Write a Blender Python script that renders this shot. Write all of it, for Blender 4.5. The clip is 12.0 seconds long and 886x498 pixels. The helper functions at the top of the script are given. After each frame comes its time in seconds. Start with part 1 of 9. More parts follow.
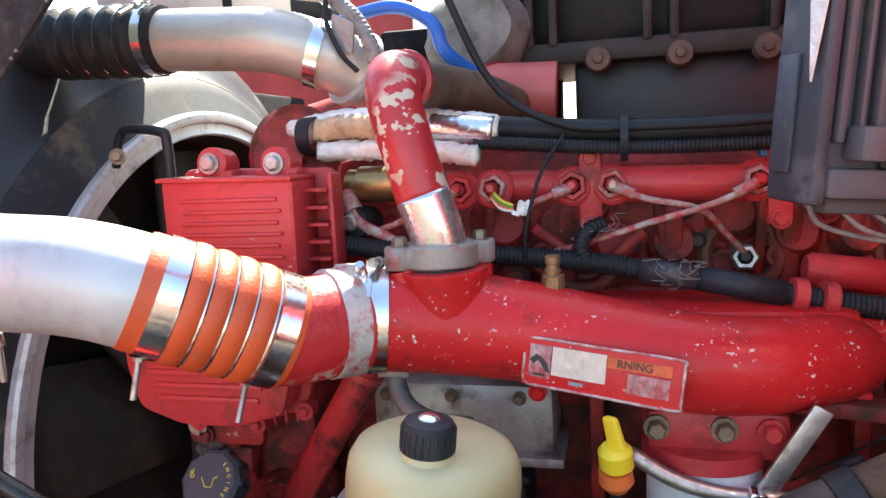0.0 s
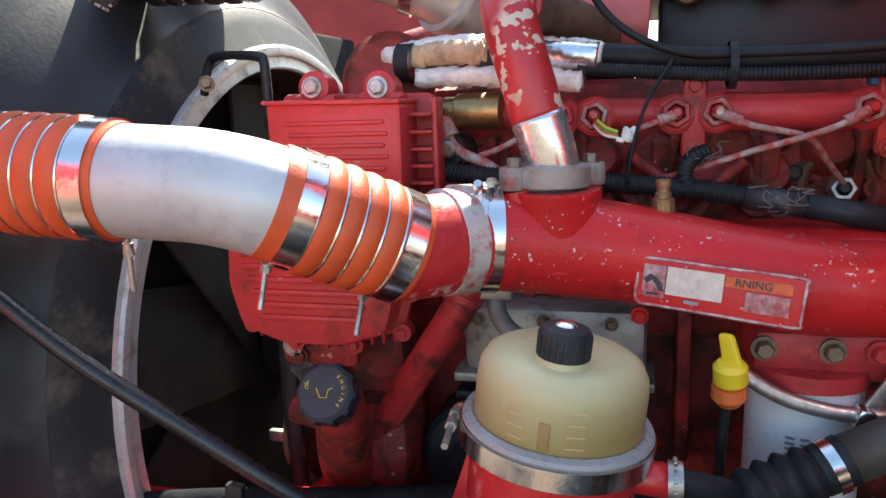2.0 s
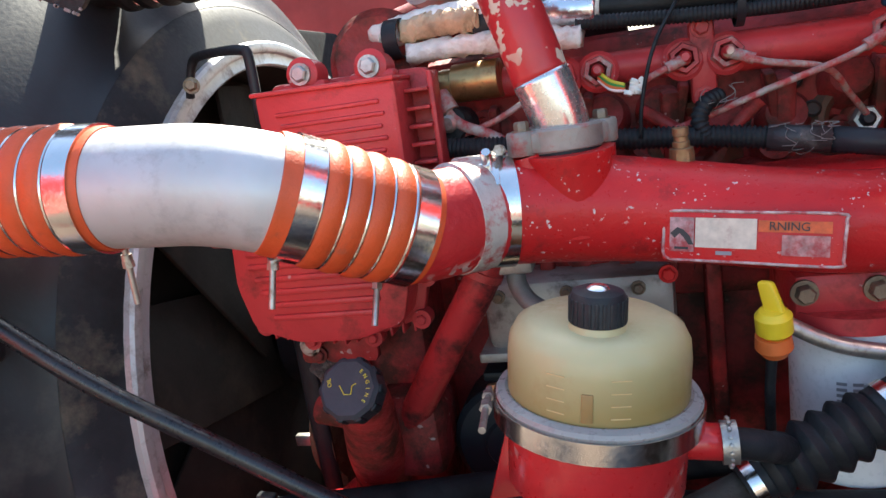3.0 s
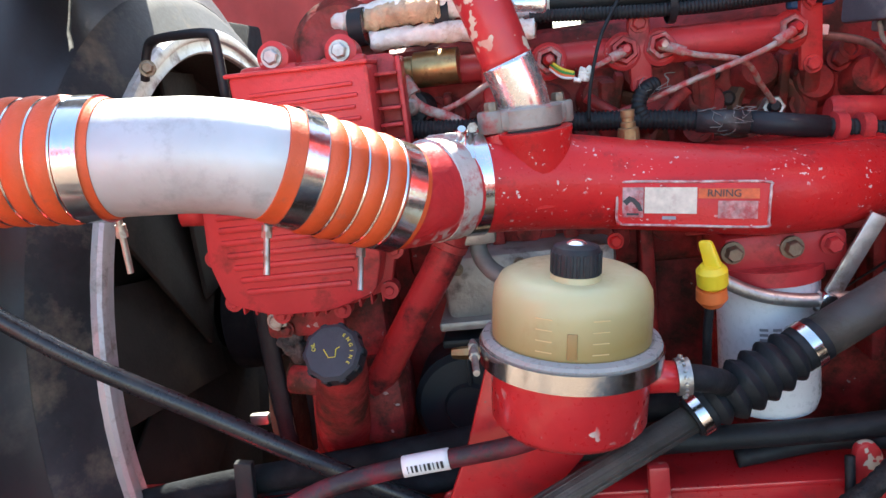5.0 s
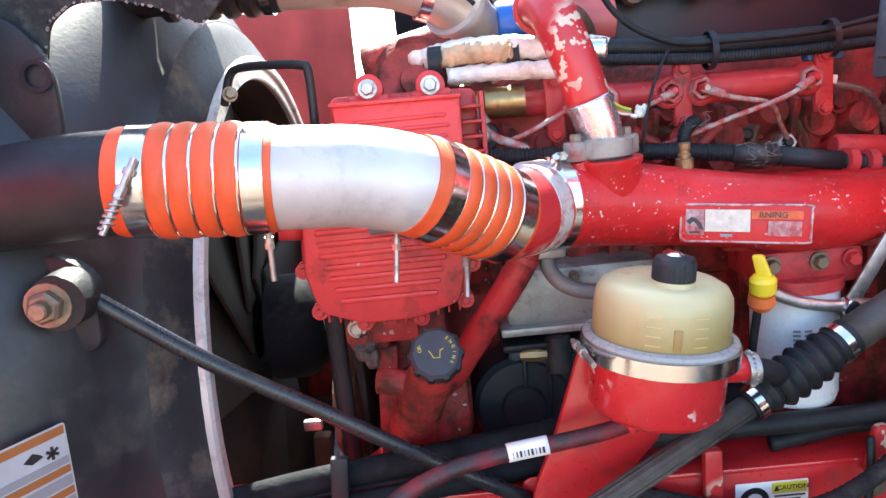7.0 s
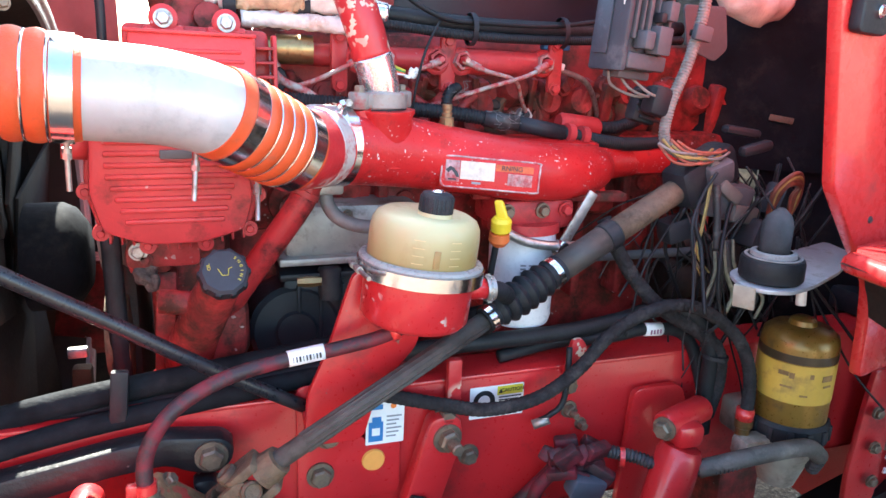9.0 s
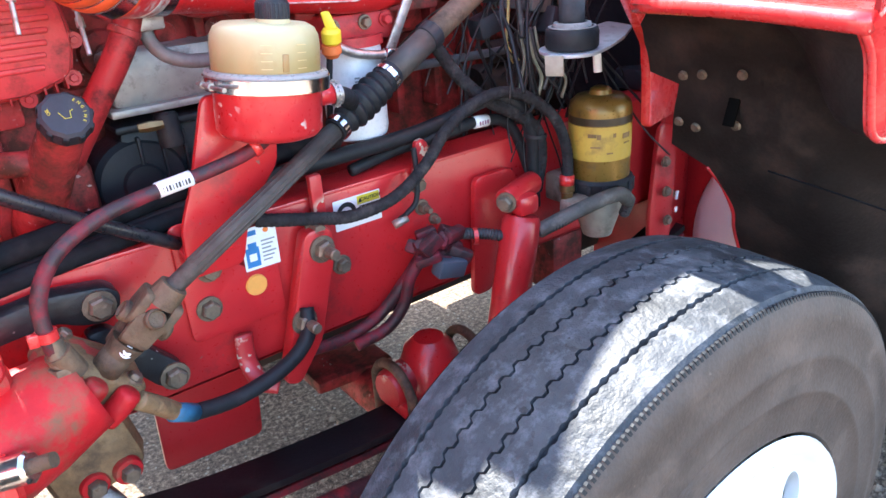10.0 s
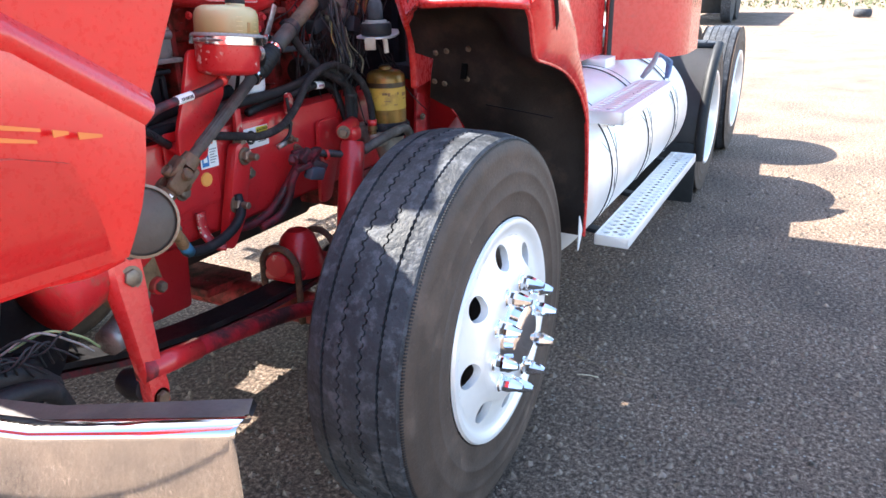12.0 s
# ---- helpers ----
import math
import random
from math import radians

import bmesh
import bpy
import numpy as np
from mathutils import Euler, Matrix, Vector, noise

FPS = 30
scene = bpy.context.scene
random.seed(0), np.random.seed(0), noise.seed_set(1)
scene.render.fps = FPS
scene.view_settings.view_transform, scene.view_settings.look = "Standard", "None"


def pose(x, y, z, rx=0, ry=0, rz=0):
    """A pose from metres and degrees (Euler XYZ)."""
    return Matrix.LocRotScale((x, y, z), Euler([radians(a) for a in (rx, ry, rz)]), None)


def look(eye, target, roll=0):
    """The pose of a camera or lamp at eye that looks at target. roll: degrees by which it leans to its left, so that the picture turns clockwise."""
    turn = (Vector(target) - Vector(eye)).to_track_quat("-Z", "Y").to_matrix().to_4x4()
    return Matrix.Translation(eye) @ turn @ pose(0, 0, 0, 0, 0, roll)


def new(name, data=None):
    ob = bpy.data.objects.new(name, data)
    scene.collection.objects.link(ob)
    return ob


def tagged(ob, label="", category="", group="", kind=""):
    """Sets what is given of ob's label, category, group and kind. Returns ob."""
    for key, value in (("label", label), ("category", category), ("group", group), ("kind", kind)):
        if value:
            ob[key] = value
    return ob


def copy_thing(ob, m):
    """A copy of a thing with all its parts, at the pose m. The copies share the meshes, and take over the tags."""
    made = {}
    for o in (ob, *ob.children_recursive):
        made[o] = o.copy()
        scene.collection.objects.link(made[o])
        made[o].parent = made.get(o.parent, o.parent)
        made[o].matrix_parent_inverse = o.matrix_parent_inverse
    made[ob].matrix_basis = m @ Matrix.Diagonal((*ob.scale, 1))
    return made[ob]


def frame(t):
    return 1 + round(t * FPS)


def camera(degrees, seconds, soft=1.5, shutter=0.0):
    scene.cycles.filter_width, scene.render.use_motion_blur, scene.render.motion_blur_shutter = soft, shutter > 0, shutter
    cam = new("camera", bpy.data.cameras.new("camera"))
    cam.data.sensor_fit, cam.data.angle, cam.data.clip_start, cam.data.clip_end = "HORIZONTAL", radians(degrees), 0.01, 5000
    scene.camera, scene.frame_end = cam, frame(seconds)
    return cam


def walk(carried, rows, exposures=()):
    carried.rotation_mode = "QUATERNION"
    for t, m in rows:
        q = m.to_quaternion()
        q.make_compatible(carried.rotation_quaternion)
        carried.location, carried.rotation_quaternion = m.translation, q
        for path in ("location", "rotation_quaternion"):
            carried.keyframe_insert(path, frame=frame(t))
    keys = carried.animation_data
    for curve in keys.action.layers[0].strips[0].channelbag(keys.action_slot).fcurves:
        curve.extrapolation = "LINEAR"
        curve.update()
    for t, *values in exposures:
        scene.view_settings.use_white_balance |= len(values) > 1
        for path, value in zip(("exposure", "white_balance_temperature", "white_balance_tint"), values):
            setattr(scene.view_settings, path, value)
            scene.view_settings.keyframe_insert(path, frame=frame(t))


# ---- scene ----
# ---- camera ----
cam = camera(63.8, 12.0, soft=1.5)
PATH = [
    (0, (0.072, 0.125, 1.555), (-0.405, 2.045, 1.263), -2.9),
    (0.5, (0.03, 0.138, 1.554), (-0.6, 2.016, 1.283), -1.2),
    (1, (-0.009, 0.09, 1.553), (-0.679, 1.955, 1.284), -3.9),
    (1.5, (-0.018, 0.084, 1.542), (-0.603, 1.967, 1.211), -2.6),
    (2, (-0.021, 0.083, 1.525), (-0.529, 1.974, 1.119), -2.1),
    (2.5, (-0.035, 0.103, 1.505), (-0.561, 1.987, 1.091), -7.7),
    (3, (-0.038, 0.111, 1.506), (-0.562, 1.993, 1.078), -8.4),
    (4.8, (-0.104, 0.063, 1.498), (-0.382, 1.993, 1.05), -7.1),
    (5, (-0.107, 0.034, 1.497), (-0.346, 1.966, 1.038), -7.4),
    (5.5, (-0.154, -0.036, 1.495), (-0.209, 1.901, 0.999), -8.2),
    (6, (-0.16, -0.002, 1.5), (-0.229, 1.935, 1.006), -8.8),
    (6.5, (-0.226, -0.024, 1.519), (-0.317, 1.926, 1.087), -7.8),
    (6.7, (-0.257, -0.047, 1.529), (-0.341, 1.908, 1.115), -7.1),
    (8.5, (-0.327, -0.121, 1.517), (0.167, 1.757, 1.039), 1.9),
    (9, (-0.345, -0.189, 1.515), (0.3, 1.628, 0.983), 2.0),
    (9.5, (-0.387, -0.234, 1.476), (0.454, 1.463, 0.833), -0.4),
    (10, (-0.461, -0.258, 1.425), (0.597, 1.218, 0.587), -4.2),
    (10.5, (-0.635, -0.271, 1.419), (0.748, 0.866, 0.528), -3.8),
    (11, (-0.811, -0.392, 1.458), (0.669, 0.632, 0.586), -2.0),
    (11.5, (-0.963, -0.541, 1.413), (0.561, 0.464, 0.597), 3.9),
    (12, (-1.333, -0.57, 1.378), (0.312, 0.312, 0.658), -1.3),
]
walk(cam, [(t, look(eye, target, roll)) for t, eye, target, roll in PATH], exposures=[(0.0, 2.36, 7000, 3), (0.5, 2.00, 7000, 3), (2.5, 2.00, 6850, 3), (5.0, 2.44, 6700, 3), (6.5, 2.84, 6600, 3), (8.5, 2.84, 6500, 3), (9.0, 3.08, 6450, 3), (10.0, 3.36, 6400, 8), (11.0, 2.95, 6500, 10), (12.0, 2.52, 6500, 10)])

# ---- light ----
SUN_ELEV, SUN_ROT = 50.0, -3.0
world = bpy.data.worlds.new("sky")
scene.world = world
world.use_nodes = True
wn = world.node_tree.nodes
sky = wn.new("ShaderNodeTexSky")
sky.sky_type, sky.sun_disc = "NISHITA", False
sky.sun_elevation, sky.sun_rotation = radians(SUN_ELEV), radians(SUN_ROT)
wn["Background"].inputs["Strength"].default_value = 0.130
world.node_tree.links.new(sky.outputs[0], wn["Background"].inputs["Color"])
sun_dir = Vector((math.sin(radians(SUN_ROT)) * math.cos(radians(SUN_ELEV)), math.cos(radians(SUN_ROT)) * math.cos(radians(SUN_ELEV)), math.sin(radians(SUN_ELEV))))
sun = new("sun", bpy.data.lights.new("sun", "SUN"))
sun.data.energy, sun.data.angle, sun.data.color = 5.0, radians(0.5), (1.0, 0.95, 0.87)
sun.matrix_world = look(sun_dir * 30, (0, 0, 0))


# ---- materials ----
def rgba(c):
    return (*c, 1.0)


def surf(name, col, rough=0.5, metal=0.0, var=0.2, scale=14.0, bump=0.15, bscale=160.0, dirt=None, chip=None, coat=0.0, aniso=0.0, trans=0.0, island=0.0, spec=0.5):
    """A surface with two scales of variation; dirt and chip are (colour, share, scale)."""
    m = bpy.data.materials.new(name)
    m.use_nodes = True
    t, n = m.node_tree, m.node_tree.nodes
    ln = t.links.new
    b = n["Principled BSDF"]
    tc = n.new("ShaderNodeTexCoord")

    def noise_node(sc, detail=4.0, rgh=0.6):
        q = n.new("ShaderNodeTexNoise")
        q.inputs["Scale"].default_value, q.inputs["Detail"].default_value, q.inputs["Roughness"].default_value = sc, detail, rgh
        ln(tc.outputs["Object"], q.inputs["Vector"])
        return q

    def mixed(fac, a, c):
        q = n.new("ShaderNodeMix")
        q.data_type = "RGBA"
        ln(fac, q.inputs[0])
        for sock, v in ((q.inputs[6], a), (q.inputs[7], c)):
            if isinstance(v, tuple):
                sock.default_value = rgba(v)
            else:
                ln(v, sock)
        return q.outputs[2]

    def step(src, lo, hi, a=0.0, c=1.0):
        q = n.new("ShaderNodeMapRange")
        q.inputs[1].default_value, q.inputs[2].default_value, q.inputs[3].default_value, q.inputs[4].default_value = lo, hi, a, c
        ln(src, q.inputs[0])
        return q.outputs[0]

    big = noise_node(scale)
    lo = tuple(max(0, v * (1 - var)) for v in col)
    hi = tuple(min(1, v * (1 + var)) for v in col)
    color = mixed(step(big.outputs[0], 0.3, 0.7), lo, hi)
    fine = noise_node(bscale, 3.0)
    r = step(fine.outputs[0], 0.3, 0.7, max(0.02, rough - 0.07), min(1, rough + 0.07))
    metal_sock = None
    if dirt:
        dcol, share, dscale = dirt
        dn = noise_node(dscale, 6.0, 0.7)
        f = step(dn.outputs[0], 0.62 - 0.4 * share, 0.8 - 0.4 * share, 0.0, 0.9)
        color = mixed(f, color, dcol)
        q = n.new("ShaderNodeMath")
        q.operation = "MULTIPLY_ADD"
        q.inputs[1].default_value = 0.3
        ln(f, q.inputs[0]), ln(r, q.inputs[2])
        r = q.outputs[0]
    if chip:
        ccol, share, cscale = chip
        cn = noise_node(cscale, 2.5, 0.55)
        f = step(cn.outputs[0], 0.80 - 0.4 * share, 0.815 - 0.4 * share)
        # chips gather in patches
        q = n.new("ShaderNodeMath")
        q.operation = "MULTIPLY"
        ln(f, q.inputs[0]), ln(step(noise_node(cscale * 0.16, 3.0).outputs[0], 0.50, 0.60), q.inputs[1])
        f = q.outputs[0]
        color = mixed(f, color, ccol)
    if island:
        oi = n.new("ShaderNodeObjectInfo")
        hsv = n.new("ShaderNodeHueSaturation")
        ln(step(oi.outputs["Random"], 0, 1, 1 - island, 1 + island), hsv.inputs["Value"])
        ln(color, hsv.inputs["Color"])
        color = hsv.outputs[0]
    ln(color, b.inputs["Base Color"])
    ln(r, b.inputs["Roughness"])
    b.inputs["Metallic"].default_value = metal
    b.inputs["Specular IOR Level"].default_value = spec
    if coat:
        b.inputs["Coat Weight"].default_value, b.inputs["Coat Roughness"].default_value = coat, 0.06
    if trans:
        b.inputs["Subsurface Weight"].default_value = trans
        b.inputs["Subsurface Radius"].default_value = (0.03, 0.02, 0.01)
        b.inputs["Subsurface Scale"].default_value = 1.0
    if bump:
        bp = n.new("ShaderNodeBump")
        bp.inputs["Strength"].default_value, bp.inputs["Distance"].default_value = bump, 0.002
        ln(fine.outputs[0], bp.inputs["Height"])
        if scale and bump > 0.25:
            bp2 = n.new("ShaderNodeBump")
            bp2.inputs["Strength"].default_value, bp2.inputs["Distance"].default_value = bump * 0.6, 0.006
            ln(noise_node(scale * 2.5).outputs[0], bp2.inputs["Height"])
            ln(bp2.outputs[0], bp.inputs["Normal"])
        ln(bp.outputs[0], b.inputs["Normal"])
    return m


RUST = (0.12, 0.055, 0.03)
RED_ENGINE = surf("red_engine_paint", (0.47, 0.042, 0.047), 0.36, var=0.2, scale=9, bump=0.25, dirt=((0.07, 0.022, 0.016), 0.2, 18), chip=((0.5, 0.42, 0.4), 0.26, 90), spec=0.3)
RED_MANIFOLD = surf("red_manifold_paint", (0.52, 0.019, 0.022), 0.33, var=0.14, scale=7, bump=0.3, bscale=220, dirt=((0.14, 0.02, 0.02), 0.12, 22), chip=((0.6, 0.5, 0.48), 0.40, 190), spec=0.3)
RED_DIRTY = surf("red_greasy_casting", (0.32, 0.034, 0.034), 0.45, var=0.5, scale=14, bump=0.6, bscale=110, dirt=((0.045, 0.027, 0.017), 0.46, 17), chip=((0.45, 0.36, 0.33), 0.28, 90), spec=0.3)
RED_WORN = surf("red_worn_tube_paint", (0.43, 0.026, 0.031), 0.36, var=0.2, scale=10, bump=0.2, chip=((0.56, 0.49, 0.38), 0.62, 52))
RED_FRAME = surf("red_frame_paint", (0.49, 0.019, 0.024), 0.33, var=0.15, scale=5, bump=0.12, dirt=((0.14, 0.02, 0.02), 0.1, 9), chip=((0.25, 0.1, 0.08), 0.2, 80), coat=0.3)
RED_BODY = surf("red_body_paint", (0.60, 0.034, 0.033), 0.28, var=0.08, scale=3, bump=0.03, bscale=60, coat=0.6, dirt=((0.30, 0.03, 0.03), 0.05, 12))
BLACK_PLASTIC = surf("black_plastic", (0.017, 0.020, 0.025), 0.5, spec=0.3, var=0.3, scale=12, bump=0.2, dirt=((0.07, 0.06, 0.055), 0.16, 9))
BLACK_DUSTY = surf("dusty_black_sheet", (0.016, 0.019, 0.024), 0.46, spec=0.3, var=0.4, scale=6, bump=0.2, dirt=((0.05, 0.045, 0.04), 0.2, 7))
GREY_PLASTIC = surf("dusty_grey_plastic", (0.082, 0.086, 0.098), 0.55, var=0.2, scale=9, bump=0.2, dirt=((0.16, 0.14, 0.13), 0.2, 14))
RUBBER = surf("black_rubber", (0.013, 0.015, 0.018), 0.55, spec=0.3, var=0.3, scale=25, bump=0.3, dirt=((0.036, 0.036, 0.038), 0.14, 18))
RUBBER_RED = surf("overspray_rubber", (0.03, 0.014, 0.017), 0.5, var=0.3, scale=25, bump=0.4, dirt=((0.19, 0.010, 0.022), 0.45, 24))
SILICONE = surf("orange_silicone", (0.62, 0.085, 0.022), 0.5, var=0.14, scale=22, bump=0.25, bscale=400, dirt=((0.33, 0.09, 0.05), 0.1, 40))
ALU = surf("dull_aluminium", (0.51, 0.51, 0.52), 0.46, metal=0.32, var=0.16, scale=7, bump=0.10, bscale=150, dirt=((0.34, 0.34, 0.35), 0.20, 16))
RING_ALU = surf("scuffed_ring_aluminium", (0.46, 0.47, 0.50), 0.42, metal=0.45, var=0.2, scale=10, bump=0.2, dirt=((0.22, 0.20, 0.18), 0.26, 20))
SHROUD_DUST = surf("dust_coated_shroud", (0.022, 0.023, 0.028), 0.6, var=0.6, scale=7, bump=0.15, spec=0.25, dirt=((0.135, 0.115, 0.088), 0.24, 8))
# near-black mat; also used on added sheets that darken open gaps
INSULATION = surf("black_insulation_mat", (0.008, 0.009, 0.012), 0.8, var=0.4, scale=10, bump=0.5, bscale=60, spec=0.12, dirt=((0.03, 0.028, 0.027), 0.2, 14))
OVERSPRAY_LINE = surf("grey_line_with_red_overspray", (0.36, 0.34, 0.31), 0.45, var=0.3, scale=60, bump=0.3, dirt=((0.42, 0.02, 0.025), 0.55, 55))
ALU_BRIGHT = surf("bright_aluminium", (0.80, 0.80, 0.81), 0.22, metal=0.95, var=0.06, scale=8, bump=0.06, bscale=200)
SATIN = surf("satin_bright_aluminium", (0.90, 0.89, 0.88), 0.36, metal=0.35, var=0.05, scale=8, bump=0.02, bscale=200)
DUSTY_BROWN = surf("dusty_brown_shaft", (0.125, 0.080, 0.052), 0.65, var=0.35, scale=18, bump=0.4, dirt=((0.05, 0.035, 0.028), 0.30, 20))
ALU_CAST = surf("cast_aluminium", (0.40, 0.38, 0.36), 0.5, metal=0.6, var=0.25, scale=20, bump=0.4, dirt=((0.12, 0.10, 0.09), 0.25, 22))
STAINLESS = surf("stainless_band", (0.72, 0.71, 0.70), 0.18, metal=1.0, var=0.08, scale=30, bump=0.06, bscale=300)
CHROME = surf("chrome", (0.85, 0.86, 0.88), 0.06, metal=1.0, var=0.03, scale=10, bump=0.0)
STEEL = surf("zinc_steel", (0.42, 0.40, 0.38), 0.4, metal=0.8, var=0.25, scale=60, bump=0.2, dirt=((0.2, 0.13, 0.08), 0.2, 50))
BOLT = surf("weathered_bolt", (0.22, 0.175, 0.13), 0.45, metal=0.6, var=0.3, scale=60, bump=0.3, dirt=(RUST, 0.2, 60))
RUSTY = surf("rusty_casting", (0.115, 0.074, 0.044), 0.65, metal=0.1, var=0.45, scale=30, bump=0.7, dirt=((0.055, 0.036, 0.026), 0.32, 25), chip=((0.4, 0.03, 0.04), 0.24, 30))
BRASS = surf("brass_fitting", (0.36, 0.24, 0.11), 0.35, metal=0.9, var=0.2, scale=60, bump=0.15, dirt=((0.16, 0.10, 0.05), 0.2, 60))
YELLOW = surf("yellow_plastic", (0.80, 0.58, 0.03), 0.42, var=0.08, scale=30, bump=0.1)
ORANGE = surf("orange_plastic", (0.70, 0.16, 0.04), 0.45, var=0.1, scale=30, bump=0.1)
RESERVOIR = surf("yellowed_translucent_plastic", (0.50, 0.45, 0.25), 0.36, var=0.07, scale=9, bump=0.06, trans=0.08, dirt=((0.44, 0.36, 0.19), 0.10, 20))
rt_tree = RESERVOIR.node_tree
rb = rt_tree.nodes["Principled BSDF"]
dome_colour = rb.inputs["Base Color"].links[0].from_socket
tcx = rt_tree.nodes.new("ShaderNodeTexCoord")
sxyz = rt_tree.nodes.new("ShaderNodeSeparateXYZ")
rt_tree.links.new(tcx.outputs["Object"], sxyz.inputs[0])
lvl = rt_tree.nodes.new("ShaderNodeMapRange")
lvl.inputs[1].default_value, lvl.inputs[2].default_value, lvl.inputs[3].default_value, lvl.inputs[4].default_value = 1.268, 1.318, 0.80, 0.0
rt_tree.links.new(sxyz.outputs["Z"], lvl.inputs[0])
fluid = rt_tree.nodes.new("ShaderNodeMix")
fluid.data_type, fluid.blend_type = "RGBA", "MIX"
fluid.inputs[7].default_value = (0.27, 0.18, 0.045, 1)
rt_tree.links.new(lvl.outputs[0], fluid.inputs[0])
rt_tree.links.new(dome_colour, fluid.inputs[6])
rt_tree.links.new(fluid.outputs[2], rb.inputs["Base Color"])
FLUIDMARK = surf("sight_slot", (0.30, 0.19, 0.07), 0.4, var=0.1, bump=0.0)
GOLD = surf("gold_filter_can", (0.20, 0.115, 0.022), 0.32, metal=0.35, var=0.2, scale=12, bump=0.08, dirt=((0.07, 0.05, 0.025), 0.24, 16))
GOLD_LABEL = surf("yellow_filter_label", (0.50, 0.33, 0.055), 0.45, var=0.14, scale=16, bump=0.05, dirt=((0.26, 0.17, 0.05), 0.2, 22))
WHITE_CAN = surf("white_filter_can", (0.72, 0.73, 0.76), 0.3, var=0.07, scale=10, bump=0.06, dirt=((0.4, 0.38, 0.38), 0.1, 18))
PAPER = surf("white_label", (0.78, 0.78, 0.78), 0.45, var=0.05, scale=40, bump=0.05)
INK = surf("black_ink", (0.02, 0.02, 0.022), 0.5, var=0.1, bump=0.0)
INK_GREY = surf("grey_ink", (0.25, 0.25, 0.27), 0.5, var=0.1, bump=0.0)
INK_BLUE = surf("blue_ink", (0.03, 0.17, 0.42), 0.5, var=0.1, bump=0.0)
INK_YELLOW = surf("yellow_ink", (0.62, 0.55, 0.05), 0.5, var=0.05, bump=0.0)
INK_ORANGE = surf("orange_ink", (0.75, 0.20, 0.04), 0.5, var=0.05, bump=0.0)
AMBER = surf("amber_sticker", (0.80, 0.36, 0.09), 0.35, var=0.06, scale=50, bump=0.05)
BLUE_HOSE = surf("blue_hose", (0.02, 0.13, 0.52), 0.35, var=0.15, scale=20, bump=0.1)
FOIL = surf("wrinkled_foil", (0.80, 0.78, 0.73), 0.5, metal=0.12, var=0.2, scale=40, bump=0.9, bscale=70, dirt=((0.5, 0.3, 0.16), 0.14, 24))
TYRE = surf("tyre_rubber", (0.032, 0.036, 0.043), 0.6, var=0.4, scale=14, bump=0.9, bscale=70, spec=0.3, dirt=((0.11, 0.116, 0.132), 0.30, 30), chip=((0.014, 0.014, 0.016), 0.42, 55))
SIDEWALL = surf("tyre_sidewall", (0.060, 0.041, 0.032), 0.66, var=0.3, scale=8, bump=0.4, dirt=((0.125, 0.088, 0.068), 0.28, 9), chip=((0.17, 0.13, 0.10), 0.22, 45))
LINER = surf("muddy_liner", (0.03, 0.022, 0.019), 0.6, var=0.4, scale=6, bump=0.4, dirt=((0.10, 0.065, 0.05), 0.26, 6))
WIRE = surf("wire_loom", (0.03, 0.03, 0.033), 0.5, var=0.4, scale=40, bump=0.4, dirt=((0.14, 0.13, 0.12), 0.22, 30))
GREYLOOM = surf("grey_loom", (0.24, 0.23, 0.22), 0.6, var=0.25, scale=40, bump=0.4, dirt=((0.1, 0.09, 0.085), 0.22, 30))
RADIATOR = surf("radiator_core", (0.12, 0.10, 0.085), 0.6, metal=0.3, var=0.4, scale=30, bump=0.5, dirt=((0.2, 0.15, 0.11), 0.3, 10))
FOLIAGE = surf("foliage", (0.07, 0.10, 0.03), 0.7, var=0.5, scale=3, bump=0.2)
FENCE_WOOD = surf("weathered_wood", (0.20, 0.17, 0.14), 0.8, var=0.3, scale=3, bump=0.3)


# ---- builders ----
def merge(*bms):
    out = bmesh.new()
    for b in bms:
        me = bpy.data.meshes.new("tmp")
        b.to_mesh(me)
        b.free()
        out.from_mesh(me)
        bpy.data.meshes.remove(me)
    return out


def place(p, axis=(0, 0, 1), spin=0.0):
    """A frame at p whose z runs along axis."""
    return Matrix.Translation(p) @ Vector(axis).to_track_quat("Z", "Y").to_matrix().to_4x4() @ Matrix.Rotation(radians(spin), 4, "Z")


def smooth_path(pts, n=8):
    pts = [Vector(p) for p in pts]
    if len(pts) < 3:
        return pts
    ext = [pts[0] * 2 - pts[1], *pts, pts[-1] * 2 - pts[-2]]
    out = []
    for i in range(1, len(ext) - 2):
        a, b, c, d = ext[i - 1:i + 3]
        for k in range(n):
            t = k / n
            out.append(0.5 * ((2 * b) + (c - a) * t + (2 * a - 5 * b + 4 * c - d) * t * t + (3 * b - a - 3 * c + d) * t ** 3))
    out.append(pts[-1])
    return out


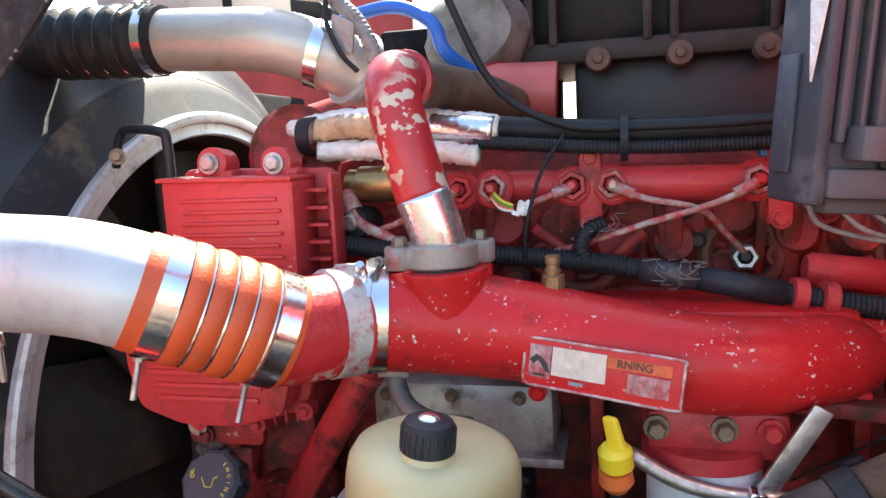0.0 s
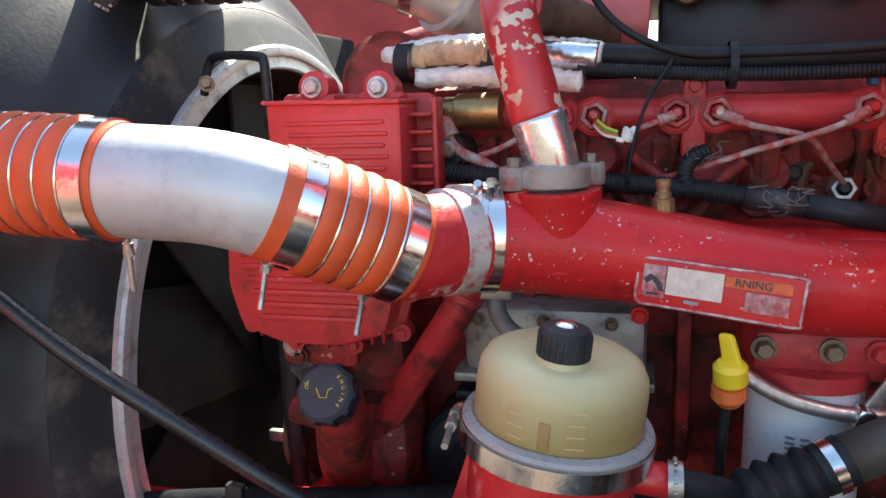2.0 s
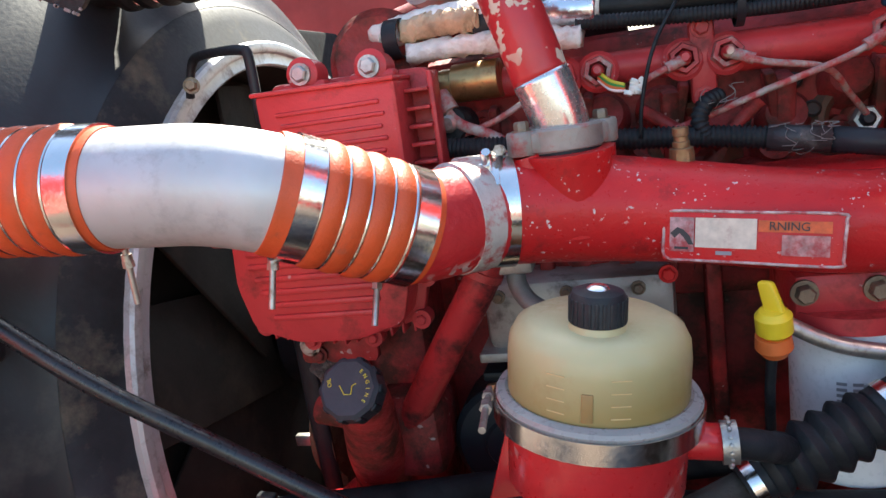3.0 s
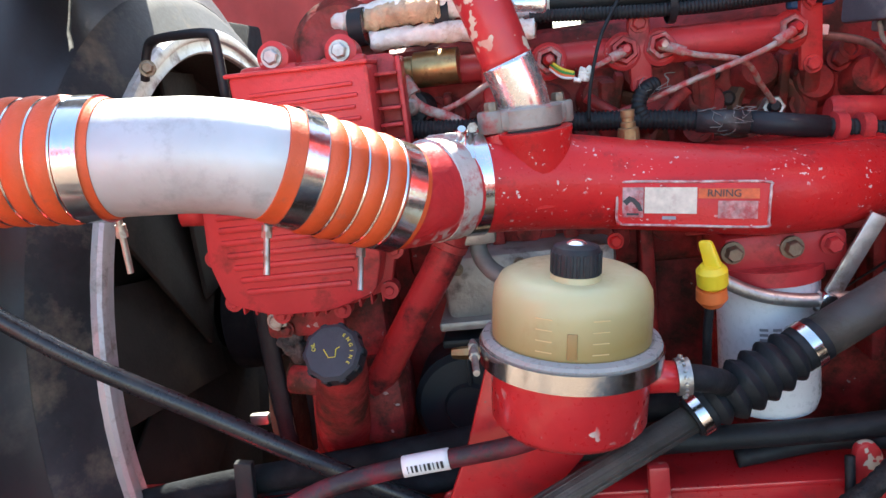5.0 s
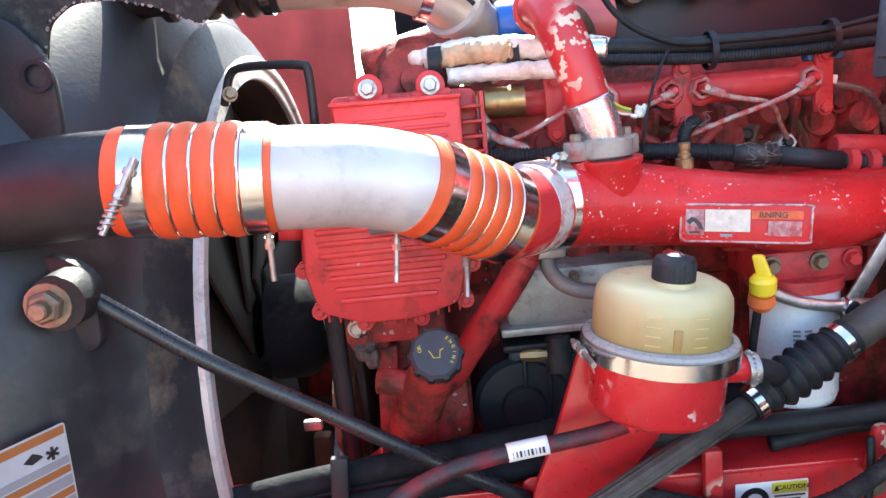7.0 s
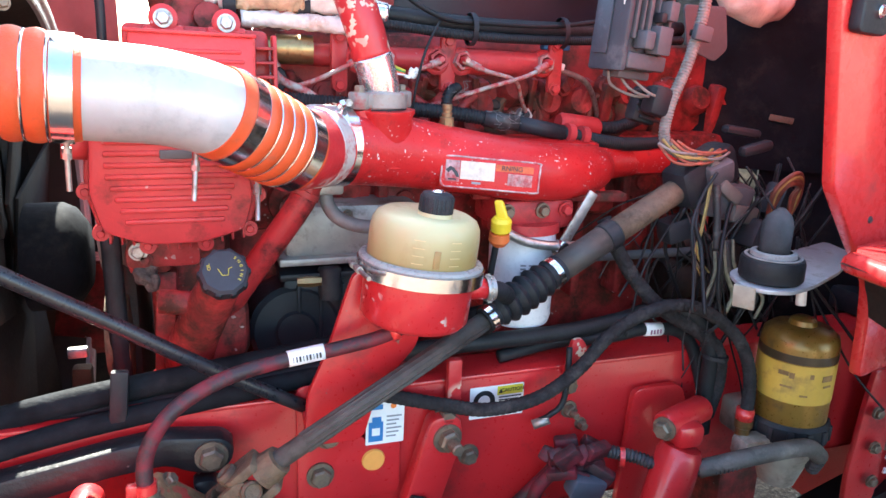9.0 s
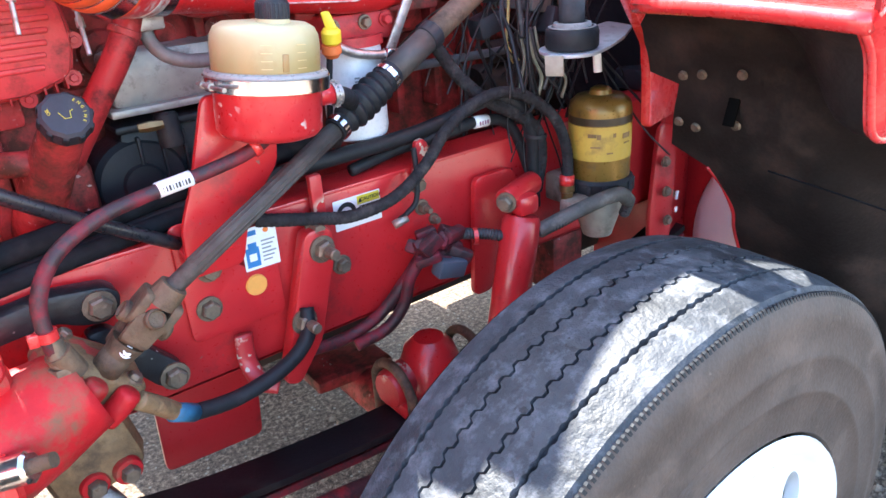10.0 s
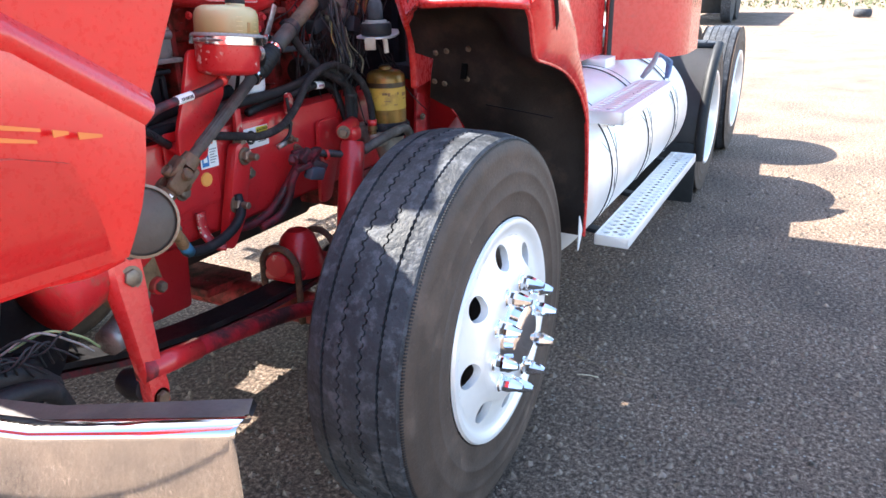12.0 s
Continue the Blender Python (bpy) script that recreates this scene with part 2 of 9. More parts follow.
def tube(pts, r, seg=14, n=8, cap=True, ripple=0.0, pitch=0.008, squash=1.0):
    """A swept tube; r is one radius or one a point; ripple adds corrugation of that depth and pitch."""
    rs = [r] * len(pts) if isinstance(r, (int, float)) else list(r)
    path = smooth_path(pts, n)
    ring_r = np.interp(np.linspace(0, len(rs) - 1, len(path)), range(len(rs)), rs)
    if ripple:
        lens = [0.0]
        for a, b in zip(path, path[1:]):
            lens.append(lens[-1] + (b - a).length)
        count = max(4, int(lens[-1] / pitch) * 4)
        at = np.linspace(0, lens[-1], count)
        cols = [np.interp(at, lens, [p[k] for p in path]) for k in range(3)]
        ring_r = np.interp(at, lens, ring_r) + ripple * np.where(np.arange(count) % 4 < 2, 1.0, -1.0)
        path = [Vector(c) for c in zip(*cols)]
    bm = bmesh.new()
    up = Vector((0, 0, 1))
    rings = []
    for i, p in enumerate(path):
        d = (path[min(i + 1, len(path) - 1)] - path[max(i - 1, 0)]).normalized()
        if abs(d.dot(up)) > 0.99:
            up = Vector((0, 1, 0)) if abs(d.y) < 0.9 else Vector((1, 0, 0))
        side = d.cross(up).normalized()
        up = side.cross(d).normalized()
        rings.append([bm.verts.new(p + float(ring_r[i]) * (math.cos(a) * side + squash * math.sin(a) * up)) for a in (2 * math.pi * k / seg for k in range(seg))])
    for a, b in zip(rings, rings[1:]):
        for k in range(seg):
            bm.faces.new((a[k], a[(k + 1) % seg], b[(k + 1) % seg], b[k]))
    if cap:
        bm.faces.new(rings[0][::-1])
        bm.faces.new(rings[-1])
    return bm


def lathe(prof, m=Matrix(), seg=32):
    """Turns a profile of (radius, height) round z, then lays it at m."""
    bm = bmesh.new()
    rings = []
    for r, z in prof:
        if r < 1e-6:
            rings.append([bm.verts.new((0, 0, z))])
        else:
            rings.append([bm.verts.new((r * math.cos(2 * math.pi * k / seg), r * math.sin(2 * math.pi * k / seg), z)) for k in range(seg)])
    for a, b in zip(rings, rings[1:]):
        for k in range(seg):
            j = (k + 1) % seg
            if len(a) == 1 and len(b) > 1:
                bm.faces.new((a[0], b[k], b[j]))
            elif len(b) == 1 and len(a) > 1:
                bm.faces.new((a[k], b[0], a[j]))
            elif len(a) > 1:
                bm.faces.new((a[k], b[k], b[j], a[j]))
    bmesh.ops.recalc_face_normals(bm, faces=bm.faces)
    bm.transform(m)
    return bm


def box(c, s, rot=(0, 0, 0), bevel=0.003, seg=2):
    bm = bmesh.new()
    bmesh.ops.create_cube(bm, size=1.0)
    bm.transform(Matrix.Diagonal((*s, 1)))
    if bevel:
        bmesh.ops.bevel(bm, geom=bm.edges[:], offset=min(bevel, min(s) * 0.45), segments=seg, profile=0.5, affect="EDGES")
    bm.transform(pose(*c, *rot))
    return bm


def plate(poly, depth, m=Matrix(), bevel=0.0, round_r=0.0):
    """A polygon in xy, drawn out along z by depth; round_r rounds its corners."""
    pts = [Vector((x, y)) for x, y in poly]
    if round_r:
        out = []
        for i, p in enumerate(pts):
            a, b = pts[i - 1], pts[(i + 1) % len(pts)]
            r = min(round_r, (a - p).length * 0.45, (b - p).length * 0.45)
            p0, p2 = p + (a - p).normalized() * r, p + (b - p).normalized() * r
            for k in range(5):
                t = k / 4
                out.append((1 - t) ** 2 * p0 + 2 * t * (1 - t) * p + t * t * p2)
        pts = out
    bm = bmesh.new()
    vs = [bm.verts.new((p.x, p.y, 0)) for p in pts]
    f = bm.faces.new(vs)
    ext = bmesh.ops.extrude_face_region(bm, geom=[f])
    bmesh.ops.translate(bm, vec=(0, 0, depth), verts=[v for v in ext["geom"] if isinstance(v, bmesh.types.BMVert)])
    bmesh.ops.recalc_face_normals(bm, faces=bm.faces)
    if bevel:
        edges = [e for e in bm.edges if abs(e.verts[0].co.z - e.verts[1].co.z) < 1e-6]
        bmesh.ops.bevel(bm, geom=edges, offset=bevel, segments=2, profile=0.5, affect="EDGES")
    bm.transform(m)
    return bm


def bolt(p, axis, r=0.009, h=0.008, washer=True, shank=0.0):
    """A hexagon head on a washer, with a thread end of length shank."""
    m = place(p, axis, 13)
    bms = [lathe([(0, 0), (r, 0), (r, h * 0.8), (r * 0.8, h), (0, h)], m, 6)]
    if washer:
        bms.append(lathe([(0, -0.003), (r * 1.35, -0.003), (r * 1.35, 0.001), (0, 0.001)], m, 16))
    if shank:
        bms.append(lathe([(0, h * 0.9), (r * 0.55, h * 0.9), (r * 0.55, h + shank), (r * 0.45, h + shank + 0.002), (0, h + shank + 0.002)], m, 10))
    return merge(*bms)


XZ = Matrix(((1, 0, 0, 0), (0, 0, 1, 0), (0, 1, 0, 0), (0, 0, 0, 1)))


def part(name, bm, material, parent=None, label="", angle=38):
    """Links a bmesh as one mesh object, under parent where there is one."""
    for e in bm.edges:
        if len(e.link_faces) == 2:
            e.smooth = e.calc_face_angle(0) < radians(angle)
    for f in bm.faces:
        f.smooth = True
    me = bpy.data.meshes.new(name)
    bm.to_mesh(me)
    bm.free()
    me.materials.append(material)
    ob = new(name, me)
    if parent is not None:
        ob.parent = parent
        ob.matrix_parent_inverse = Matrix.Translation(-parent.location)
    if label:
        ob["label"] = label
    return ob


def thing(name, base, label, category, group="", kind=""):
    """An Empty at the thing's base that carries its parts."""
    ob = new(name)
    ob.empty_display_size = 0.05
    ob.location = base
    return tagged(ob, label, category, group, kind)


def solo(name, bm, material, label, category, group="", kind=""):
    return tagged(part(name, bm, material), label, category, group, kind)


def lettering(body, size, m, extrude=0.0004):
    """The outlines of a word as a bmesh, lying in m's xy."""
    cu = bpy.data.curves.new("word", "FONT")
    cu.body, cu.size, cu.extrude, cu.align_x, cu.align_y = body, size, extrude, "CENTER", "CENTER"
    ob = new("word", cu)
    bpy.context.view_layer.update()
    me = bpy.data.meshes.new_from_object(ob.evaluated_get(bpy.context.evaluated_depsgraph_get()))
    bpy.data.objects.remove(ob)
    bpy.data.curves.remove(cu)
    bm = bmesh.new()
    bm.from_mesh(me)
    bpy.data.meshes.remove(me)
    bm.transform(m)
    return bm


def wall_frame(p, right, up):
    """A frame at p with x along right and y near up; z comes out of the face."""
    r = Vector(right).normalized()
    z = r.cross(Vector(up)).normalized()
    u = z.cross(r)
    return Matrix.Translation(p) @ Matrix((r, u, z)).transposed().to_4x4()


def band_clamp(parent, c, axis, r, width, lug, name="band_clamp", spring=False, drop=None, reach=0.052):
    """A stainless band with its lug on the side that the direction lug names, and a long T-bolt along the band there."""
    m = place(c, axis)
    w = width / 2
    b = part(name, lathe([(r, -w), (r + 0.0018, -w), (r + 0.0018, w), (r, w), (r, -w)], m, 48), STAINLESS, parent, "bright stainless band")
    a = Vector(axis).normalized()
    d = Vector(lug)
    d = (d - d.dot(a) * a).normalized()
    run = a.cross(d)
    if run.z > 0:
        run = -run
    if drop is not None:
        run = Vector(drop).normalized()
    p = Vector(c) + d * (r + 0.007)
    lug_bm = merge(tube([p - run * 0.010, p - run * 0.004], 0.0048, 10), tube([p + run * 0.006, p + run * 0.012], 0.0048, 10))
    bm = tube([p - run * 0.02, p + run * reach], 0.0030, 10)
    nut = lathe([(0, 0), (0.0052, 0), (0.0052, 0.006), (0, 0.006)], place(p + run * 0.012, run), 6)
    part("t_bolt", merge(lug_bm, bm, nut), STEEL, b)
    if spring:
        q = [p + run * (0.018 + 0.0008 * k) + 0.0055 * (math.cos(k * 0.9) * d + math.sin(k * 0.9) * a) for k in range(36)]
        part("spring", tube(q, 0.0013, 5, 1), STEEL, b)
    return b

# ---- ground and distance ----
def gravel_material():
    m = bpy.data.materials.new("gravel_yard")
    m.use_nodes = True
    t, n = m.node_tree, m.node_tree.nodes
    ln = t.links.new
    b = n["Principled BSDF"]
    tc = n.new("ShaderNodeTexCoord")
    vor = n.new("ShaderNodeTexVoronoi")
    vor.inputs["Scale"].default_value = 75
    grit = n.new("ShaderNodeTexNoise")
    grit.inputs["Scale"].default_value, grit.inputs["Detail"].default_value, grit.inputs["Roughness"].default_value = 62, 9, 0.82
    big = n.new("ShaderNodeTexNoise")
    big.inputs["Scale"].default_value, big.inputs["Detail"].default_value = 1.7, 7
    for q in (vor, big, grit):
        ln(tc.outputs["Object"], q.inputs["Vector"])
    ramp = n.new("ShaderNodeValToRGB")
    e = ramp.color_ramp.elements
    e[0].position, e[0].color = 0.42, (0.050, 0.031, 0.021, 1)
    e[1].position, e[1].color = 0.63, (0.72, 0.57, 0.45, 1)
    e.new(0.53).color = (0.275, 0.192, 0.142, 1)
    ln(grit.outputs[0], ramp.inputs[0])
    # scattered pale stones
    sep = n.new("ShaderNodeSeparateColor")
    ln(vor.outputs["Color"], sep.inputs[0])
    pick = n.new("ShaderNodeMath")
    pick.operation = "GREATER_THAN"
    pick.inputs[1].default_value = 0.925
    ln(sep.outputs[0], pick.inputs[0])
    near = n.new("ShaderNodeMapRange")
    near.inputs[1].default_value, near.inputs[2].default_value, near.inputs[3].default_value, near.inputs[4].default_value = 0.25, 0.4, 1.0, 0.0
    ln(vor.outputs["Distance"], near.inputs[0])
    both = n.new("ShaderNodeMath")
    both.operation = "MULTIPLY"
    ln(pick.outputs[0], both.inputs[0]), ln(near.outputs[0], both.inputs[1])
    stone = n.new("ShaderNodeMix")
    stone.data_type = "RGBA"
    stone.inputs[7].default_value = (0.52, 0.47, 0.41, 1)
    ln(both.outputs[0], stone.inputs[0]), ln(ramp.outputs[0], stone.inputs[6])
    mix = n.new("ShaderNodeMix")
    mix.data_type, mix.blend_type = "RGBA", "MULTIPLY"
    mix.inputs[0].default_value = 0.8
    r2 = n.new("ShaderNodeValToRGB")
    r2.color_ramp.elements[0].position, r2.color_ramp.elements[1].position = 0.35, 0.68
    r2.color_ramp.elements[0].color, r2.color_ramp.elements[1].color = (0.50, 0.49, 0.48, 1), (1.06, 1.02, 0.96, 1)
    ln(big.outputs[0], r2.inputs[0])
    ln(stone.outputs[2], mix.inputs[6]), ln(r2.outputs[0], mix.inputs[7])
    ln(mix.outputs[2], b.inputs["Base Color"])
    b.inputs["Roughness"].default_value = 0.92
    bp = n.new("ShaderNodeBump")
    bp.inputs["Strength"].default_value, bp.inputs["Distance"].default_value = 1.0, 0.020
    ln(grit.outputs[0], bp.inputs["Height"])
    ln(bp.outputs[0], b.inputs["Normal"])
    return m


GRAVEL = gravel_material()
bm = bmesh.new()
bmesh.ops.create_grid(bm, x_segments=60, y_segments=60, size=150)
for v in bm.verts:
    far = max(0.0, math.hypot(v.co.x, v.co.y) - 12)
    v.co.z = 0.12 * min(1, far / 20) * noise.noise(v.co * 0.05)
solo("ground", bm, GRAVEL, "grey-brown compacted gravel yard", "ground", kind="structure")

# loose stones where the camera passes nearest
rng = random.Random(4)
verts, faces = [], []
for _ in range(22000):
    x, y = rng.uniform(-1.6, 4.2), rng.uniform(-1.6, 1.5)
    s = rng.choice((0.003, 0.003, 0.004, 0.004, 0.005, 0.005, 0.006, 0.007, 0.009, 0.012, 0.004, 0.003, 0.005, 0.018))
    k = len(verts)
    a = rng.uniform(0, 6.28)
    for j in range(5):
        q = a + j * 1.256
        verts.append((x + s * math.cos(q) * rng.uniform(0.7, 1.2), y + s * math.sin(q) * rng.uniform(0.7, 1.2), -0.002))
    verts.append((x + rng.uniform(-0.3, 0.3) * s, y + rng.uniform(-0.3, 0.3) * s, s * rng.uniform(0.5, 0.9)))
    faces += [(k + j, k + (j + 1) % 5, k + 5) for j in range(5)]
me = bpy.data.meshes.new("loose_gravel")
me.from_pydata(verts, [], faces)
STONE = surf("gravel_stones", (0.17, 0.128, 0.098), 0.85, var=0.85, scale=25, bump=0.3)
me.materials.append(STONE)
tagged(new("loose_gravel", me), "small loose grey stones on the yard", "gravel", kind="stuff")
TWIG = surf("dry_twig", (0.20, 0.14, 0.09), 0.8, var=0.3, scale=60, bump=0.4)
STRAW = surf("pale_straw", (0.55, 0.47, 0.34), 0.7, var=0.2, scale=60)
solo("twig", tube([(1.01, 0.128, 0.008), (0.985, 0.05, 0.010), (0.965, -0.02, 0.007), (0.945, -0.09, 0.009)], 0.0022, 6, 4), TWIG, "thin dry brown twig lying on the gravel", "twig")
solo("straw", tube([(0.879, 0.073, 0.008), (0.887, 0.03, 0.010), (0.891, -0.003, 0.008)], 0.0022, 6, 4), STRAW, "short pale straw lying on the gravel", "straw")

# weeds and brush along the yard's far edge
rng = random.Random(9)
verts, faces = [], []
for _ in range(9000):
    x, y = 27 + rng.uniform(0, 5), rng.uniform(-22, 14)
    h = rng.uniform(0.1, 0.7) + (x - 27) * 0.25 * rng.random()
    z = rng.random() * h
    s = rng.uniform(0.05, 0.14)
    d = Vector((rng.uniform(-1, 1), rng.uniform(-1, 1), rng.uniform(0, 1.5))).normalized() * s
    w = Vector((rng.uniform(-1, 1), rng.uniform(-1, 1), rng.uniform(-1, 1))).normalized() * s * 0.4
    p, k = Vector((x, y, z)), len(verts)
    verts += [p - w, p + w, p + d]
    faces.append((k, k + 1, k + 2))
me = bpy.data.meshes.new("brush")
me.from_pydata([tuple(v) for v in verts], [], faces)
me.materials.append(FOLIAGE)
tagged(new("brush", me), "low green and dry weeds at the yard edge", "weeds", kind="stuff")

fence = thing("fence", (31, 0, 0), "weathered grey timber fence behind weeds", "fence")
for k in range(26):
    y = -24 + k * 1.6
    part("post", box((31, y, 0.75), (0.12, 0.12, 1.5), bevel=0.01), FENCE_WOOD, fence)
for k in range(25):
    for z in (0.35, 0.75, 1.15):
        part("board", box((30.92, -23.2 + k * 1.6, z), (0.03, 1.58, 0.22), bevel=0.005), FENCE_WOOD, fence)

# a dark semi-trailer parked far behind
trailer = thing("parked_trailer", (19, 3.0, 0), "dark flatbed trailer parked on the gravel", "trailer")
part("deck", box((22.4, 2.9, 1.05), (7.0, 2.4, 0.32), bevel=0.03), BLACK_DUSTY, trailer)
part("headboard", box((19.0, 2.9, 1.9), (0.12, 2.4, 1.5), bevel=0.02), BLACK_DUSTY, trailer)
for x in (20.0, 21.2):
    for y in (2.05, 3.75):
        part("wheel", lathe([(0, -0.14), (0.3, -0.14), (0.48, -0.12), (0.5, 0), (0.48, 0.12), (0.3, 0.14), (0, 0.14)], place((x, y, 0.5), (0, 1, 0)), 28), TYRE, trailer)
part("leg", box((24.5, 2.9, 0.45), (0.12, 1.2, 0.9), bevel=0.01), BLACK_DUSTY, trailer)
solo("loose_tyre", lathe([(0.12, -0.10), (0.20, -0.11), (0.23, -0.08), (0.24, 0), (0.23, 0.08), (0.20, 0.11), (0.12, 0.10), (0.12, -0.10)], place((23.0, -1.2, 0.11), (0.05, 0.0, 1)), 28), TYRE, "small old black tyre lying at the yard edge", "tyre")

# ---- truck: frame, wheels, body ----
rail = thing("frame_rail", (0, 0.745, 0.79), "red painted steel frame rail with bolted plates", "frame rail")
part("web", box((2.2, 0.749, 0.905), (6.4, 0.008, 0.25), bevel=0.002), RED_FRAME, rail)
part("top_flange", box((2.2, 0.785, 1.030), (6.4, 0.08, 0.009), bevel=0.003), RED_FRAME, rail)
part("bottom_flange", box((2.2, 0.785, 0.784), (6.4, 0.08, 0.009), bevel=0.003), RED_FRAME, rail)
rail2 = thing("frame_rail", (0, 1.6, 0.79), "red painted steel frame rail on the far side", "frame rail")
part("web", box((2.2, 1.60, 0.905), (6.4, 0.008, 0.25), bevel=0.002), RED_DIRTY, rail2)
part("top_flange", box((2.2, 1.565, 1.030), (6.4, 0.08, 0.009), bevel=0.003), RED_DIRTY, rail2)


def wheel_mesh_parts(root, c, s, holes=8, dual=False):
    """A ten-stud disc wheel with its tyre; the outer face looks along s * y from c, the middle of the outer rim edge."""
    m = place(c, (0, s, 0))
    R, W = (0.480 if dual else 0.512), 0.270

    tread = bmesh.new()
    cols = []
    half = 0.118
    grooves = (-0.070, -0.026, 0.026, 0.070)
    edges = [(-half, 0.0, 0.0), (-half + 0.006, 0.006, 0.0)]
    for g in grooves:
        edges += [(g - 0.0022, 0.010, 1.0), (g - 0.0013, 0.0, 1.0), (g + 0.0013, 0.0, 1.0), (g + 0.0022, 0.010, 1.0)]
    edges += [(half - 0.006, 0.006, 0.0), (half, 0.0, 0.0)]
    seg = 780
    rings = []
    for k in range(seg):
        a = 2 * math.pi * k / seg
        zig = max(-0.5, min(0.5, 3.2 * (abs((k * 2 / 6) % 2 - 1) - 0.5))) * 0.0062
        ring = []
        for y, h, move in edges:
            crown = -0.10 * y * y / half * 1.0
            r = R - 0.010 + h + crown * 0.6
            yy = y + zig * move * (1.0 if abs(y) < 0.05 else 0.0)
            if move and abs(y) > 0.05 and h > 0:
                yy += 0.0022 * (k % 4 < 2) * (1 if y > (0.07 if y > 0 else -0.07) else -1)
            ring.append(tread.verts.new((r * math.cos(a), r * math.sin(a), yy - W / 2 - 0.005)))
        rings.append(ring)
    for k in range(seg):
        a, b = rings[k], rings[(k + 1) % seg]
        for j in range(len(a) - 1):
            tread.faces.new((a[j], b[j], b[j + 1], a[j + 1]))
    bmesh.ops.recalc_face_normals(tread, faces=tread.faces)
    tread.transform(m)
    tyre = part("tyre", tread, TYRE, root, "black ribbed tyre tread with zigzag grooves", angle=30)

    y0 = -W / 2 - 0.005
    def wall(sg):
        return [(R - 0.0155, y0 + sg * half), (R - 0.022, y0 + sg * (half + 0.006)), (0.475, y0 + sg * (half + 0.012)), (0.462, y0 + sg * (half + 0.0155)), (0.455, y0 + sg * (half + 0.0135)),
                (0.42, y0 + sg * (half + 0.020)), (0.415, y0 + sg * (half + 0.0215)), (0.41, y0 + sg * (half + 0.020)), (0.372, y0 + sg * (half + 0.0197)), (0.369, y0 + sg * (half + 0.0210)), (0.364, y0 + sg * (half + 0.0210)), (0.361, y0 + sg * (half + 0.0192)), (0.335, y0 + sg * (half + 0.017)),
                (0.318, y0 + sg * (half + 0.0175)), (0.306, y0 + sg * (half + 0.0165)), (0.296, y0 + sg * (half + 0.005)), (0.285, y0 + sg * (half - 0.03))]
    for sg in (1, -1):
        part("sidewall", lathe(wall(sg), m, 96), SIDEWALL, tyre, "brown-black scuffed sidewall")

    # fine teeth along the outer shoulder
    if not dual:
        teeth = bmesh.new()
        nt = 420
        for k in range(nt):
            qs = []
            for da in (0.0, 0.55):
                a = 2 * math.pi * (k + da) / nt
                for r, dz in ((R - 0.0152, half - 0.0005), (R - 0.0160, half + 0.0028), (R - 0.027, half + 0.0078), (R - 0.027, half + 0.0050)):
                    qs.append(teeth.verts.new((r * math.cos(a), r * math.sin(a), y0 + dz)))
            for j in range(4):
                i = (j + 1) % 4
                teeth.faces.new((qs[j], qs[i], qs[4 + i], qs[4 + j]))
            teeth.faces.new(qs[:4][::-1]), teeth.faces.new(qs[4:])
        bmesh.ops.recalc_face_normals(teeth, faces=teeth.faces)
        teeth.transform(m)
        part("shoulder_teeth", teeth, RUBBER, tyre)

    # disc with hand holes
    def dish(r):
        pts = [(0.10, 0.030), (0.155, 0.029), (0.170, 0.024), (0.185, 0.013), (0.20, 0.004), (0.235, -0.006), (0.25, -0.010)]
        if dual:
            pts = [(0.10, -0.15), (0.176, -0.15), (0.20, -0.14), (0.25, -0.10)]
        return float(np.interp(r, [p[0] for p in pts], [p[1] for p in pts]))

    disc = bmesh.new()
    r1, r2, rh, hr = 0.176, 0.254, 0.2145, 0.0325
    na = 24
    for h in range(holes):
        a0 = 2 * math.pi * h / holes + 0.105
        half_a = math.pi / holes
        inner, outer, back = [], [], []
        for j in range(na):
            q = 2 * math.pi * j / na
            dx, dy = math.cos(q), math.sin(q)
            scale_b = 1 / max(abs(dx), abs(dy))
            u, v = dx * scale_b, dy * scale_b
            rr, aa = (r1 + r2) / 2 + u * (r2 - r1) / 2, a0 + v * half_a
            outer.append(disc.verts.new((rr * math.cos(aa), rr * math.sin(aa), dish(rr))))
            px, py = rh + hr * dx, hr * dy
            r_h, a_h = math.hypot(px, py), a0 + math.atan2(py, px)
            inner.append(disc.verts.new((r_h * math.cos(a_h), r_h * math.sin(a_h), dish(r_h))))
            back.append(disc.verts.new((r_h * math.cos(a_h), r_h * math.sin(a_h), dish(r_h) - 0.02)))
        for j in range(na):
            i = (j + 1) % na
            disc.faces.new((outer[j], outer[i], inner[i], inner[j]))
            disc.faces.new((inner[j], inner[i], back[i], back[j]))
    bmesh.ops.remove_doubles(disc, verts=disc.verts, dist=1e-5)
    bmesh.ops.recalc_face_normals(disc, faces=disc.faces)
    disc.transform(m)
    hubprof = [(0.0, dish(0.10)), (0.11, dish(0.11)), (0.16, dish(0.16)), (0.176, dish(0.176))]
    rim = [(0.254, dish(0.254)), (0.262, -0.011 if not dual else -0.05), (0.272, -0.006), (0.280, 0.002), (0.288, 0.004), (0.296, 0.002), (0.300, -0.006), (0.290, -0.014), (0.282, -0.03), (0.276, -0.08), (0.25, -0.2), (0.276, -0.26)]
    wheel = part("wheel", merge(disc, lathe(hubprof, m, 60), lathe(rim, m, 72)), SATIN, root, "bright aluminium ten-stud disc wheel")
    part("brake_drum", lathe([(0.0, -0.09), (0.2, -0.09), (0.21, -0.12), (0.21, -0.28), (0.0, -0.28)], m, 40), LINER, root)
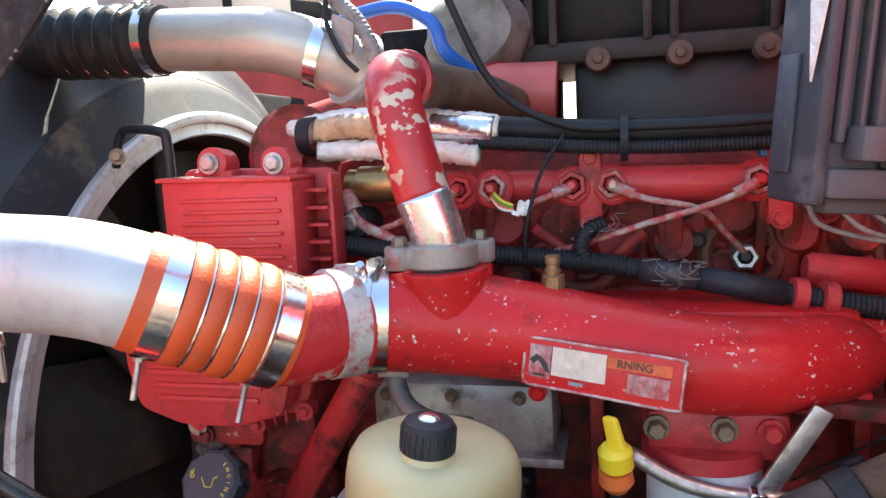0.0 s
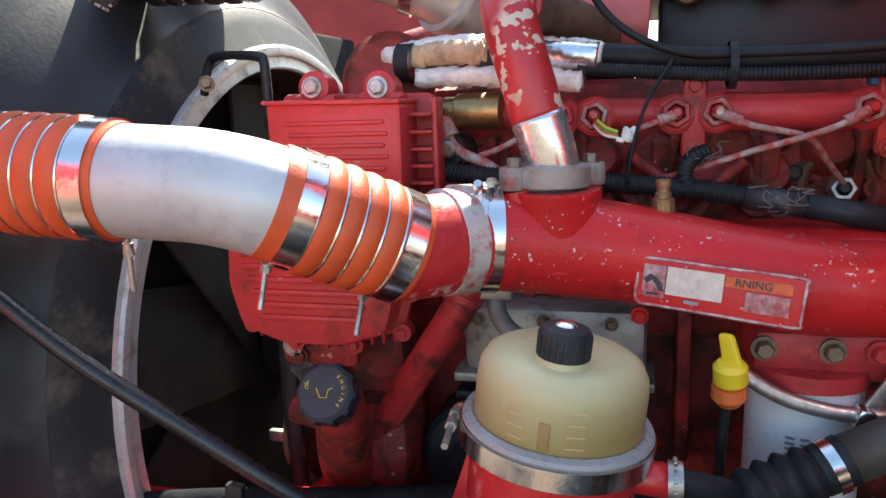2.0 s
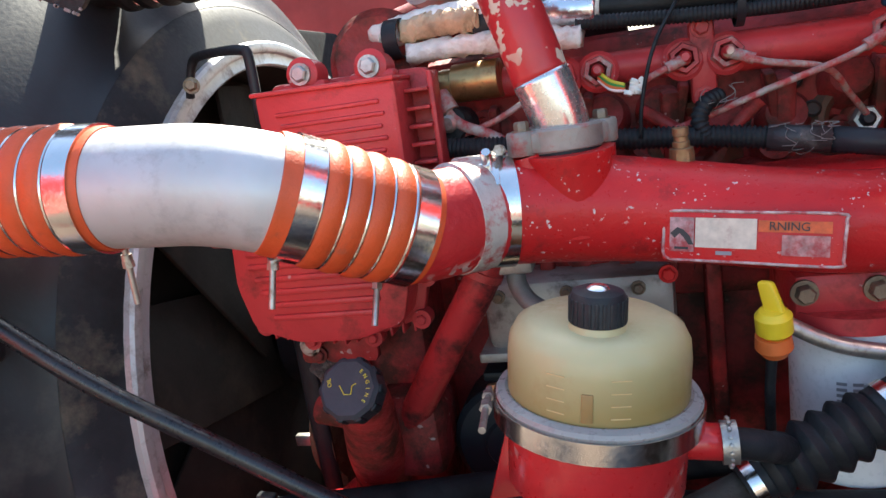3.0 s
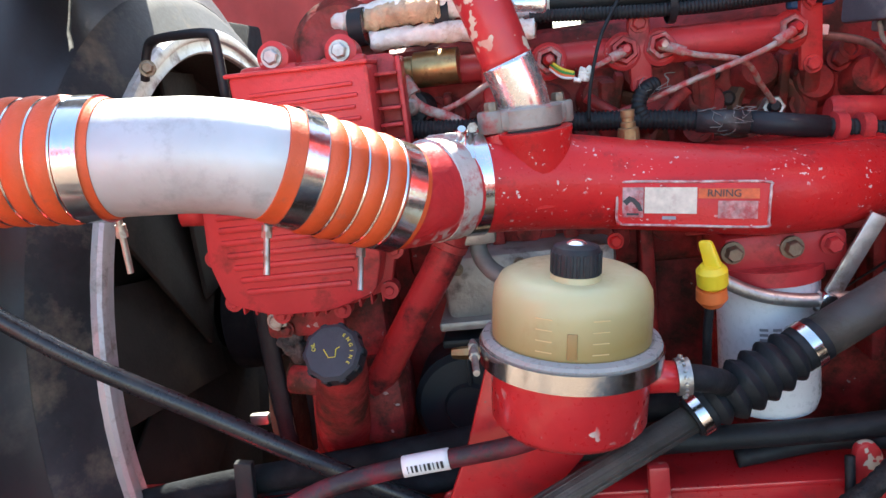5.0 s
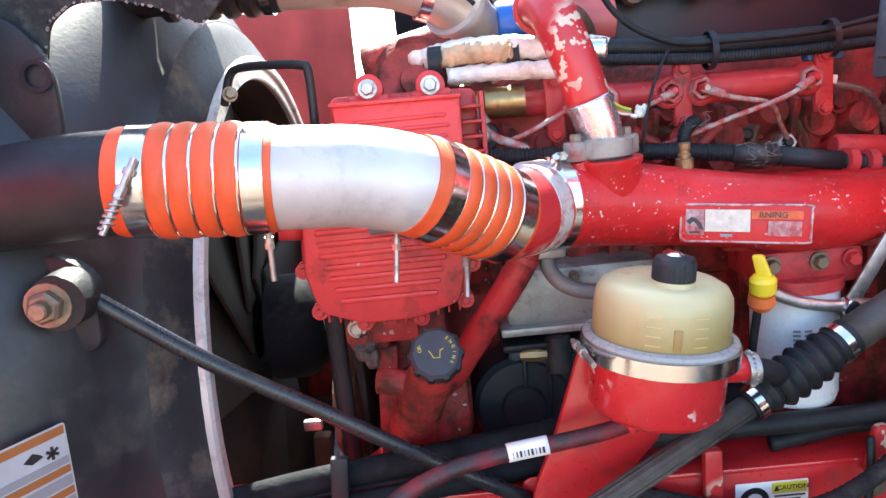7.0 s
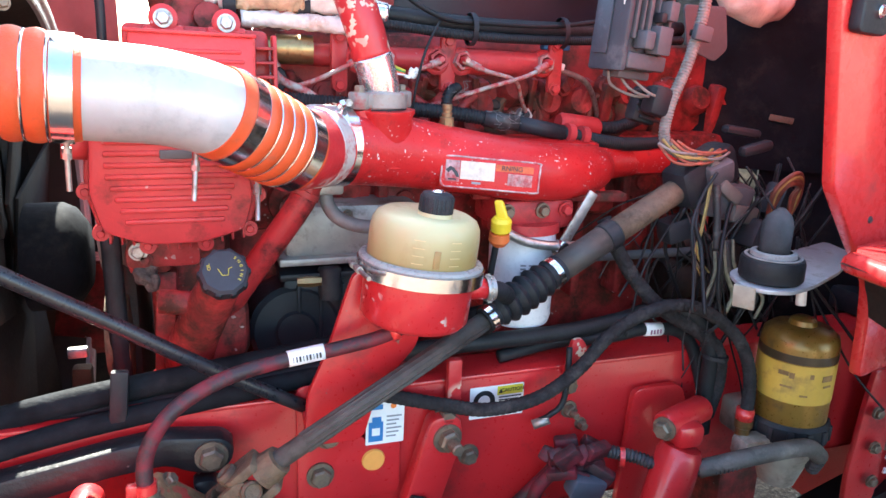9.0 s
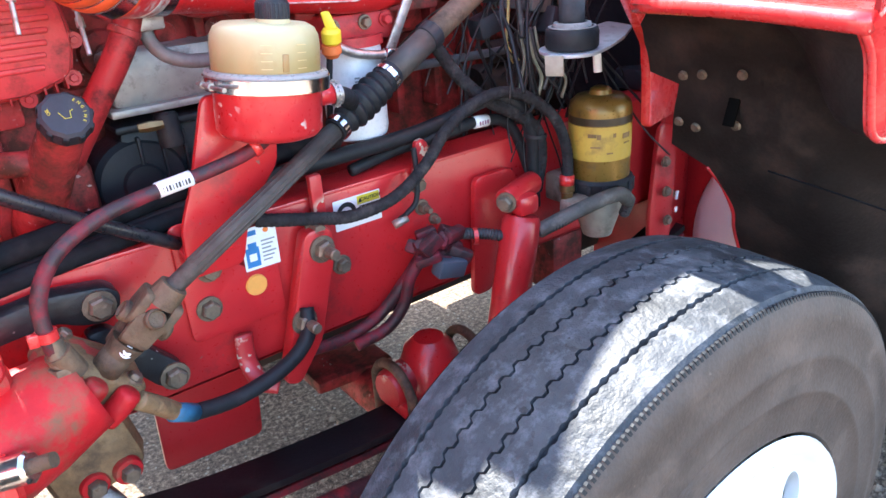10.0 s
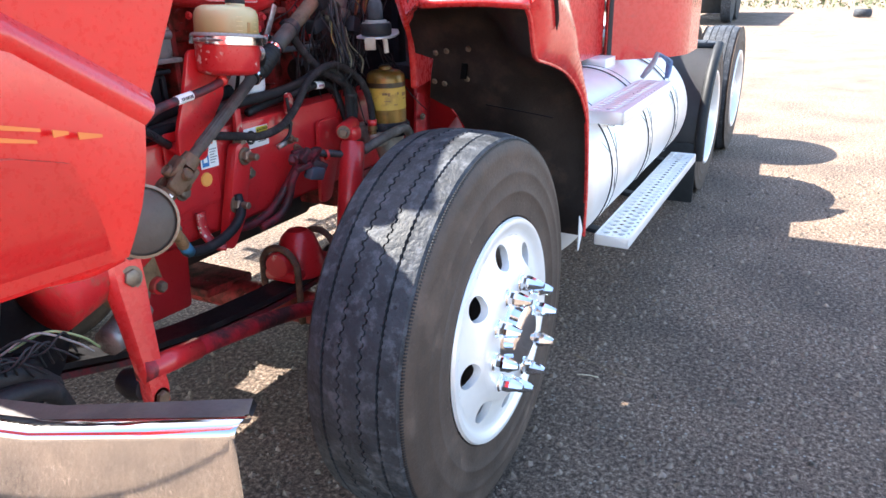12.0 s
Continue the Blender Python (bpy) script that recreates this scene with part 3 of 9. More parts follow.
    if dual:
        part("hub_cap", lathe([(0.0, -0.02), (0.05, -0.022), (0.07, -0.03), (0.075, -0.15)], m, 30), CHROME, root)
        return
    part("hub_cap", lathe([(0.0, 0.066), (0.045, 0.065), (0.066, 0.061), (0.076, 0.054), (0.080, 0.040), (0.084, 0.032), (0.104, 0.031), (0.104, 0.026)], m, 40), CHROME, root, "polished hub cover")
    for k in range(10):
        a = 2 * math.pi * k / 10 + 0.1
        p = m @ Vector((0.1365 * math.cos(a), 0.1365 * math.sin(a), 0.027))
        part("nut_cover", merge(lathe([(0.0235, 0.0), (0.0235, 0.006), (0.0205, 0.009), (0.0190, 0.009)], place(p, (0, s, 0)), 18), lathe([(0.0200, 0.006), (0.0200, 0.028), (0.0180, 0.036), (0.0125, 0.056), (0.0075, 0.066), (0.0, 0.068)], place(p, (0, s, 0), 360 / 10 * k), 8)), CHROME, wheel, "pointed chrome nut cover")


WHEEL_C = (0.203, 0.075, 0.505)
front_wheel = thing("truck_wheel_assembly", (WHEEL_C[0], 0.2, 0), "front truck wheel with worn ribbed tyre on gravel", "wheel", "truck wheels")
wheel_mesh_parts(front_wheel, WHEEL_C, -1)
rear_wheel = thing("truck_wheel_assembly", (3.55, 0.2, 0), "rear dual truck wheel with deep-dish rim on gravel", "wheel", "truck wheels")
wheel_mesh_parts(rear_wheel, (3.55, 0.055, 0.478), -1, 8, True)
copy_thing(rear_wheel, Matrix.Translation((4.85, 0.2, 0)))
for x, y in ((3.55, 0.53), (4.85, 0.53), (3.55, 2.1), (4.85, 2.1)):
    copy_thing(rear_wheel, Matrix.Translation((x, y, 0)))
copy_thing(front_wheel, Matrix.Translation((0.2, 2.1, 0)))

# gearbox, crossmember and far housing are assumed, added to block sun below the truck
gbox = thing("gearbox", (1.1, 1.17, 0.5), "assumed dark gearbox added under the cab floor", "gearbox")
part("case", merge(lathe([(0, 0), (0.24, 0), (0.25, 0.02), (0.24, 0.12), (0.18, 0.30), (0.17, 0.85), (0.12, 0.92), (0, 0.93)], place((0.68, 1.17, 0.80), (1, 0, 0)), 24), box((1.2, 1.17, 0.68), (0.6, 0.34, 0.30), bevel=0.03)), LINER, gbox)
part("drive_shaft", tube([(1.55, 1.17, 0.78), (3.4, 1.17, 0.62)], 0.055, 16), LINER, gbox)
cross_m = thing("crossmember", (0.62, 1.17, 0.85), "grimy red crossmember between the frame rails", "crossmember")
part("beam", box((0.62, 1.17, 0.70), (0.10, 0.82, 0.14), bevel=0.015), RED_DIRTY, cross_m)
far_liner = thing("far_wheel_housing", (0.5, 1.95, 0.6), "assumed far-side wheel housing added to block sun", "wheel liner")
part("sheet", box((0.62, 1.93, 0.95), (0.10, 0.66, 0.80), (0, 25, 0), 0.02), LINER, far_liner)
part("side", box((0.55, 1.66, 1.0), (0.85, 0.012, 0.55), bevel=0.004), LINER, far_liner)
part("skin", box((0.79, 2.30, 0.95), (0.36, 0.03, 0.95), bevel=0.01), RED_BODY, far_liner)

# invented black sheet: hides sunlit ground beyond the engine front
gap_blocker = thing("far_splash_panel", (-0.5, 1.78, 0.5), "black panel added to close the bright far-side gap", "panel")
part("sheet", box((-0.56, 1.78, 0.86), (0.42, 0.012, 0.76), (0, 0, 4), 0.004), INSULATION, gap_blocker)

# front axle, leaf spring and steering linkage
axle = thing("front_axle", (0.2, 1.1, 0.40), "red painted front axle beam under the frame", "axle")
part("beam", tube([(0.2, 0.32, 0.50), (0.2, 0.55, 0.46), (0.2, 0.75, 0.44), (0.2, 1.17, 0.43), (0.2, 1.6, 0.44), (0.2, 2.0, 0.50)], 0.05, 12), RED_DIRTY, axle)
part("kingpin_knuckle", lathe([(0, -0.13), (0.05, -0.13), (0.058, -0.1), (0.058, 0.1), (0.05, 0.13), (0, 0.13)], place((0.2, 0.36, 0.5)), 20), RED_DIRTY, axle)
LEAF_BLACK = surf("oily_black_leaf", (0.012, 0.012, 0.014), 0.4, var=0.4, scale=9, bump=0.25, spec=0.35, dirt=((0.035, 0.028, 0.026), 0.25, 14))
spring = thing("leaf_spring", (0.1, 0.72, 0.53), "black two-leaf front suspension spring", "leaf spring")
for k, dz in enumerate((0.0, -0.021)):
    pts = [(-0.62, 0.76, 0.66 + dz), (-0.35, 0.75, 0.585 + dz), (-0.1, 0.74, 0.555 + dz), (0.2, 0.73, 0.55 + dz), (0.6, 0.73, 0.60 + dz), (0.95, 0.73, 0.70 + dz)]
    bm = bmesh.new()
    rows = [[bm.verts.new(p + Vector((0, oy, oz))) for oy, oz in ((-0.044, -0.005), (-0.041, 0.007), (0.041, 0.007), (0.044, -0.005), (0.041, -0.008), (-0.041, -0.008))] for p in smooth_path(pts, 6)]
    for a, b in zip(rows, rows[1:]):
        for j in range(6):
            bm.faces.new((a[j], b[j], b[(j + 1) % 6], a[(j + 1) % 6]))
    bm.faces.new(rows[0]), bm.faces.new(rows[-1][::-1])
    bmesh.ops.recalc_face_normals(bm, faces=bm.faces)
    part("leaf", bm, LEAF_BLACK if k == 0 else RUBBER_RED, spring)
spring_seat = thing("axle_spring_seat", (0.2, 0.72, 0.55), "red casting clamped on the spring by u-bolts", "spring seat")
part("casting", merge(lathe([(0, 0), (0.075, 0), (0.07, 0.05), (0.05, 0.11), (0.03, 0.13), (0, 0.132)], place((0.2, 0.735, 0.56)), 24), box((0.2, 0.735, 0.578), (0.2, 0.11, 0.035), bevel=0.012)), RED_FRAME, spring_seat)
part("end_disc", lathe([(0, 0.004), (0.034, 0.004), (0.040, -0.004), (0.042, -0.09), (0, -0.09)], place((0.098, 0.735, 0.612), (-1, -0.15, 0)), 28), RED_WORN, spring_seat, "worn round end face")
for x in (0.11, 0.29):
    part("u_bolt", tube([(x, 0.672, 0.44), (x, 0.672, 0.60)] + [(x, 0.735 - 0.063 * math.cos(radians(a)), 0.600 + 0.063 * math.sin(radians(a))) for a in (25, 50, 75, 105, 130, 155)] + [(x, 0.798, 0.60), (x, 0.798, 0.44)], 0.010, 10, 4), RUSTY, spring_seat)
drag = thing("drag_link", (0.04, 0.6, 0.5), "grimy red and black steering drag link", "drag link")
LINK_RED = surf("rubbed_red_link", (0.33, 0.012, 0.022), 0.4, var=0.3, scale=12, bump=0.3, dirt=((0.018, 0.012, 0.014), 0.45, 13))
part("rod", tube([(-0.56, 0.50, 0.682), (-0.3, 0.55, 0.622), (0.04, 0.60, 0.53), (0.22, 0.5, 0.50)], 0.021, 14), LINK_RED, drag)
part("sleeve", tube([(-0.54, 0.505, 0.677), (-0.40, 0.531, 0.646)], 0.0235, 14), RED_FRAME, drag, "bright red rod end")
pitman = thing("pitman_arm", (-0.58, 0.43, 0.62), "glossy red tapered steering arm", "steering arm")
bm = bmesh.new()
rows = []
for (x, y, z), wide, deep in (((-0.527, 0.548, 0.925), 0.030, 0.016), ((-0.529, 0.545, 0.885), 0.037, 0.020), ((-0.531, 0.540, 0.845), 0.036, 0.021), ((-0.535, 0.525, 0.77), 0.029, 0.018), ((-0.539, 0.510, 0.69), 0.024, 0.016), ((-0.541, 0.500, 0.640), 0.026, 0.017), ((-0.542, 0.497, 0.605), 0.022, 0.014)):
    rows.append([bm.verts.new((x + wide * a, y + deep * b, z)) for a, b in ((-1.0, -0.55), (-0.8, -1.0), (0.8, -1.0), (1.0, -0.55), (1.0, 0.7), (0.8, 1.0), (-0.8, 1.0), (-1.0, 0.7))])
for a, b in zip(rows, rows[1:]):
    for j in range(8):
        bm.faces.new((a[j], b[j], b[(j + 1) % 8], a[(j + 1) % 8]))
bm.faces.new(rows[0]), bm.faces.new(rows[-1][::-1])
bmesh.ops.recalc_face_normals(bm, faces=bm.faces)
part("arm", bm, RED_BODY, pitman)
part("pinch_bolt", bolt((-0.529, 0.522, 0.862), (-0.1, -1, 0.1), 0.017, 0.010), BOLT, pitman)
part("end_nut", bolt((-0.542, 0.484, 0.622), (0, -1, 0), 0.014, 0.012), RUSTY, pitman)
part("ball_joint", lathe([(0, -0.035), (0.026, -0.03), (0.033, 0.0), (0.026, 0.03), (0, 0.035)], place((-0.550, 0.540, 0.640), (0, 1, 0)), 20), RUBBER, pitman, "dark rubber ball joint boot")

# shock absorber
shock = thing("shock_absorber", (0.30, 0.6, 0.6), "red painted shock absorber beside the frame", "shock absorber")
part("dust_tube", lathe([(0, 0), (0.033, 0), (0.036, 0.004), (0.036, 0.30), (0.03, 0.312), (0, 0.312)], place((0.272, 0.610, 0.63), (0.085, 0.016, 0.31)), 28), RED_FRAME, shock)
part("top_eye", merge(lathe([(0, -0.05), (0.020, -0.05), (0.022, -0.046), (0.022, 0.046), (0.020, 0.05), (0, 0.05)], place((0.372, 0.652, 0.965), (1, 0.3, 0.05)), 22), box((0.362, 0.63, 0.95), (0.05, 0.04, 0.04), bevel=0.012)), RED_FRAME, shock)
part("mount_bolt", bolt((0.322, 0.632, 0.962), (-1, -0.5, 0), 0.014, 0.014), BOLT, shock)
part("rod", tube([(0.272, 0.61, 0.64), (0.23, 0.6, 0.46)], 0.012, 12), STEEL, shock)
shock_bracket = thing("shock_bracket", (0.34, 0.7, 0.9), "red pressed steel bracket bolted on the frame", "bracket")
part("plate", plate([(0.325, 0.985), (0.42, 0.985), (0.44, 0.93), (0.36, 0.74), (0.31, 0.74)], 0.014, wall_frame((0, 0.735, 0), (1, 0, 0), (0, 0, 1)), 0.003, 0.02), RED_FRAME, shock_bracket)

# wheel housing behind the tyre
FENDER_EDGE = [(0.28, 1.303), (0.309, 1.27), (0.332, 1.205), (0.352, 1.180), (0.40, 1.168), (0.48, 1.150), (0.59, 1.115), (0.69, 1.06), (0.75, 1.01), (0.80, 0.94), (0.828, 0.82), (0.838, 0.70), (0.835, 0.63), (0.836, 0.56)]


def arch_profile():
    return [(0.30, 1.312), (0.40, 1.304), (0.50, 1.28), (0.545, 1.245), (0.560, 1.21), (0.572, 1.185), (0.590, 1.13), (0.606, 1.074), (0.635, 1.02), (0.675, 0.945), (0.73, 0.86), (0.79, 0.75), (0.84, 0.645), (0.85, 0.56)]


liner = thing("wheel_liner", (0.6, 0.25, 0.55), "mud-stained dark wheel housing liner with rivets", "wheel liner")
lip = smooth_path([(x, 0, z) for x, z in FENDER_EDGE], 4)
prof = smooth_path([(x, 0, z) for x, z in arch_profile()], 4)
bm = bmesh.new()
rows = []
for e, p in zip(lip, prof):
    row = []
    for y in np.linspace(0.060, float(np.interp(p.z, (0.55, 0.83, 0.888, 0.95, 0.985, 0.998, 1.005, 1.02, 1.06, 1.147, 1.155, 1.245, 1.28, 1.304, 1.312), (0.43, 0.440, 0.427, 0.433, 0.450, 0.468, 0.498, 0.520, 0.503, 0.477, 0.536, 0.533, 0.490, 0.42, 0.36))), 18):
        g = min(1.0, max(0.0, (y - 0.075) / 0.20))
        g = g * g * (3 - 2 * g)
        q = e.lerp(p, g)
        row.append(bm.verts.new((q.x + 0.004 * noise.noise(Vector((y * 9, q.z * 9, 3))), y, q.z)))
    rows.append(row)
for a, b in zip(rows, rows[1:]):
    for j in range(17):
        bm.faces.new((a[j], a[j + 1], b[j + 1], b[j]))
bmesh.ops.solidify(bm, geom=bm.faces[:], thickness=0.006)
part("sheet", bm, LINER, liner)
part("overlap_strip", tube([(0.640, 0.33, 1.008), (0.648, 0.22, 0.994), (0.655, 0.12, 0.980)], 0.0015, 6), INSULATION, liner)
for x, y, z in ((0.575, 0.462, 1.163), (0.573, 0.425, 1.169), (0.571, 0.353, 1.177), (0.601, 0.482, 1.076), (0.605, 0.450, 1.070), (0.598, 0.371, 1.088)):
    part("rivet", lathe([(0, 0.006), (0.007, 0.005), (0.009, 0.0), (0, -0.004)], place((x - 0.001, y, z), (-1, 0, -0.3)), 12), BOLT, liner)
part("slot", box((0.590, 0.375, 1.124), (0.004, 0.020, 0.072), (0, 17, 0), 0.001), surf("black_slot", (0.004, 0.004, 0.004), 0.9, var=0.1, spec=0.05, bump=0.0), liner)
part("arch_edge", tube([(0.652, 0.452, 0.985), (0.678, 0.434, 0.945), (0.712, 0.428, 0.888), (0.748, 0.440, 0.830), (0.80, 0.438, 0.73)], 0.0035, 8), RED_FRAME, liner, "red edge of the round cut-out")

fender = thing("rear_fender_panel", (0.6, 0.04, 0.6), "glossy red fender panel around the wheel opening", "fender")
back_pts = [(0.30, 1.44), (0.36, 1.44), (0.42, 1.43), (0.47, 1.41), (0.52, 1.37), (0.575, 1.30), (0.645, 1.205), (0.725, 1.105), (0.775, 1.04), (0.815, 0.955), (0.840, 0.825), (0.850, 0.70), (0.847, 0.62), (0.844, 0.56)]
edge_line = smooth_path([(x, 0, z) for x, z in FENDER_EDGE], 4)
back_line = smooth_path([(x, 0, z) for x, z in back_pts], 4)
bm = bmesh.new()
rows = []
for p, q in zip(edge_line, back_line):
    bulge = min(0.034, 0.22 * (q - p).length)
    row = [bm.verts.new((p.x, 0.070, p.z))]
    for k in range(13):
        f = k / 12
        y = 0.062 - bulge * float(np.interp(f, (0, 0.1, 0.25, 0.45, 0.65, 0.85, 1.0), (0.0, 0.5, 0.85, 1.0, 0.9, 0.5, 0.0)))
        c = p.lerp(q, f)
        row.append(bm.verts.new((c.x, y, c.z)))
    row.append(bm.verts.new((q.x + 0.01, 0.10, q.z)))
    rows.append(row)
for a, b in zip(rows, rows[1:]):
    for j in range(len(a) - 1):
        bm.faces.new((a[j], b[j], b[j + 1], a[j + 1]))
bmesh.ops.recalc_face_normals(bm, faces=bm.faces)
bmesh.ops.solidify(bm, geom=bm.faces[:], thickness=0.005)
part("skin", bm, RED_BODY, fender)
part("top_lip", tube([(0.278, 0.055, 1.310), (0.285, 0.2, 1.316), (0.322, 0.365, 1.310)], 0.012, 10), RED_BODY, fender)
part("lip_edge", tube([(x, 0.062, z) for x, z in FENDER_EDGE], 0.0045, 8, 4), RED_BODY, fender)
part("flame_decal", tube([(0.335, 0.0305, 1.42), (0.350, 0.0275, 1.36), (0.375, 0.0270, 1.305), (0.388, 0.0270, 1.270), (0.392, 0.0275, 1.245)], [0.010, 0.011, 0.009, 0.007, 0.001], 8, 6, squash=0.25), INK, fender, "dark flame stripe")
part("edge_trim", plate([(0.800, 0.64), (0.838, 0.58), (0.800, 0.52)], 0.004, wall_frame((0, 0.072, 0), (1, 0, 0), (0, 0, 1))), PAPER, fender, "white corner trim")

def wall_band(plan, zs, thick):
    """A closed upright band of sheet along a plan line."""
    bm = bmesh.new()
    cols = []
    for i, p in enumerate(plan):
        p = Vector(p)
        d = (Vector(plan[min(i + 1, len(plan) - 1)]) - Vector(plan[max(i - 1, 0)])).normalized()
        q = p + Vector((-d.y, d.x)) * thick
        cols.append([bm.verts.new((p.x, p.y, z)) for z in zs] + [bm.verts.new((q.x, q.y, z)) for z in reversed(zs)])
    n = len(cols[0])
    for a, b in zip(cols, cols[1:]):
        for j in range(n):
            i = (j + 1) % n
            bm.faces.new((a[j], b[j], b[i], a[i]))
    bm.faces.new(cols[0]), bm.faces.new(cols[-1][::-1])
    bmesh.ops.recalc_face_normals(bm, faces=bm.faces)
    return bm


cowl = thing("cab_cowl", (0.9, 0.6, 1.1), "glossy red cab cowl panel", "cab")
cm = wall_frame((0.549, 0.537, 0), (0.967, 0.255, 0), (0, 0, 1))
part("side_panel", plate([(-0.110, 1.360), (-0.022, 1.267), (0.047, 1.202), (0.061, 1.137), (0.068, 1.047), (0.62, 1.047), (0.62, 2.05), (-0.228, 2.05), (-0.178, 1.62)], 0.02, cm @ Matrix.Translation((0, 0, -0.02)), 0.005, 0.012), RED_BODY, cowl)
bm = bmesh.new()
rows = []
for (fx, fy, fz), (bx, by, bz) in zip(((0.312, 0.352, 1.315), (0.303, 0.320, 1.317), (0.288, 0.24, 1.320), (0.278, 0.14, 1.318), (0.276, 0.055, 1.312)), ((0.528, 0.531, 1.268), (0.60, 0.550, 1.268), (0.70, 0.577, 1.272), (0.80, 0.50, 1.28), (0.86, 0.30, 1.30))):
    f, b = Vector((fx, fy, fz)), Vector((bx, by, bz))
    rows.append([bm.verts.new(f + Vector((-0.002, 0, -0.010)))] + [bm.verts.new(f.lerp(b, q) + Vector((0, 0, 0.006 * math.sin(math.pi * q) + 0.004 * (q > 0)))) for q in (0.0, 0.03, 0.1, 0.3, 0.6, 0.85, 1.0)])
for a, b in zip(rows, rows[1:]):
    for j in range(len(a) - 1):
        bm.faces.new((a[j], b[j], b[j + 1], a[j + 1]))
bmesh.ops.recalc_face_normals(bm, faces=bm.faces)
bmesh.ops.solidify(bm, geom=bm.faces[:], thickness=0.005)
part("fender_ledge", bm, RED_BODY, cowl, "glossy red ledge over the wheel")
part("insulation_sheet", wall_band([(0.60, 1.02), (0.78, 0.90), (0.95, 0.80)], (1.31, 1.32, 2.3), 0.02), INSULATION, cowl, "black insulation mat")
# extra strip below the mat, added to block a sun spot on the ground
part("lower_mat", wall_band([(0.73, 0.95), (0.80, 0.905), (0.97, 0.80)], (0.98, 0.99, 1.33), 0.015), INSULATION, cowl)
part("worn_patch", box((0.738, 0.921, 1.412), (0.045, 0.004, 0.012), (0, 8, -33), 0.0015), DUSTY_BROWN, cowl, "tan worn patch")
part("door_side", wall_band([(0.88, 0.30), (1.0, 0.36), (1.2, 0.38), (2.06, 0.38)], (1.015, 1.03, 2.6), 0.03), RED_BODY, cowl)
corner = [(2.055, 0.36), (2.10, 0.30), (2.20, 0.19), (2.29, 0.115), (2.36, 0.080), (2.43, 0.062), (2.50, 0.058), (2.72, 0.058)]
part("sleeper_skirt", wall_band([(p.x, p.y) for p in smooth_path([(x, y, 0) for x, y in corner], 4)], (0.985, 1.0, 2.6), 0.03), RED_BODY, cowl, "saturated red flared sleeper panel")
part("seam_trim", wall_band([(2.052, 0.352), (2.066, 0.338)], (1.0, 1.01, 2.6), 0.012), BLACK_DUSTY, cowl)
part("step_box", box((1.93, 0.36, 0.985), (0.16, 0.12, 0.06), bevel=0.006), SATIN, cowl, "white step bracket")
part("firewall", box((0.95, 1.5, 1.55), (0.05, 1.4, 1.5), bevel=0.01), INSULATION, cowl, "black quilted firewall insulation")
for x, z in ((0.0, 1.308), (0.094, 1.339)):
    part("hole_plug", lathe([(0, 0.002), (0.0045, 0.002), (0.0055, 0.0), (0, -0.004)], cm @ Matrix.Translation((x, z, 0.0)), 10), INK, cowl)
latch = part("latch_block", plate([(-0.152, 1.555), (-0.082, 1.552), (-0.086, 1.72), (-0.150, 1.72)], 0.016, cm, 0.004, 0.010), BLACK_PLASTIC, cowl, "black rubber latch block")
part("screw", lathe([(0, 0.004), (0.006, 0.004), (0.0085, 0.002), (0.0085, -0.003), (0, -0.003)], cm @ Matrix.Translation((-0.112, 1.580, 0.017)), 14), STAINLESS, latch)
part("back", box((2.64, 1.42, 1.7), (0.05, 1.55, 1.5), bevel=0.02), RED_BODY, cowl)
part("roof", box((1.75, 1.27, 2.62), (1.8, 2.1, 0.05), bevel=0.02), RED_BODY, cowl)
part("floor", box((1.75, 1.28, 1.06), (1.75, 1.76, 0.05), bevel=0.01), BLACK_DUSTY, cowl)
part("far_side", box((1.75, 2.2, 1.8), (1.8, 0.05, 1.6), bevel=0.02), RED_BODY, cowl)

# inner red bulkhead with its round opening, seen under the liner
bulk = thing("inner_bulkhead", (0.9, 0.7, 0.7), "red inner panel with a narrow bolted flange", "panel")
part("panel", plate([(0.385 + 0.3135 * math.cos(radians(a)), 0.675 + 0.3135 * math.sin(radians(a))) for a in range(-30, 95, 10)] + [(0.385, 1.04), (1.02, 1.04), (1.02, 0.51)], 0.012, Matrix(((0, 0, 1, 1.00), (1, 0, 0, 0), (0, 1, 0, 0), (0, 0, 0, 1)))), RED_FRAME, bulk)
part("side", box((0.93, 0.715, 0.80), (0.18, 0.012, 0.50), (0, 0, 14), 0.004), RED_FRAME, bulk)
part("flange", plate([(0.76, 1.01), (0.805, 1.0), (0.82, 0.93), (0.82, 0.76), (0.80, 0.66), (0.75, 0.66), (0.74, 0.80), (0.75, 0.93)], 0.012, Matrix.Translation((0, 0.636, 0)) @ XZ, 0.003, 0.02), RED_FRAME, bulk)
# white strips paint in the bright slots on the flange
for z, h in ((0.842, 0.020), (0.808, 0.012)):
    part("slot", box((0.812, 0.622, z), (0.008, 0.004, h), (0, 8, 0), 0.001), PAPER, bulk, "white strip painted as light in a slot")
for x, z in ((0.775, 0.86), (0.785, 0.79), (0.765, 0.93)):
    part("bolt", bolt((x, 0.622, z), (0, -1, 0), 0.009, 0.008), BOLT, bulk)
part("stud", bolt((0.90, 0.700, 0.800), (-0.2, -1, 0), 0.009, 0.008), BOLT, bulk)

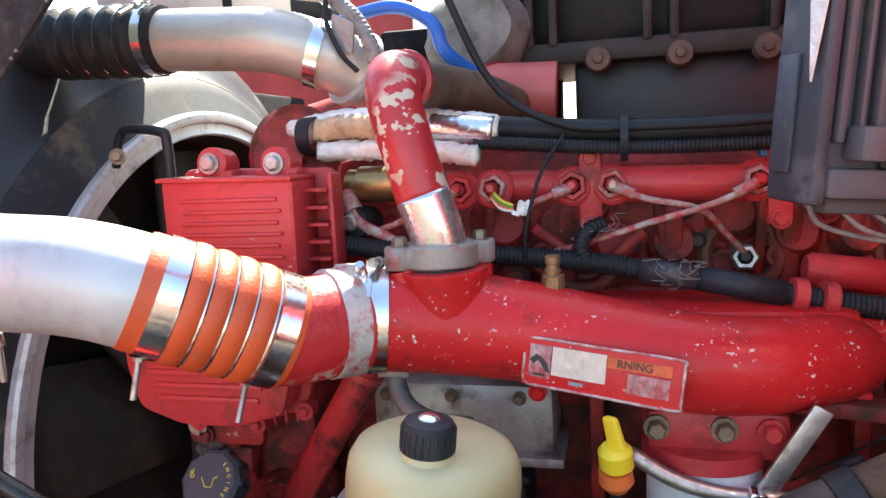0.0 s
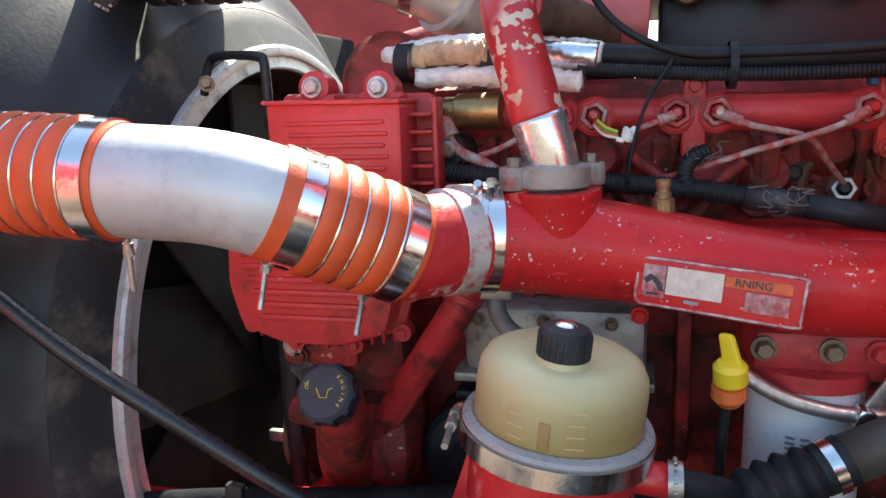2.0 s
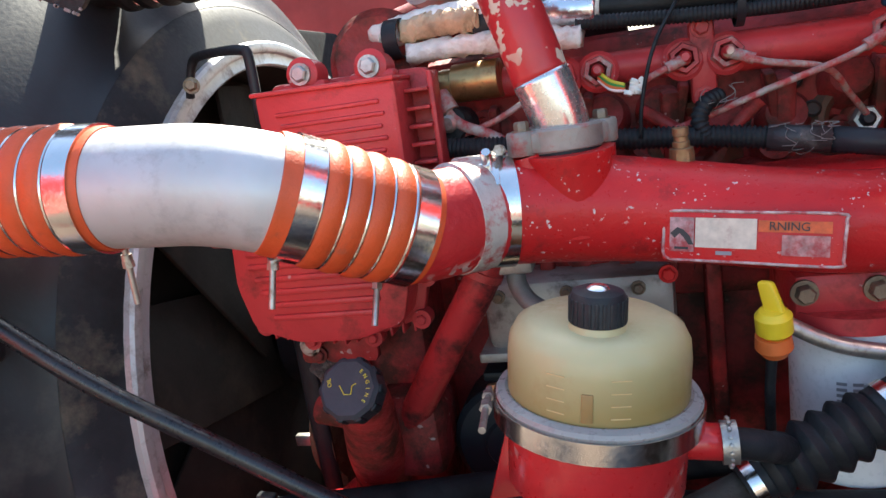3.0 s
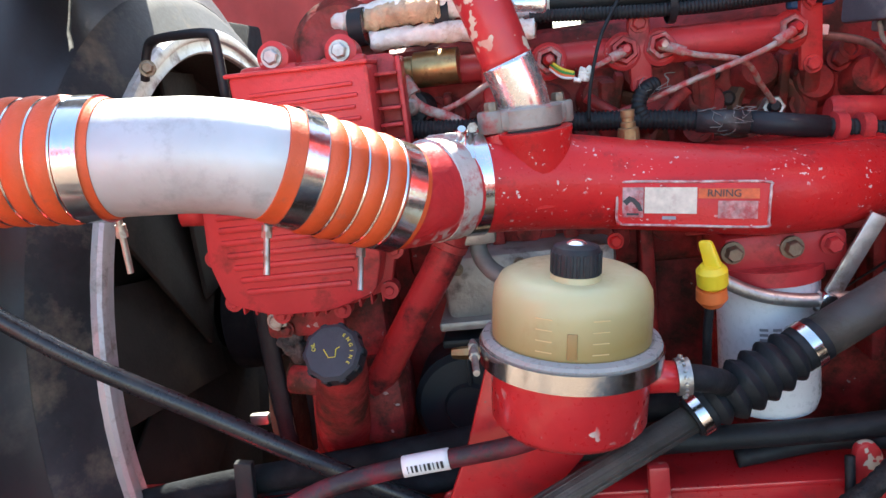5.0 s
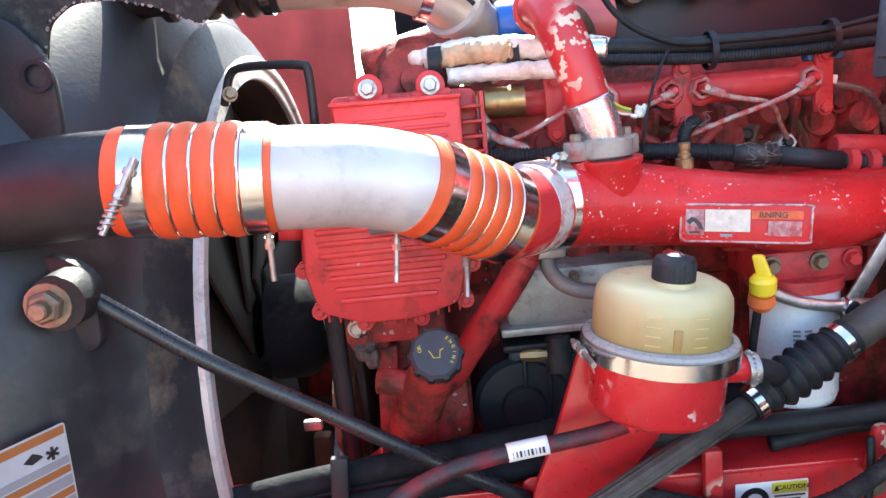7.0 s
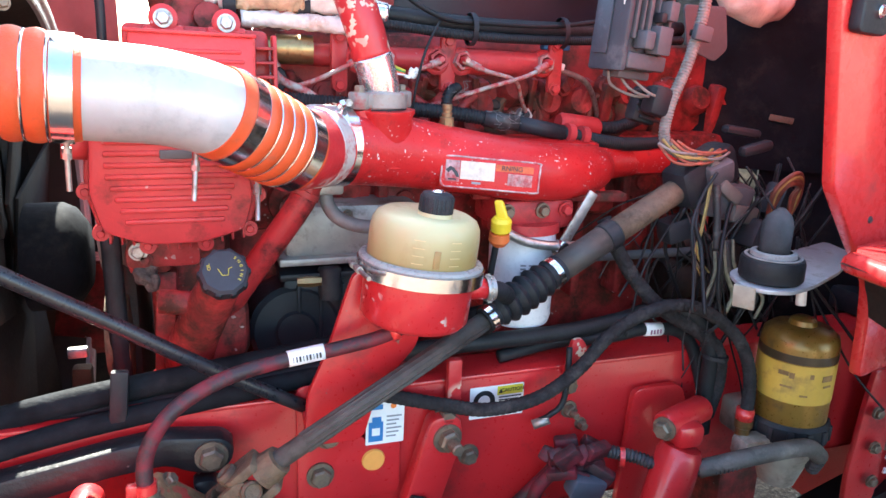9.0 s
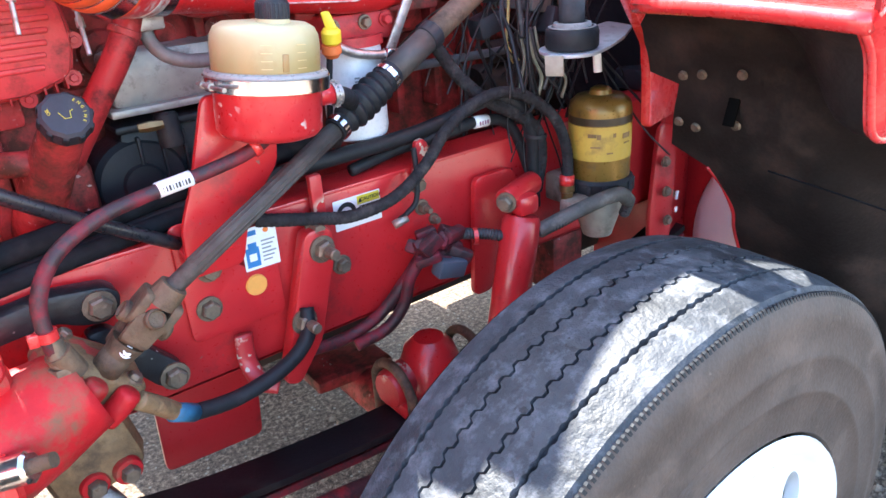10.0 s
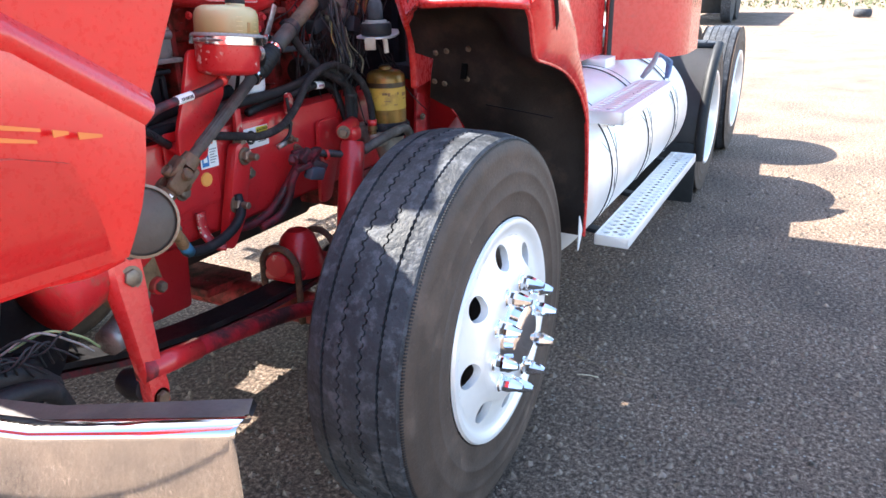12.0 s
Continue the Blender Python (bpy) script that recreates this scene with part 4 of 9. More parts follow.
# fuel tank, straps and steps
tank = thing("fuel_tank", (1.75, 0.38, 0.35), "polished aluminium fuel tank under the cab", "fuel tank")
part("shell", lathe([(0, 0), (0.27, 0), (0.30, 0.012), (0.312, 0.03), (0.312, 1.72), (0.30, 1.738), (0.27, 1.75), (0, 1.75)], place((0.97, 0.385, 0.675), (1, 0, 0)), 64), SATIN, tank)
for x in (1.22, 1.80, 2.38):
    st_p = part("strap", lathe([(0.313, -0.030), (0.3155, -0.028), (0.3155, 0.028), (0.313, 0.030)], place((x, 0.385, 0.675), (1, 0, 0)), 64), SATIN, tank)
    for dx in (-0.033, 0.033):
        part("rubber_edge", lathe([(0.3125, -0.0025), (0.3165, -0.002), (0.3165, 0.002), (0.3125, 0.0025)], place((x + dx, 0.385, 0.675), (1, 0, 0)), 64), RUBBER, st_p)
    part("strap_bolt", tube([(x, 0.0715, 0.70), (x, 0.069, 0.62)], 0.0025, 8), INK_GREY, tank)
    # thin grey Y lines draw in a reflection on the strap
    for dx in (-0.085, 0.085):
        part("tie_rod", tube([(x, 0.0715, 0.695), (x + dx * 0.5, 0.080, 0.76), (x + dx, 0.104, 0.81)], 0.0014, 6), INK_GREY, tank)


def tread_step(root, c, size, rows, cols, name="tread"):
    """A perforated step: a plate with real holes and a folded edge."""
    bm = bmesh.new()
    L, W = size
    cw, ch = L / cols, W / rows
    for i in range(cols):
        for j in range(rows):
            x0, y0 = -L / 2 + (i + 0.5) * cw, -W / 2 + (j + 0.5) * ch
            outer, inner, low = [], [], []
            for k in range(12):
                q = 2 * math.pi * k / 12
                dx, dy = math.cos(q), math.sin(q)
                sc = 1 / max(abs(dx), abs(dy))
                outer.append(bm.verts.new((x0 + dx * sc * cw / 2, y0 + dy * sc * ch / 2, 0)))
                inner.append(bm.verts.new((x0 + dx * cw * 0.29, y0 + dy * ch * 0.29, 0.003)))
                low.append(bm.verts.new((x0 + dx * cw * 0.27, y0 + dy * ch * 0.27, -0.004)))
            for k in range(12):
                j2 = (k + 1) % 12
                bm.faces.new((outer[k], outer[j2], inner[j2], inner[k]))
                bm.faces.new((inner[k], inner[j2], low[j2], low[k]))
    bmesh.ops.remove_doubles(bm, verts=bm.verts, dist=1e-5)
    bmesh.ops.recalc_face_normals(bm, faces=bm.faces)
    bm.transform(Matrix.Translation(c))
    part(name, bm, SATIN, root)
    x, y, z = c
    part("edge", merge(box((x, y - W / 2 - 0.004, z - 0.02), (L + 0.02, 0.012, 0.045), bevel=0.004), box((x, y + W / 2 + 0.004, z - 0.02), (L + 0.02, 0.012, 0.045), bevel=0.004),
                       box((x - L / 2 - 0.004, y, z - 0.02), (0.012, W + 0.02, 0.045), bevel=0.004), box((x + L / 2 + 0.004, y, z - 0.02), (0.012, W + 0.02, 0.045), bevel=0.004)), SATIN, root)


low_step = thing("lower_step", (2.05, 0.07, 0.38), "perforated aluminium boarding step", "step", "boarding steps")
tread_step(low_step, (1.97, 0.070, 0.425), (1.46, 0.115), 2, 30)
for x in (1.35, 1.9, 2.6):
    part("hanger", box((x, 0.185, 0.405), (0.05, 0.13, 0.02), (8, 0, 0), 0.004), BLACK_DUSTY, low_step)
up_step = thing("tank_step", (1.50, 0.12, 0.87), "perforated aluminium step on the tank", "step", "boarding steps")
tread_step(up_step, (1.50, 0.092, 0.925), (0.80, 0.125), 2, 17)
for x in (1.25, 1.9):
    part("hanger", box((x, 0.130, 0.880), (0.05, 0.09, 0.06), bevel=0.004), ALU_BRIGHT, up_step)
# unseen far-side copies, added for the shade they cast on the ground
copy_thing(tank, Matrix.Translation((1.75, 1.96, 0.35)))
copy_thing(low_step, Matrix.Translation((2.05, 2.275, 0.38)))
part_strap = thing("tie_strap", (2.1, 0.14, 0.9), "knotted blue and grey tie-down strap", "strap")
part("strap", tube([(2.05, 0.12, 1.03), (2.035, 0.135, 0.985), (2.02, 0.155, 0.95), (2.00, 0.172, 0.922)], [0.012, 0.017, 0.019, 0.014], 8, squash=0.6), surf("grey_webbing", (0.30, 0.29, 0.31), 0.8, var=0.3, scale=40), part_strap)
part("strap_end", tube([(2.05, 0.12, 1.025), (2.12, 0.095, 0.995), (2.15, 0.086, 0.975), (2.13, 0.083, 0.94), (2.10, 0.082, 0.913)], [0.012, 0.017, 0.020, 0.018, 0.014], 8, squash=0.5), surf("faded_blue_webbing", (0.14, 0.20, 0.34), 0.8, var=0.3, scale=40), part_strap)

quarter = thing("quarter_fender", (3.0, 0.35, 0.4), "dark quarter fender ahead of the drive wheels", "fender")
bm = bmesh.new()
rows = []
for k in range(15):
    a = radians(112 + k * 5.4)
    rows.append([bm.verts.new((3.55 + 0.56 * math.cos(a), y, 0.42 + 0.56 * math.sin(a))) for y in (0.03, 0.3, 0.62)])
for a, b in zip(rows, rows[1:]):
    for j in range(2):
        bm.faces.new((a[j], a[j + 1], b[j + 1], b[j]))
bmesh.ops.solidify(bm, geom=bm.faces[:], thickness=0.01)
part("sheet", bm, surf("grey_moulded_fender", (0.07, 0.07, 0.075), 0.35, var=0.2, scale=6, bump=0.1), quarter)
part("edge", tube([(3.55 + 0.56 * math.cos(radians(a)), 0.03, 0.42 + 0.56 * math.sin(radians(a))) for a in range(110, 191, 10)], 0.030, 8), RUBBER, quarter, "black rubber edge")
part("top_edge", tube([(3.34, 0.03, 0.94), (3.34, 0.62, 0.94)], 0.022, 8), RUBBER, quarter)
part("flap", box((2.99, 0.33, 0.24), (0.012, 0.58, 0.36), bevel=0.003), RUBBER, quarter, "black rubber flap")
deck = thing("rear_deck", (3.6, 1.17, 1.0), "grey steel deck plate behind the cab", "deck")
part("sheet", box((3.2, 1.2, 1.085), (1.0, 1.6, 0.02), bevel=0.004), ALU, deck)
part("fifth_wheel_ramp", box((4.3, 1.17, 1.12), (0.9, 0.9, 0.06), (0, 4, 0), 0.02), BLACK_DUSTY, deck)

# bumper and the hood, tipped forward
bumper = thing("front_bumper", (-0.87, 1.17, 0.5), "polished chrome front bumper", "bumper")
prof = [(0.006, 0.46), (-0.012, 0.47), (-0.012, 0.846), (-0.011, 0.852), (-0.007, 0.858), (-0.001, 0.862), (0.010, 0.864), (0.018, 0.863), (0.021, 0.857)]
bm = bmesh.new()
rows = []
for y, dx in ((0.016, 0.000), (0.012, -0.003), (0.018, -0.010), (0.24, -0.125), (0.5, -0.20), (0.85, -0.235), (1.17, -0.24), (1.5, -0.235), (1.85, -0.20), (2.1, -0.125), (2.33, -0.01), (2.34, 0.0)):
    rows.append([bm.verts.new((-0.79 + dx + x, y, z)) for x, z in prof])
for a, b in zip(rows, rows[1:]):
    for j in range(len(prof) - 1):
        bm.faces.new((a[j], b[j], b[j + 1], a[j + 1]))
bmesh.ops.recalc_face_normals(bm, faces=bm.faces)
part("face", bm, surf("weathered_chrome", (0.66, 0.64, 0.62), 0.03, metal=1.0, var=0.05, scale=14, bump=0.0), bumper)
bm = bmesh.new()
rows = []
for y, dx in ((0.020, 0.0), (0.24, -0.125), (0.5, -0.20), (0.85, -0.235), (1.17, -0.24), (1.5, -0.235), (1.85, -0.20), (2.1, -0.125), (2.33, -0.01)):
    rows.append([bm.verts.new((-0.79 + dx + x, y + yo, z)) for x, z, yo in ((0.020, 0.856, 0.0), (0.052, 0.858, 0.02), (0.058, 0.845, 0.02), (0.020, 0.845, 0.0))])
for a, b in zip(rows, rows[1:]):
    for j in range(4):
        bm.faces.new((a[j], b[j], b[(j + 1) % 4], a[(j + 1) % 4]))
bmesh.ops.recalc_face_normals(bm, faces=bm.faces)
part("top_shelf", bm, surf("dusty_bumper_shelf", (0.075, 0.065, 0.065), 0.45, metal=0.4, var=0.3, scale=14, bump=0.2, dirt=((0.13, 0.11, 0.09), 0.25, 16)), bumper, "dusty grey inner shelf")
part("bracket", box((-0.86, 0.79, 0.72), (0.36, 0.06, 0.12), bevel=0.01), BLACK_DUSTY, bumper)

HOOD = surf("red_fibreglass", (0.66, 0.015, 0.016), 0.3, var=0.05, scale=3, bump=0.02, coat=0.8)
hn = HOOD.node_tree
tr = hn.nodes.new("ShaderNodeBsdfTranslucent")
tr.inputs["Color"].default_value = (0.75, 0.05, 0.03, 1)
mx = hn.nodes.new("ShaderNodeMixShader")
mx.inputs[0].default_value = 0.18
hn.links.new(hn.nodes["Principled BSDF"].outputs[0], mx.inputs[1])
hn.links.new(tr.outputs[0], mx.inputs[2])
hn.links.new(mx.outputs[0], hn.nodes["Material Output"].inputs["Surface"])
hood = thing("tilted_hood", (-1.5, 1.17, 0.95), "red fibreglass truck hood tipped forward", "hood")
def hood_strip(name, upper, lower, y_up, y_low, n=10, label=""):
    """A panel strip between two edge lines in the xz plane, bowed a little."""
    bm = bmesh.new()
    ts = np.linspace(0, len(upper) - 1, n * len(upper))
    ra, rb = ([Vector((np.interp(t, range(len(e)), [p[0] for p in e]), 0, np.interp(t, range(len(e)), [p[1] for p in e]))) for t in ts] for e in (upper, lower))
    rows = []
    for p, q in zip(ra, rb):
        row = []
        for k in range(6):
            f = k / 5
            c = p.lerp(q, f)
            row.append(bm.verts.new((c.x, y_up + (y_low - y_up) * f - 0.008 * math.sin(math.pi * f), c.z)))
        rows.append(row)
    for a, b in zip(rows, rows[1:]):
        for j in range(5):
            bm.faces.new((a[j], b[j], b[j + 1], a[j + 1]))
    bmesh.ops.recalc_face_normals(bm, faces=bm.faces)
    bmesh.ops.solidify(bm, geom=bm.faces[:], thickness=0.008)
    return part(name, bm, HOOD, hood, label)


hood_strip("crown", [(-2.3, 2.15), (-1.7, 2.15), (-1.4, 2.12), (-1.15, 2.05)], [(-2.3, 1.75), (-1.4, 1.75), (-1.0, 1.75), (-0.72, 1.75)], -0.05, -0.104)
hood_strip("flank", [(-2.3, 1.75), (-1.4, 1.75), (-1.0, 1.75), (-0.72, 1.75)], [(-2.3, 1.56), (-1.4, 1.49), (-1.052, 1.366), (-0.942, 1.296)], -0.104, -0.104)
hood_strip("swage", [(-2.3, 1.56), (-1.4, 1.49), (-1.052, 1.366), (-0.942, 1.296)], [(-2.3, 1.52), (-1.4, 1.45), (-1.052, 1.338), (-0.960, 1.275)], -0.104, -0.114)
hood_strip("fender_flank", [(-2.3, 1.52), (-1.4, 1.45), (-1.052, 1.338), (-0.960, 1.275)], [(-2.3, 1.24), (-1.4, 1.20), (-1.095, 1.183), (-0.990, 1.176)], -0.114, -0.106)
hood_strip("wheel_flare", [(-2.0, 1.36), (-1.4, 1.33), (-1.072, 1.275), (-1.036, 1.264)], [(-2.0, 1.23), (-1.4, 1.19), (-1.095, 1.178), (-1.000, 1.172)], -0.128, -0.100)
for x0, x1, z0 in ((-1.13, -1.050, 1.312), (-1.13, -1.054, 1.304), (-1.042, -1.031, 1.288), (-1.024, -1.006, 1.283)):
    part("pinstripe", plate([(x0, z0), (x1, z0 - (x1 - x0) * 0.27), (x1, z0 - 0.0022 - (x1 - x0) * 0.27), (x0, z0 - 0.0052)], 0.0012, Matrix(((1, 0, 0, 0), (0, 0, -1, -0.1235), (0, 1, 0, 0), (0, 0, 0, 1)))), INK_ORANGE, hood, "faded orange pinstripe")
lamp = part("lamp_bucket", lathe([(0, 0.004), (0.040, 0.004), (0.046, 0.0), (0.048, -0.012), (0.042, -0.06), (0.03, -0.08), (0, -0.08)], place((-0.735, 0.2, 1.083), (-0.35, -0.90, 0.2)), 32), surf("oxidised_grey_lamp", (0.055, 0.052, 0.046), 0.55, metal=0.3, var=0.3, scale=14, bump=0.3, dirt=((0.07, 0.06, 0.05), 0.3, 18)), hood, "dull grey round lamp housing")
part("lamp_rim", lathe([(0.0455, -0.004), (0.0495, -0.002), (0.0495, 0.004), (0.0455, 0.005)], place((-0.735, 0.2, 1.083), (-0.35, -0.90, 0.2)), 36), BOLT, lamp)
part("lamp_bracket", box((-0.80, 0.26, 1.10), (0.14, 0.03, 0.03), (0, 20, 0), 0.006), RED_DIRTY, hood)
bm = bmesh.new()
rows = []
for k in range(60):
    y = -0.10 + 2.54 * k / 59
    rows.append([bm.verts.new((x + 0.012 * (k % 4 < 2), y, z)) for x, z in ((-2.3, 1.5), (-2.33, 1.9), (-2.3, 2.2))])
for a, b in zip(rows, rows[1:]):
    for j in range(2):
        bm.faces.new((a[j], a[j + 1], b[j + 1], b[j]))
part("top_panel", bm, HOOD, hood)
bm = bmesh.new()
rows = []
for k in range(71):
    x = -2.3 + 1.75 * k / 70
    rows.append([bm.verts.new((x, 2.40 + 0.012 * (k % 6 in (0, 1, 2)) + 0.03 * math.sin(z * 3), z)) for z in (1.15, 1.4, 1.7, 2.0, 2.3)])
for a, b in zip(rows, rows[1:]):
    for j in range(4):
        bm.faces.new((a[j], a[j + 1], b[j + 1], b[j]))
part("far_panel", bm, surf("raw_red_fibreglass", (0.36, 0.070, 0.060), 0.65, var=0.25, scale=5, bump=0.3, spec=0.2), hood, "dull red ribbed inner side")
part("flare_lip", tube([(-0.985, -0.090, 1.176), (-1.01, -0.078, 1.169), (-1.046, -0.074, 1.174), (-1.094, -0.074, 1.182), (-1.3, -0.074, 1.196), (-1.7, -0.074, 1.222)], 0.009, 8), HOOD, hood)
part("hinge_arm", box((-1.0, 0.8, 0.98), (0.5, 0.05, 0.06), (0, 35, 0), 0.01), BLACK_DUSTY, hood)

lw = thing("headlamp_wires", (-0.83, 0.48, 0.78), "black wire bundle with coloured ends by the bumper", "wires")
rng = random.Random(31)
for k in range(11):
    x0, wob = -0.875 + 0.014 * k, rng.uniform(-0.02, 0.02)
    part("wire", tube([(x0 - 0.04, 0.52, 0.83), (x0, 0.47 + wob, 0.850 + wob), (x0 + 0.04, 0.45, 0.842 - wob), (x0 + 0.07, 0.46 - wob, 0.80)], 0.0021, 6), RUBBER if k < 9 else (surf("pale_green_wire", (0.20, 0.28, 0.13), 0.5), GREYLOOM)[k % 2], lw)
part("taped_loom", tube([(-0.98, 0.52, 0.80), (-0.88, 0.50, 0.815), (-0.79, 0.49, 0.800), (-0.73, 0.51, 0.74)], 0.024, 10), RUBBER, lw)
part("taped_loom", tube([(-0.93, 0.47, 0.78), (-0.84, 0.46, 0.79), (-0.76, 0.47, 0.765), (-0.72, 0.50, 0.70)], 0.018, 10), RUBBER, lw)

lp = thing("lower_frame_plate", (-0.19, 0.86, 0.62), "red painted plate hanging below the frame", "bracket")
part("plate", plate([(-0.30, 0.57), (-0.12, 0.56), (-0.10, 0.78), (-0.29, 0.78)], 0.012, Matrix(((1, 0, 0, 0), (0, 0, 1, 0.85), (0, 1, 0, 0), (0, 0, 0, 1))), 0.003, 0.015), RED_FRAME, lp)
pad = thing("axle_pad", (0.17, 1.12, 0.40), "faded red flat pad on the axle beam", "bracket")
part("pad", box((0.17, 1.12, 0.475), (0.20, 0.24, 0.03), (0, 4, 0), 0.008), RED_DIRTY, pad)

# ---- engine ----
engine = thing("engine", (0.2, 1.17, 0.75), "red painted diesel engine, greasy and chipped", "engine")
part("block", merge(box((0.18, 1.24, 1.08), (0.98, 0.46, 0.60), bevel=0.02), box((0.20, 1.05, 1.30), (0.95, 0.14, 0.16), bevel=0.02)), RED_DIRTY, engine)
bits = [box((0.20, 1.13, 1.46), (0.98, 0.24, 0.17), bevel=0.02)]
rng = random.Random(3)
for k in range(15):
    x = -0.26 + k * 0.066
    bits.append(lathe([(0, 0), (0.034, 0), (0.030, 0.03), (0.022, 0.045), (0.0, 0.046)], place((x, 1.032, 1.435 + rng.uniform(-0.02, 0.02)), (0, -1, 0.3)), 18))
for k in range(8):
    bits.append(box((-0.24 + k * 0.125, 1.015, 1.40), (0.022, 0.05, 0.15), (12, 0, rng.uniform(-8, 8)), 0.006))
part("cylinder_head", merge(*bits), RED_DIRTY, engine)
bits = []
for k in range(9):
    x = -0.2 + 0.095 * k
    bits.append(lathe([(0, 0), (0.04, 0), (0.036, 0.02), (0.018, 0.024), (0.016, 0.03), (0, 0.03)], place((x, 0.985, 1.27 + 0.02 * (k % 2)), (0, -1, 0)), 20))
    bits.append(box((x + 0.055, 0.975, 1.20), (0.018, 0.05, 0.26), bevel=0.005))
part("side_ribs", merge(*bits), RED_DIRTY, engine)
part("oil_cooler", merge(box((-0.11, 0.955, 1.235), (0.22, 0.10, 0.085), bevel=0.012), box((-0.11, 0.94, 1.19), (0.24, 0.10, 0.012), bevel=0.003)), ALU_CAST, engine, "dull grey cast cover")
for x in (-0.2, -0.12, -0.04):
    part("cooler_bolt", bolt((x, 0.902, 1.262), (0, -1, 0), 0.006, 0.006), BOLT, engine)
for k, (x, z) in enumerate(((-0.24, 1.46), (-0.22, 1.39), (-0.05, 1.385), (0.30, 1.46), (0.34, 1.40), (0.42, 1.46), (0.26, 1.345), (0.40, 1.34))):
    part("head_bolt", bolt((x, 0.998, z), (0, -1, 0.2), 0.011, 0.010), RED_DIRTY, engine)
part("compressor_case", merge(box((-0.13, 0.955, 1.10), (0.19, 0.10, 0.12), bevel=0.012), box((-0.13, 0.948, 1.165), (0.20, 0.11, 0.012), bevel=0.004)), BLACK_DUSTY, engine, "black greasy compressor case")
for k in range(5):
    part("case_rib", box((-0.20 + k * 0.035, 0.900, 1.10), (0.006, 0.012, 0.10), bevel=0.002), BLACK_DUSTY, engine)
part("case_drum", lathe([(0, 0.0), (0.030, 0.0), (0.034, -0.006), (0.066, -0.008), (0.074, -0.016), (0.076, -0.09), (0, -0.09)], place((-0.205, 0.890, 1.075), (0, -1, 0.05)), 36), BLACK_DUSTY, engine, "dusty black round drum")
part("case_cap", lathe([(0, 0), (0.017, 0), (0.019, 0.01), (0.019, 0.05), (0.015, 0.055), (0, 0.055)], place((-0.15, 0.893, 1.125), (0, 0.2, 1)), 20), BLACK_PLASTIC, engine)
part("oil_pan", box((0.2, 1.2, 0.70), (0.9, 0.36, 0.26), bevel=0.04), LINER, engine)
part("timing_housing", merge(box((-0.36, 1.12, 1.16), (0.12, 0.40, 0.62), bevel=0.03), box((-0.33, 0.90, 1.10), (0.10, 0.10, 0.10), bevel=0.02)), RED_DIRTY, engine)
part("front_disc", lathe([(0, 0), (0.04, 0), (0.04, 0.03), (0.058, 0.035), (0.062, 0.045), (0.05, 0.056), (0.022, 0.050), (0.02, 0.06), (0, 0.06)], place((-0.315, 0.99, 1.545), (0, -1, 0.15)), 28), RED_DIRTY, engine)

rng = random.Random(17)
for k in range(11):
    x, z = -0.21 + k * 0.065 + rng.uniform(-0.012, 0.012), 1.395 + rng.uniform(-0.015, 0.075)
    r = rng.uniform(0.014, 0.024)
    part("casting_pad", lathe([(0, 0.006), (r * 0.55, 0.006), (r * 0.6, 0.010), (r * 0.9, 0.009), (r, 0.003), (r * 1.25, -0.02), (0, -0.02)], place((x, 1.000, z), (rng.uniform(-0.2, 0.2), -1, 0.25)), 16), RED_DIRTY, engine)
for k in range(7):
    x = -0.19 + k * 0.105
    part("head_web", box((x, 1.003, 1.425), (0.012, 0.03, 0.11), (14, rng.uniform(-14, 14), 0), 0.004), RED_DIRTY, engine)
for x, z in ((0.163, 1.429), (0.145, 1.462), (0.265, 1.45), (0.328, 1.418), (0.09, 1.425)):
    part("plug_hole", lathe([(0.0, 0.0015), (0.006, 0.0015), (0.0075, 0.003), (0.010, 0.0), (0, -0.004)], place((x, 0.992, z), (0, -1, 0.3)), 12), LINER, engine)
WELL = surf("grimy_red_well", (0.20, 0.034, 0.028), 0.55, var=0.4, scale=16, bump=0.5, bscale=110, dirt=((0.09, 0.060, 0.034), 0.62, 15))
for x, z in ((-0.16, 1.405), (0.03, 1.408), (0.211, 1.410), (0.392, 1.412)):
    part("injector_well", lathe([(0.0, -0.022), (0.026, -0.022), (0.030, -0.012), (0.032, 0.004), (0.038, 0.010), (0.044, 0.008), (0.050, -0.004), (0.066, -0.024), (0.066, -0.05), (0, -0.05)], place((x, 0.996, z), (0, -1, 0.25)), 36), WELL, engine, "grimy round injector well")
    part("well_seat", lathe([(0, 0.012), (0.012, 0.012), (0.016, 0.008), (0.019, -0.004), (0.019, -0.02), (0, -0.02)], place((x, 1.006, z), (0, -1, 0.25)), 20), RED_ENGINE if x < 0.1 else WELL, engine)
for p, q in (((-0.02, 0.935, 1.455), (0.035, 0.93, 1.415)), ((0.10, 0.93, 1.45), (0.05, 0.935, 1.405))):
    part("brace", tube([p, q], 0.007, 8), RED_DIRTY, engine)

# clutch housing behind the engine block, assumed; near-black to fill a dark gap
bell = thing("clutch_housing", (0.78, 1.17, 0.75), "assumed near-black clutch housing filling the gap behind the engine", "engine part")
GRIMY = surf("gap_black_casting", (0.018, 0.016, 0.015), 0.6, var=0.5, scale=12, bump=0.6, bscale=90, spec=0.25, dirt=((0.055, 0.040, 0.030), 0.3, 14))
part("housing", lathe([(0, 0.0), (0.285, 0.0), (0.29, 0.012), (0.29, 0.035), (0.272, 0.05), (0.255, 0.16), (0.20, 0.24), (0, 0.26)], place((0.66, 1.185, 1.06), (1, 0, -0.03)), 40), GRIMY, bell)
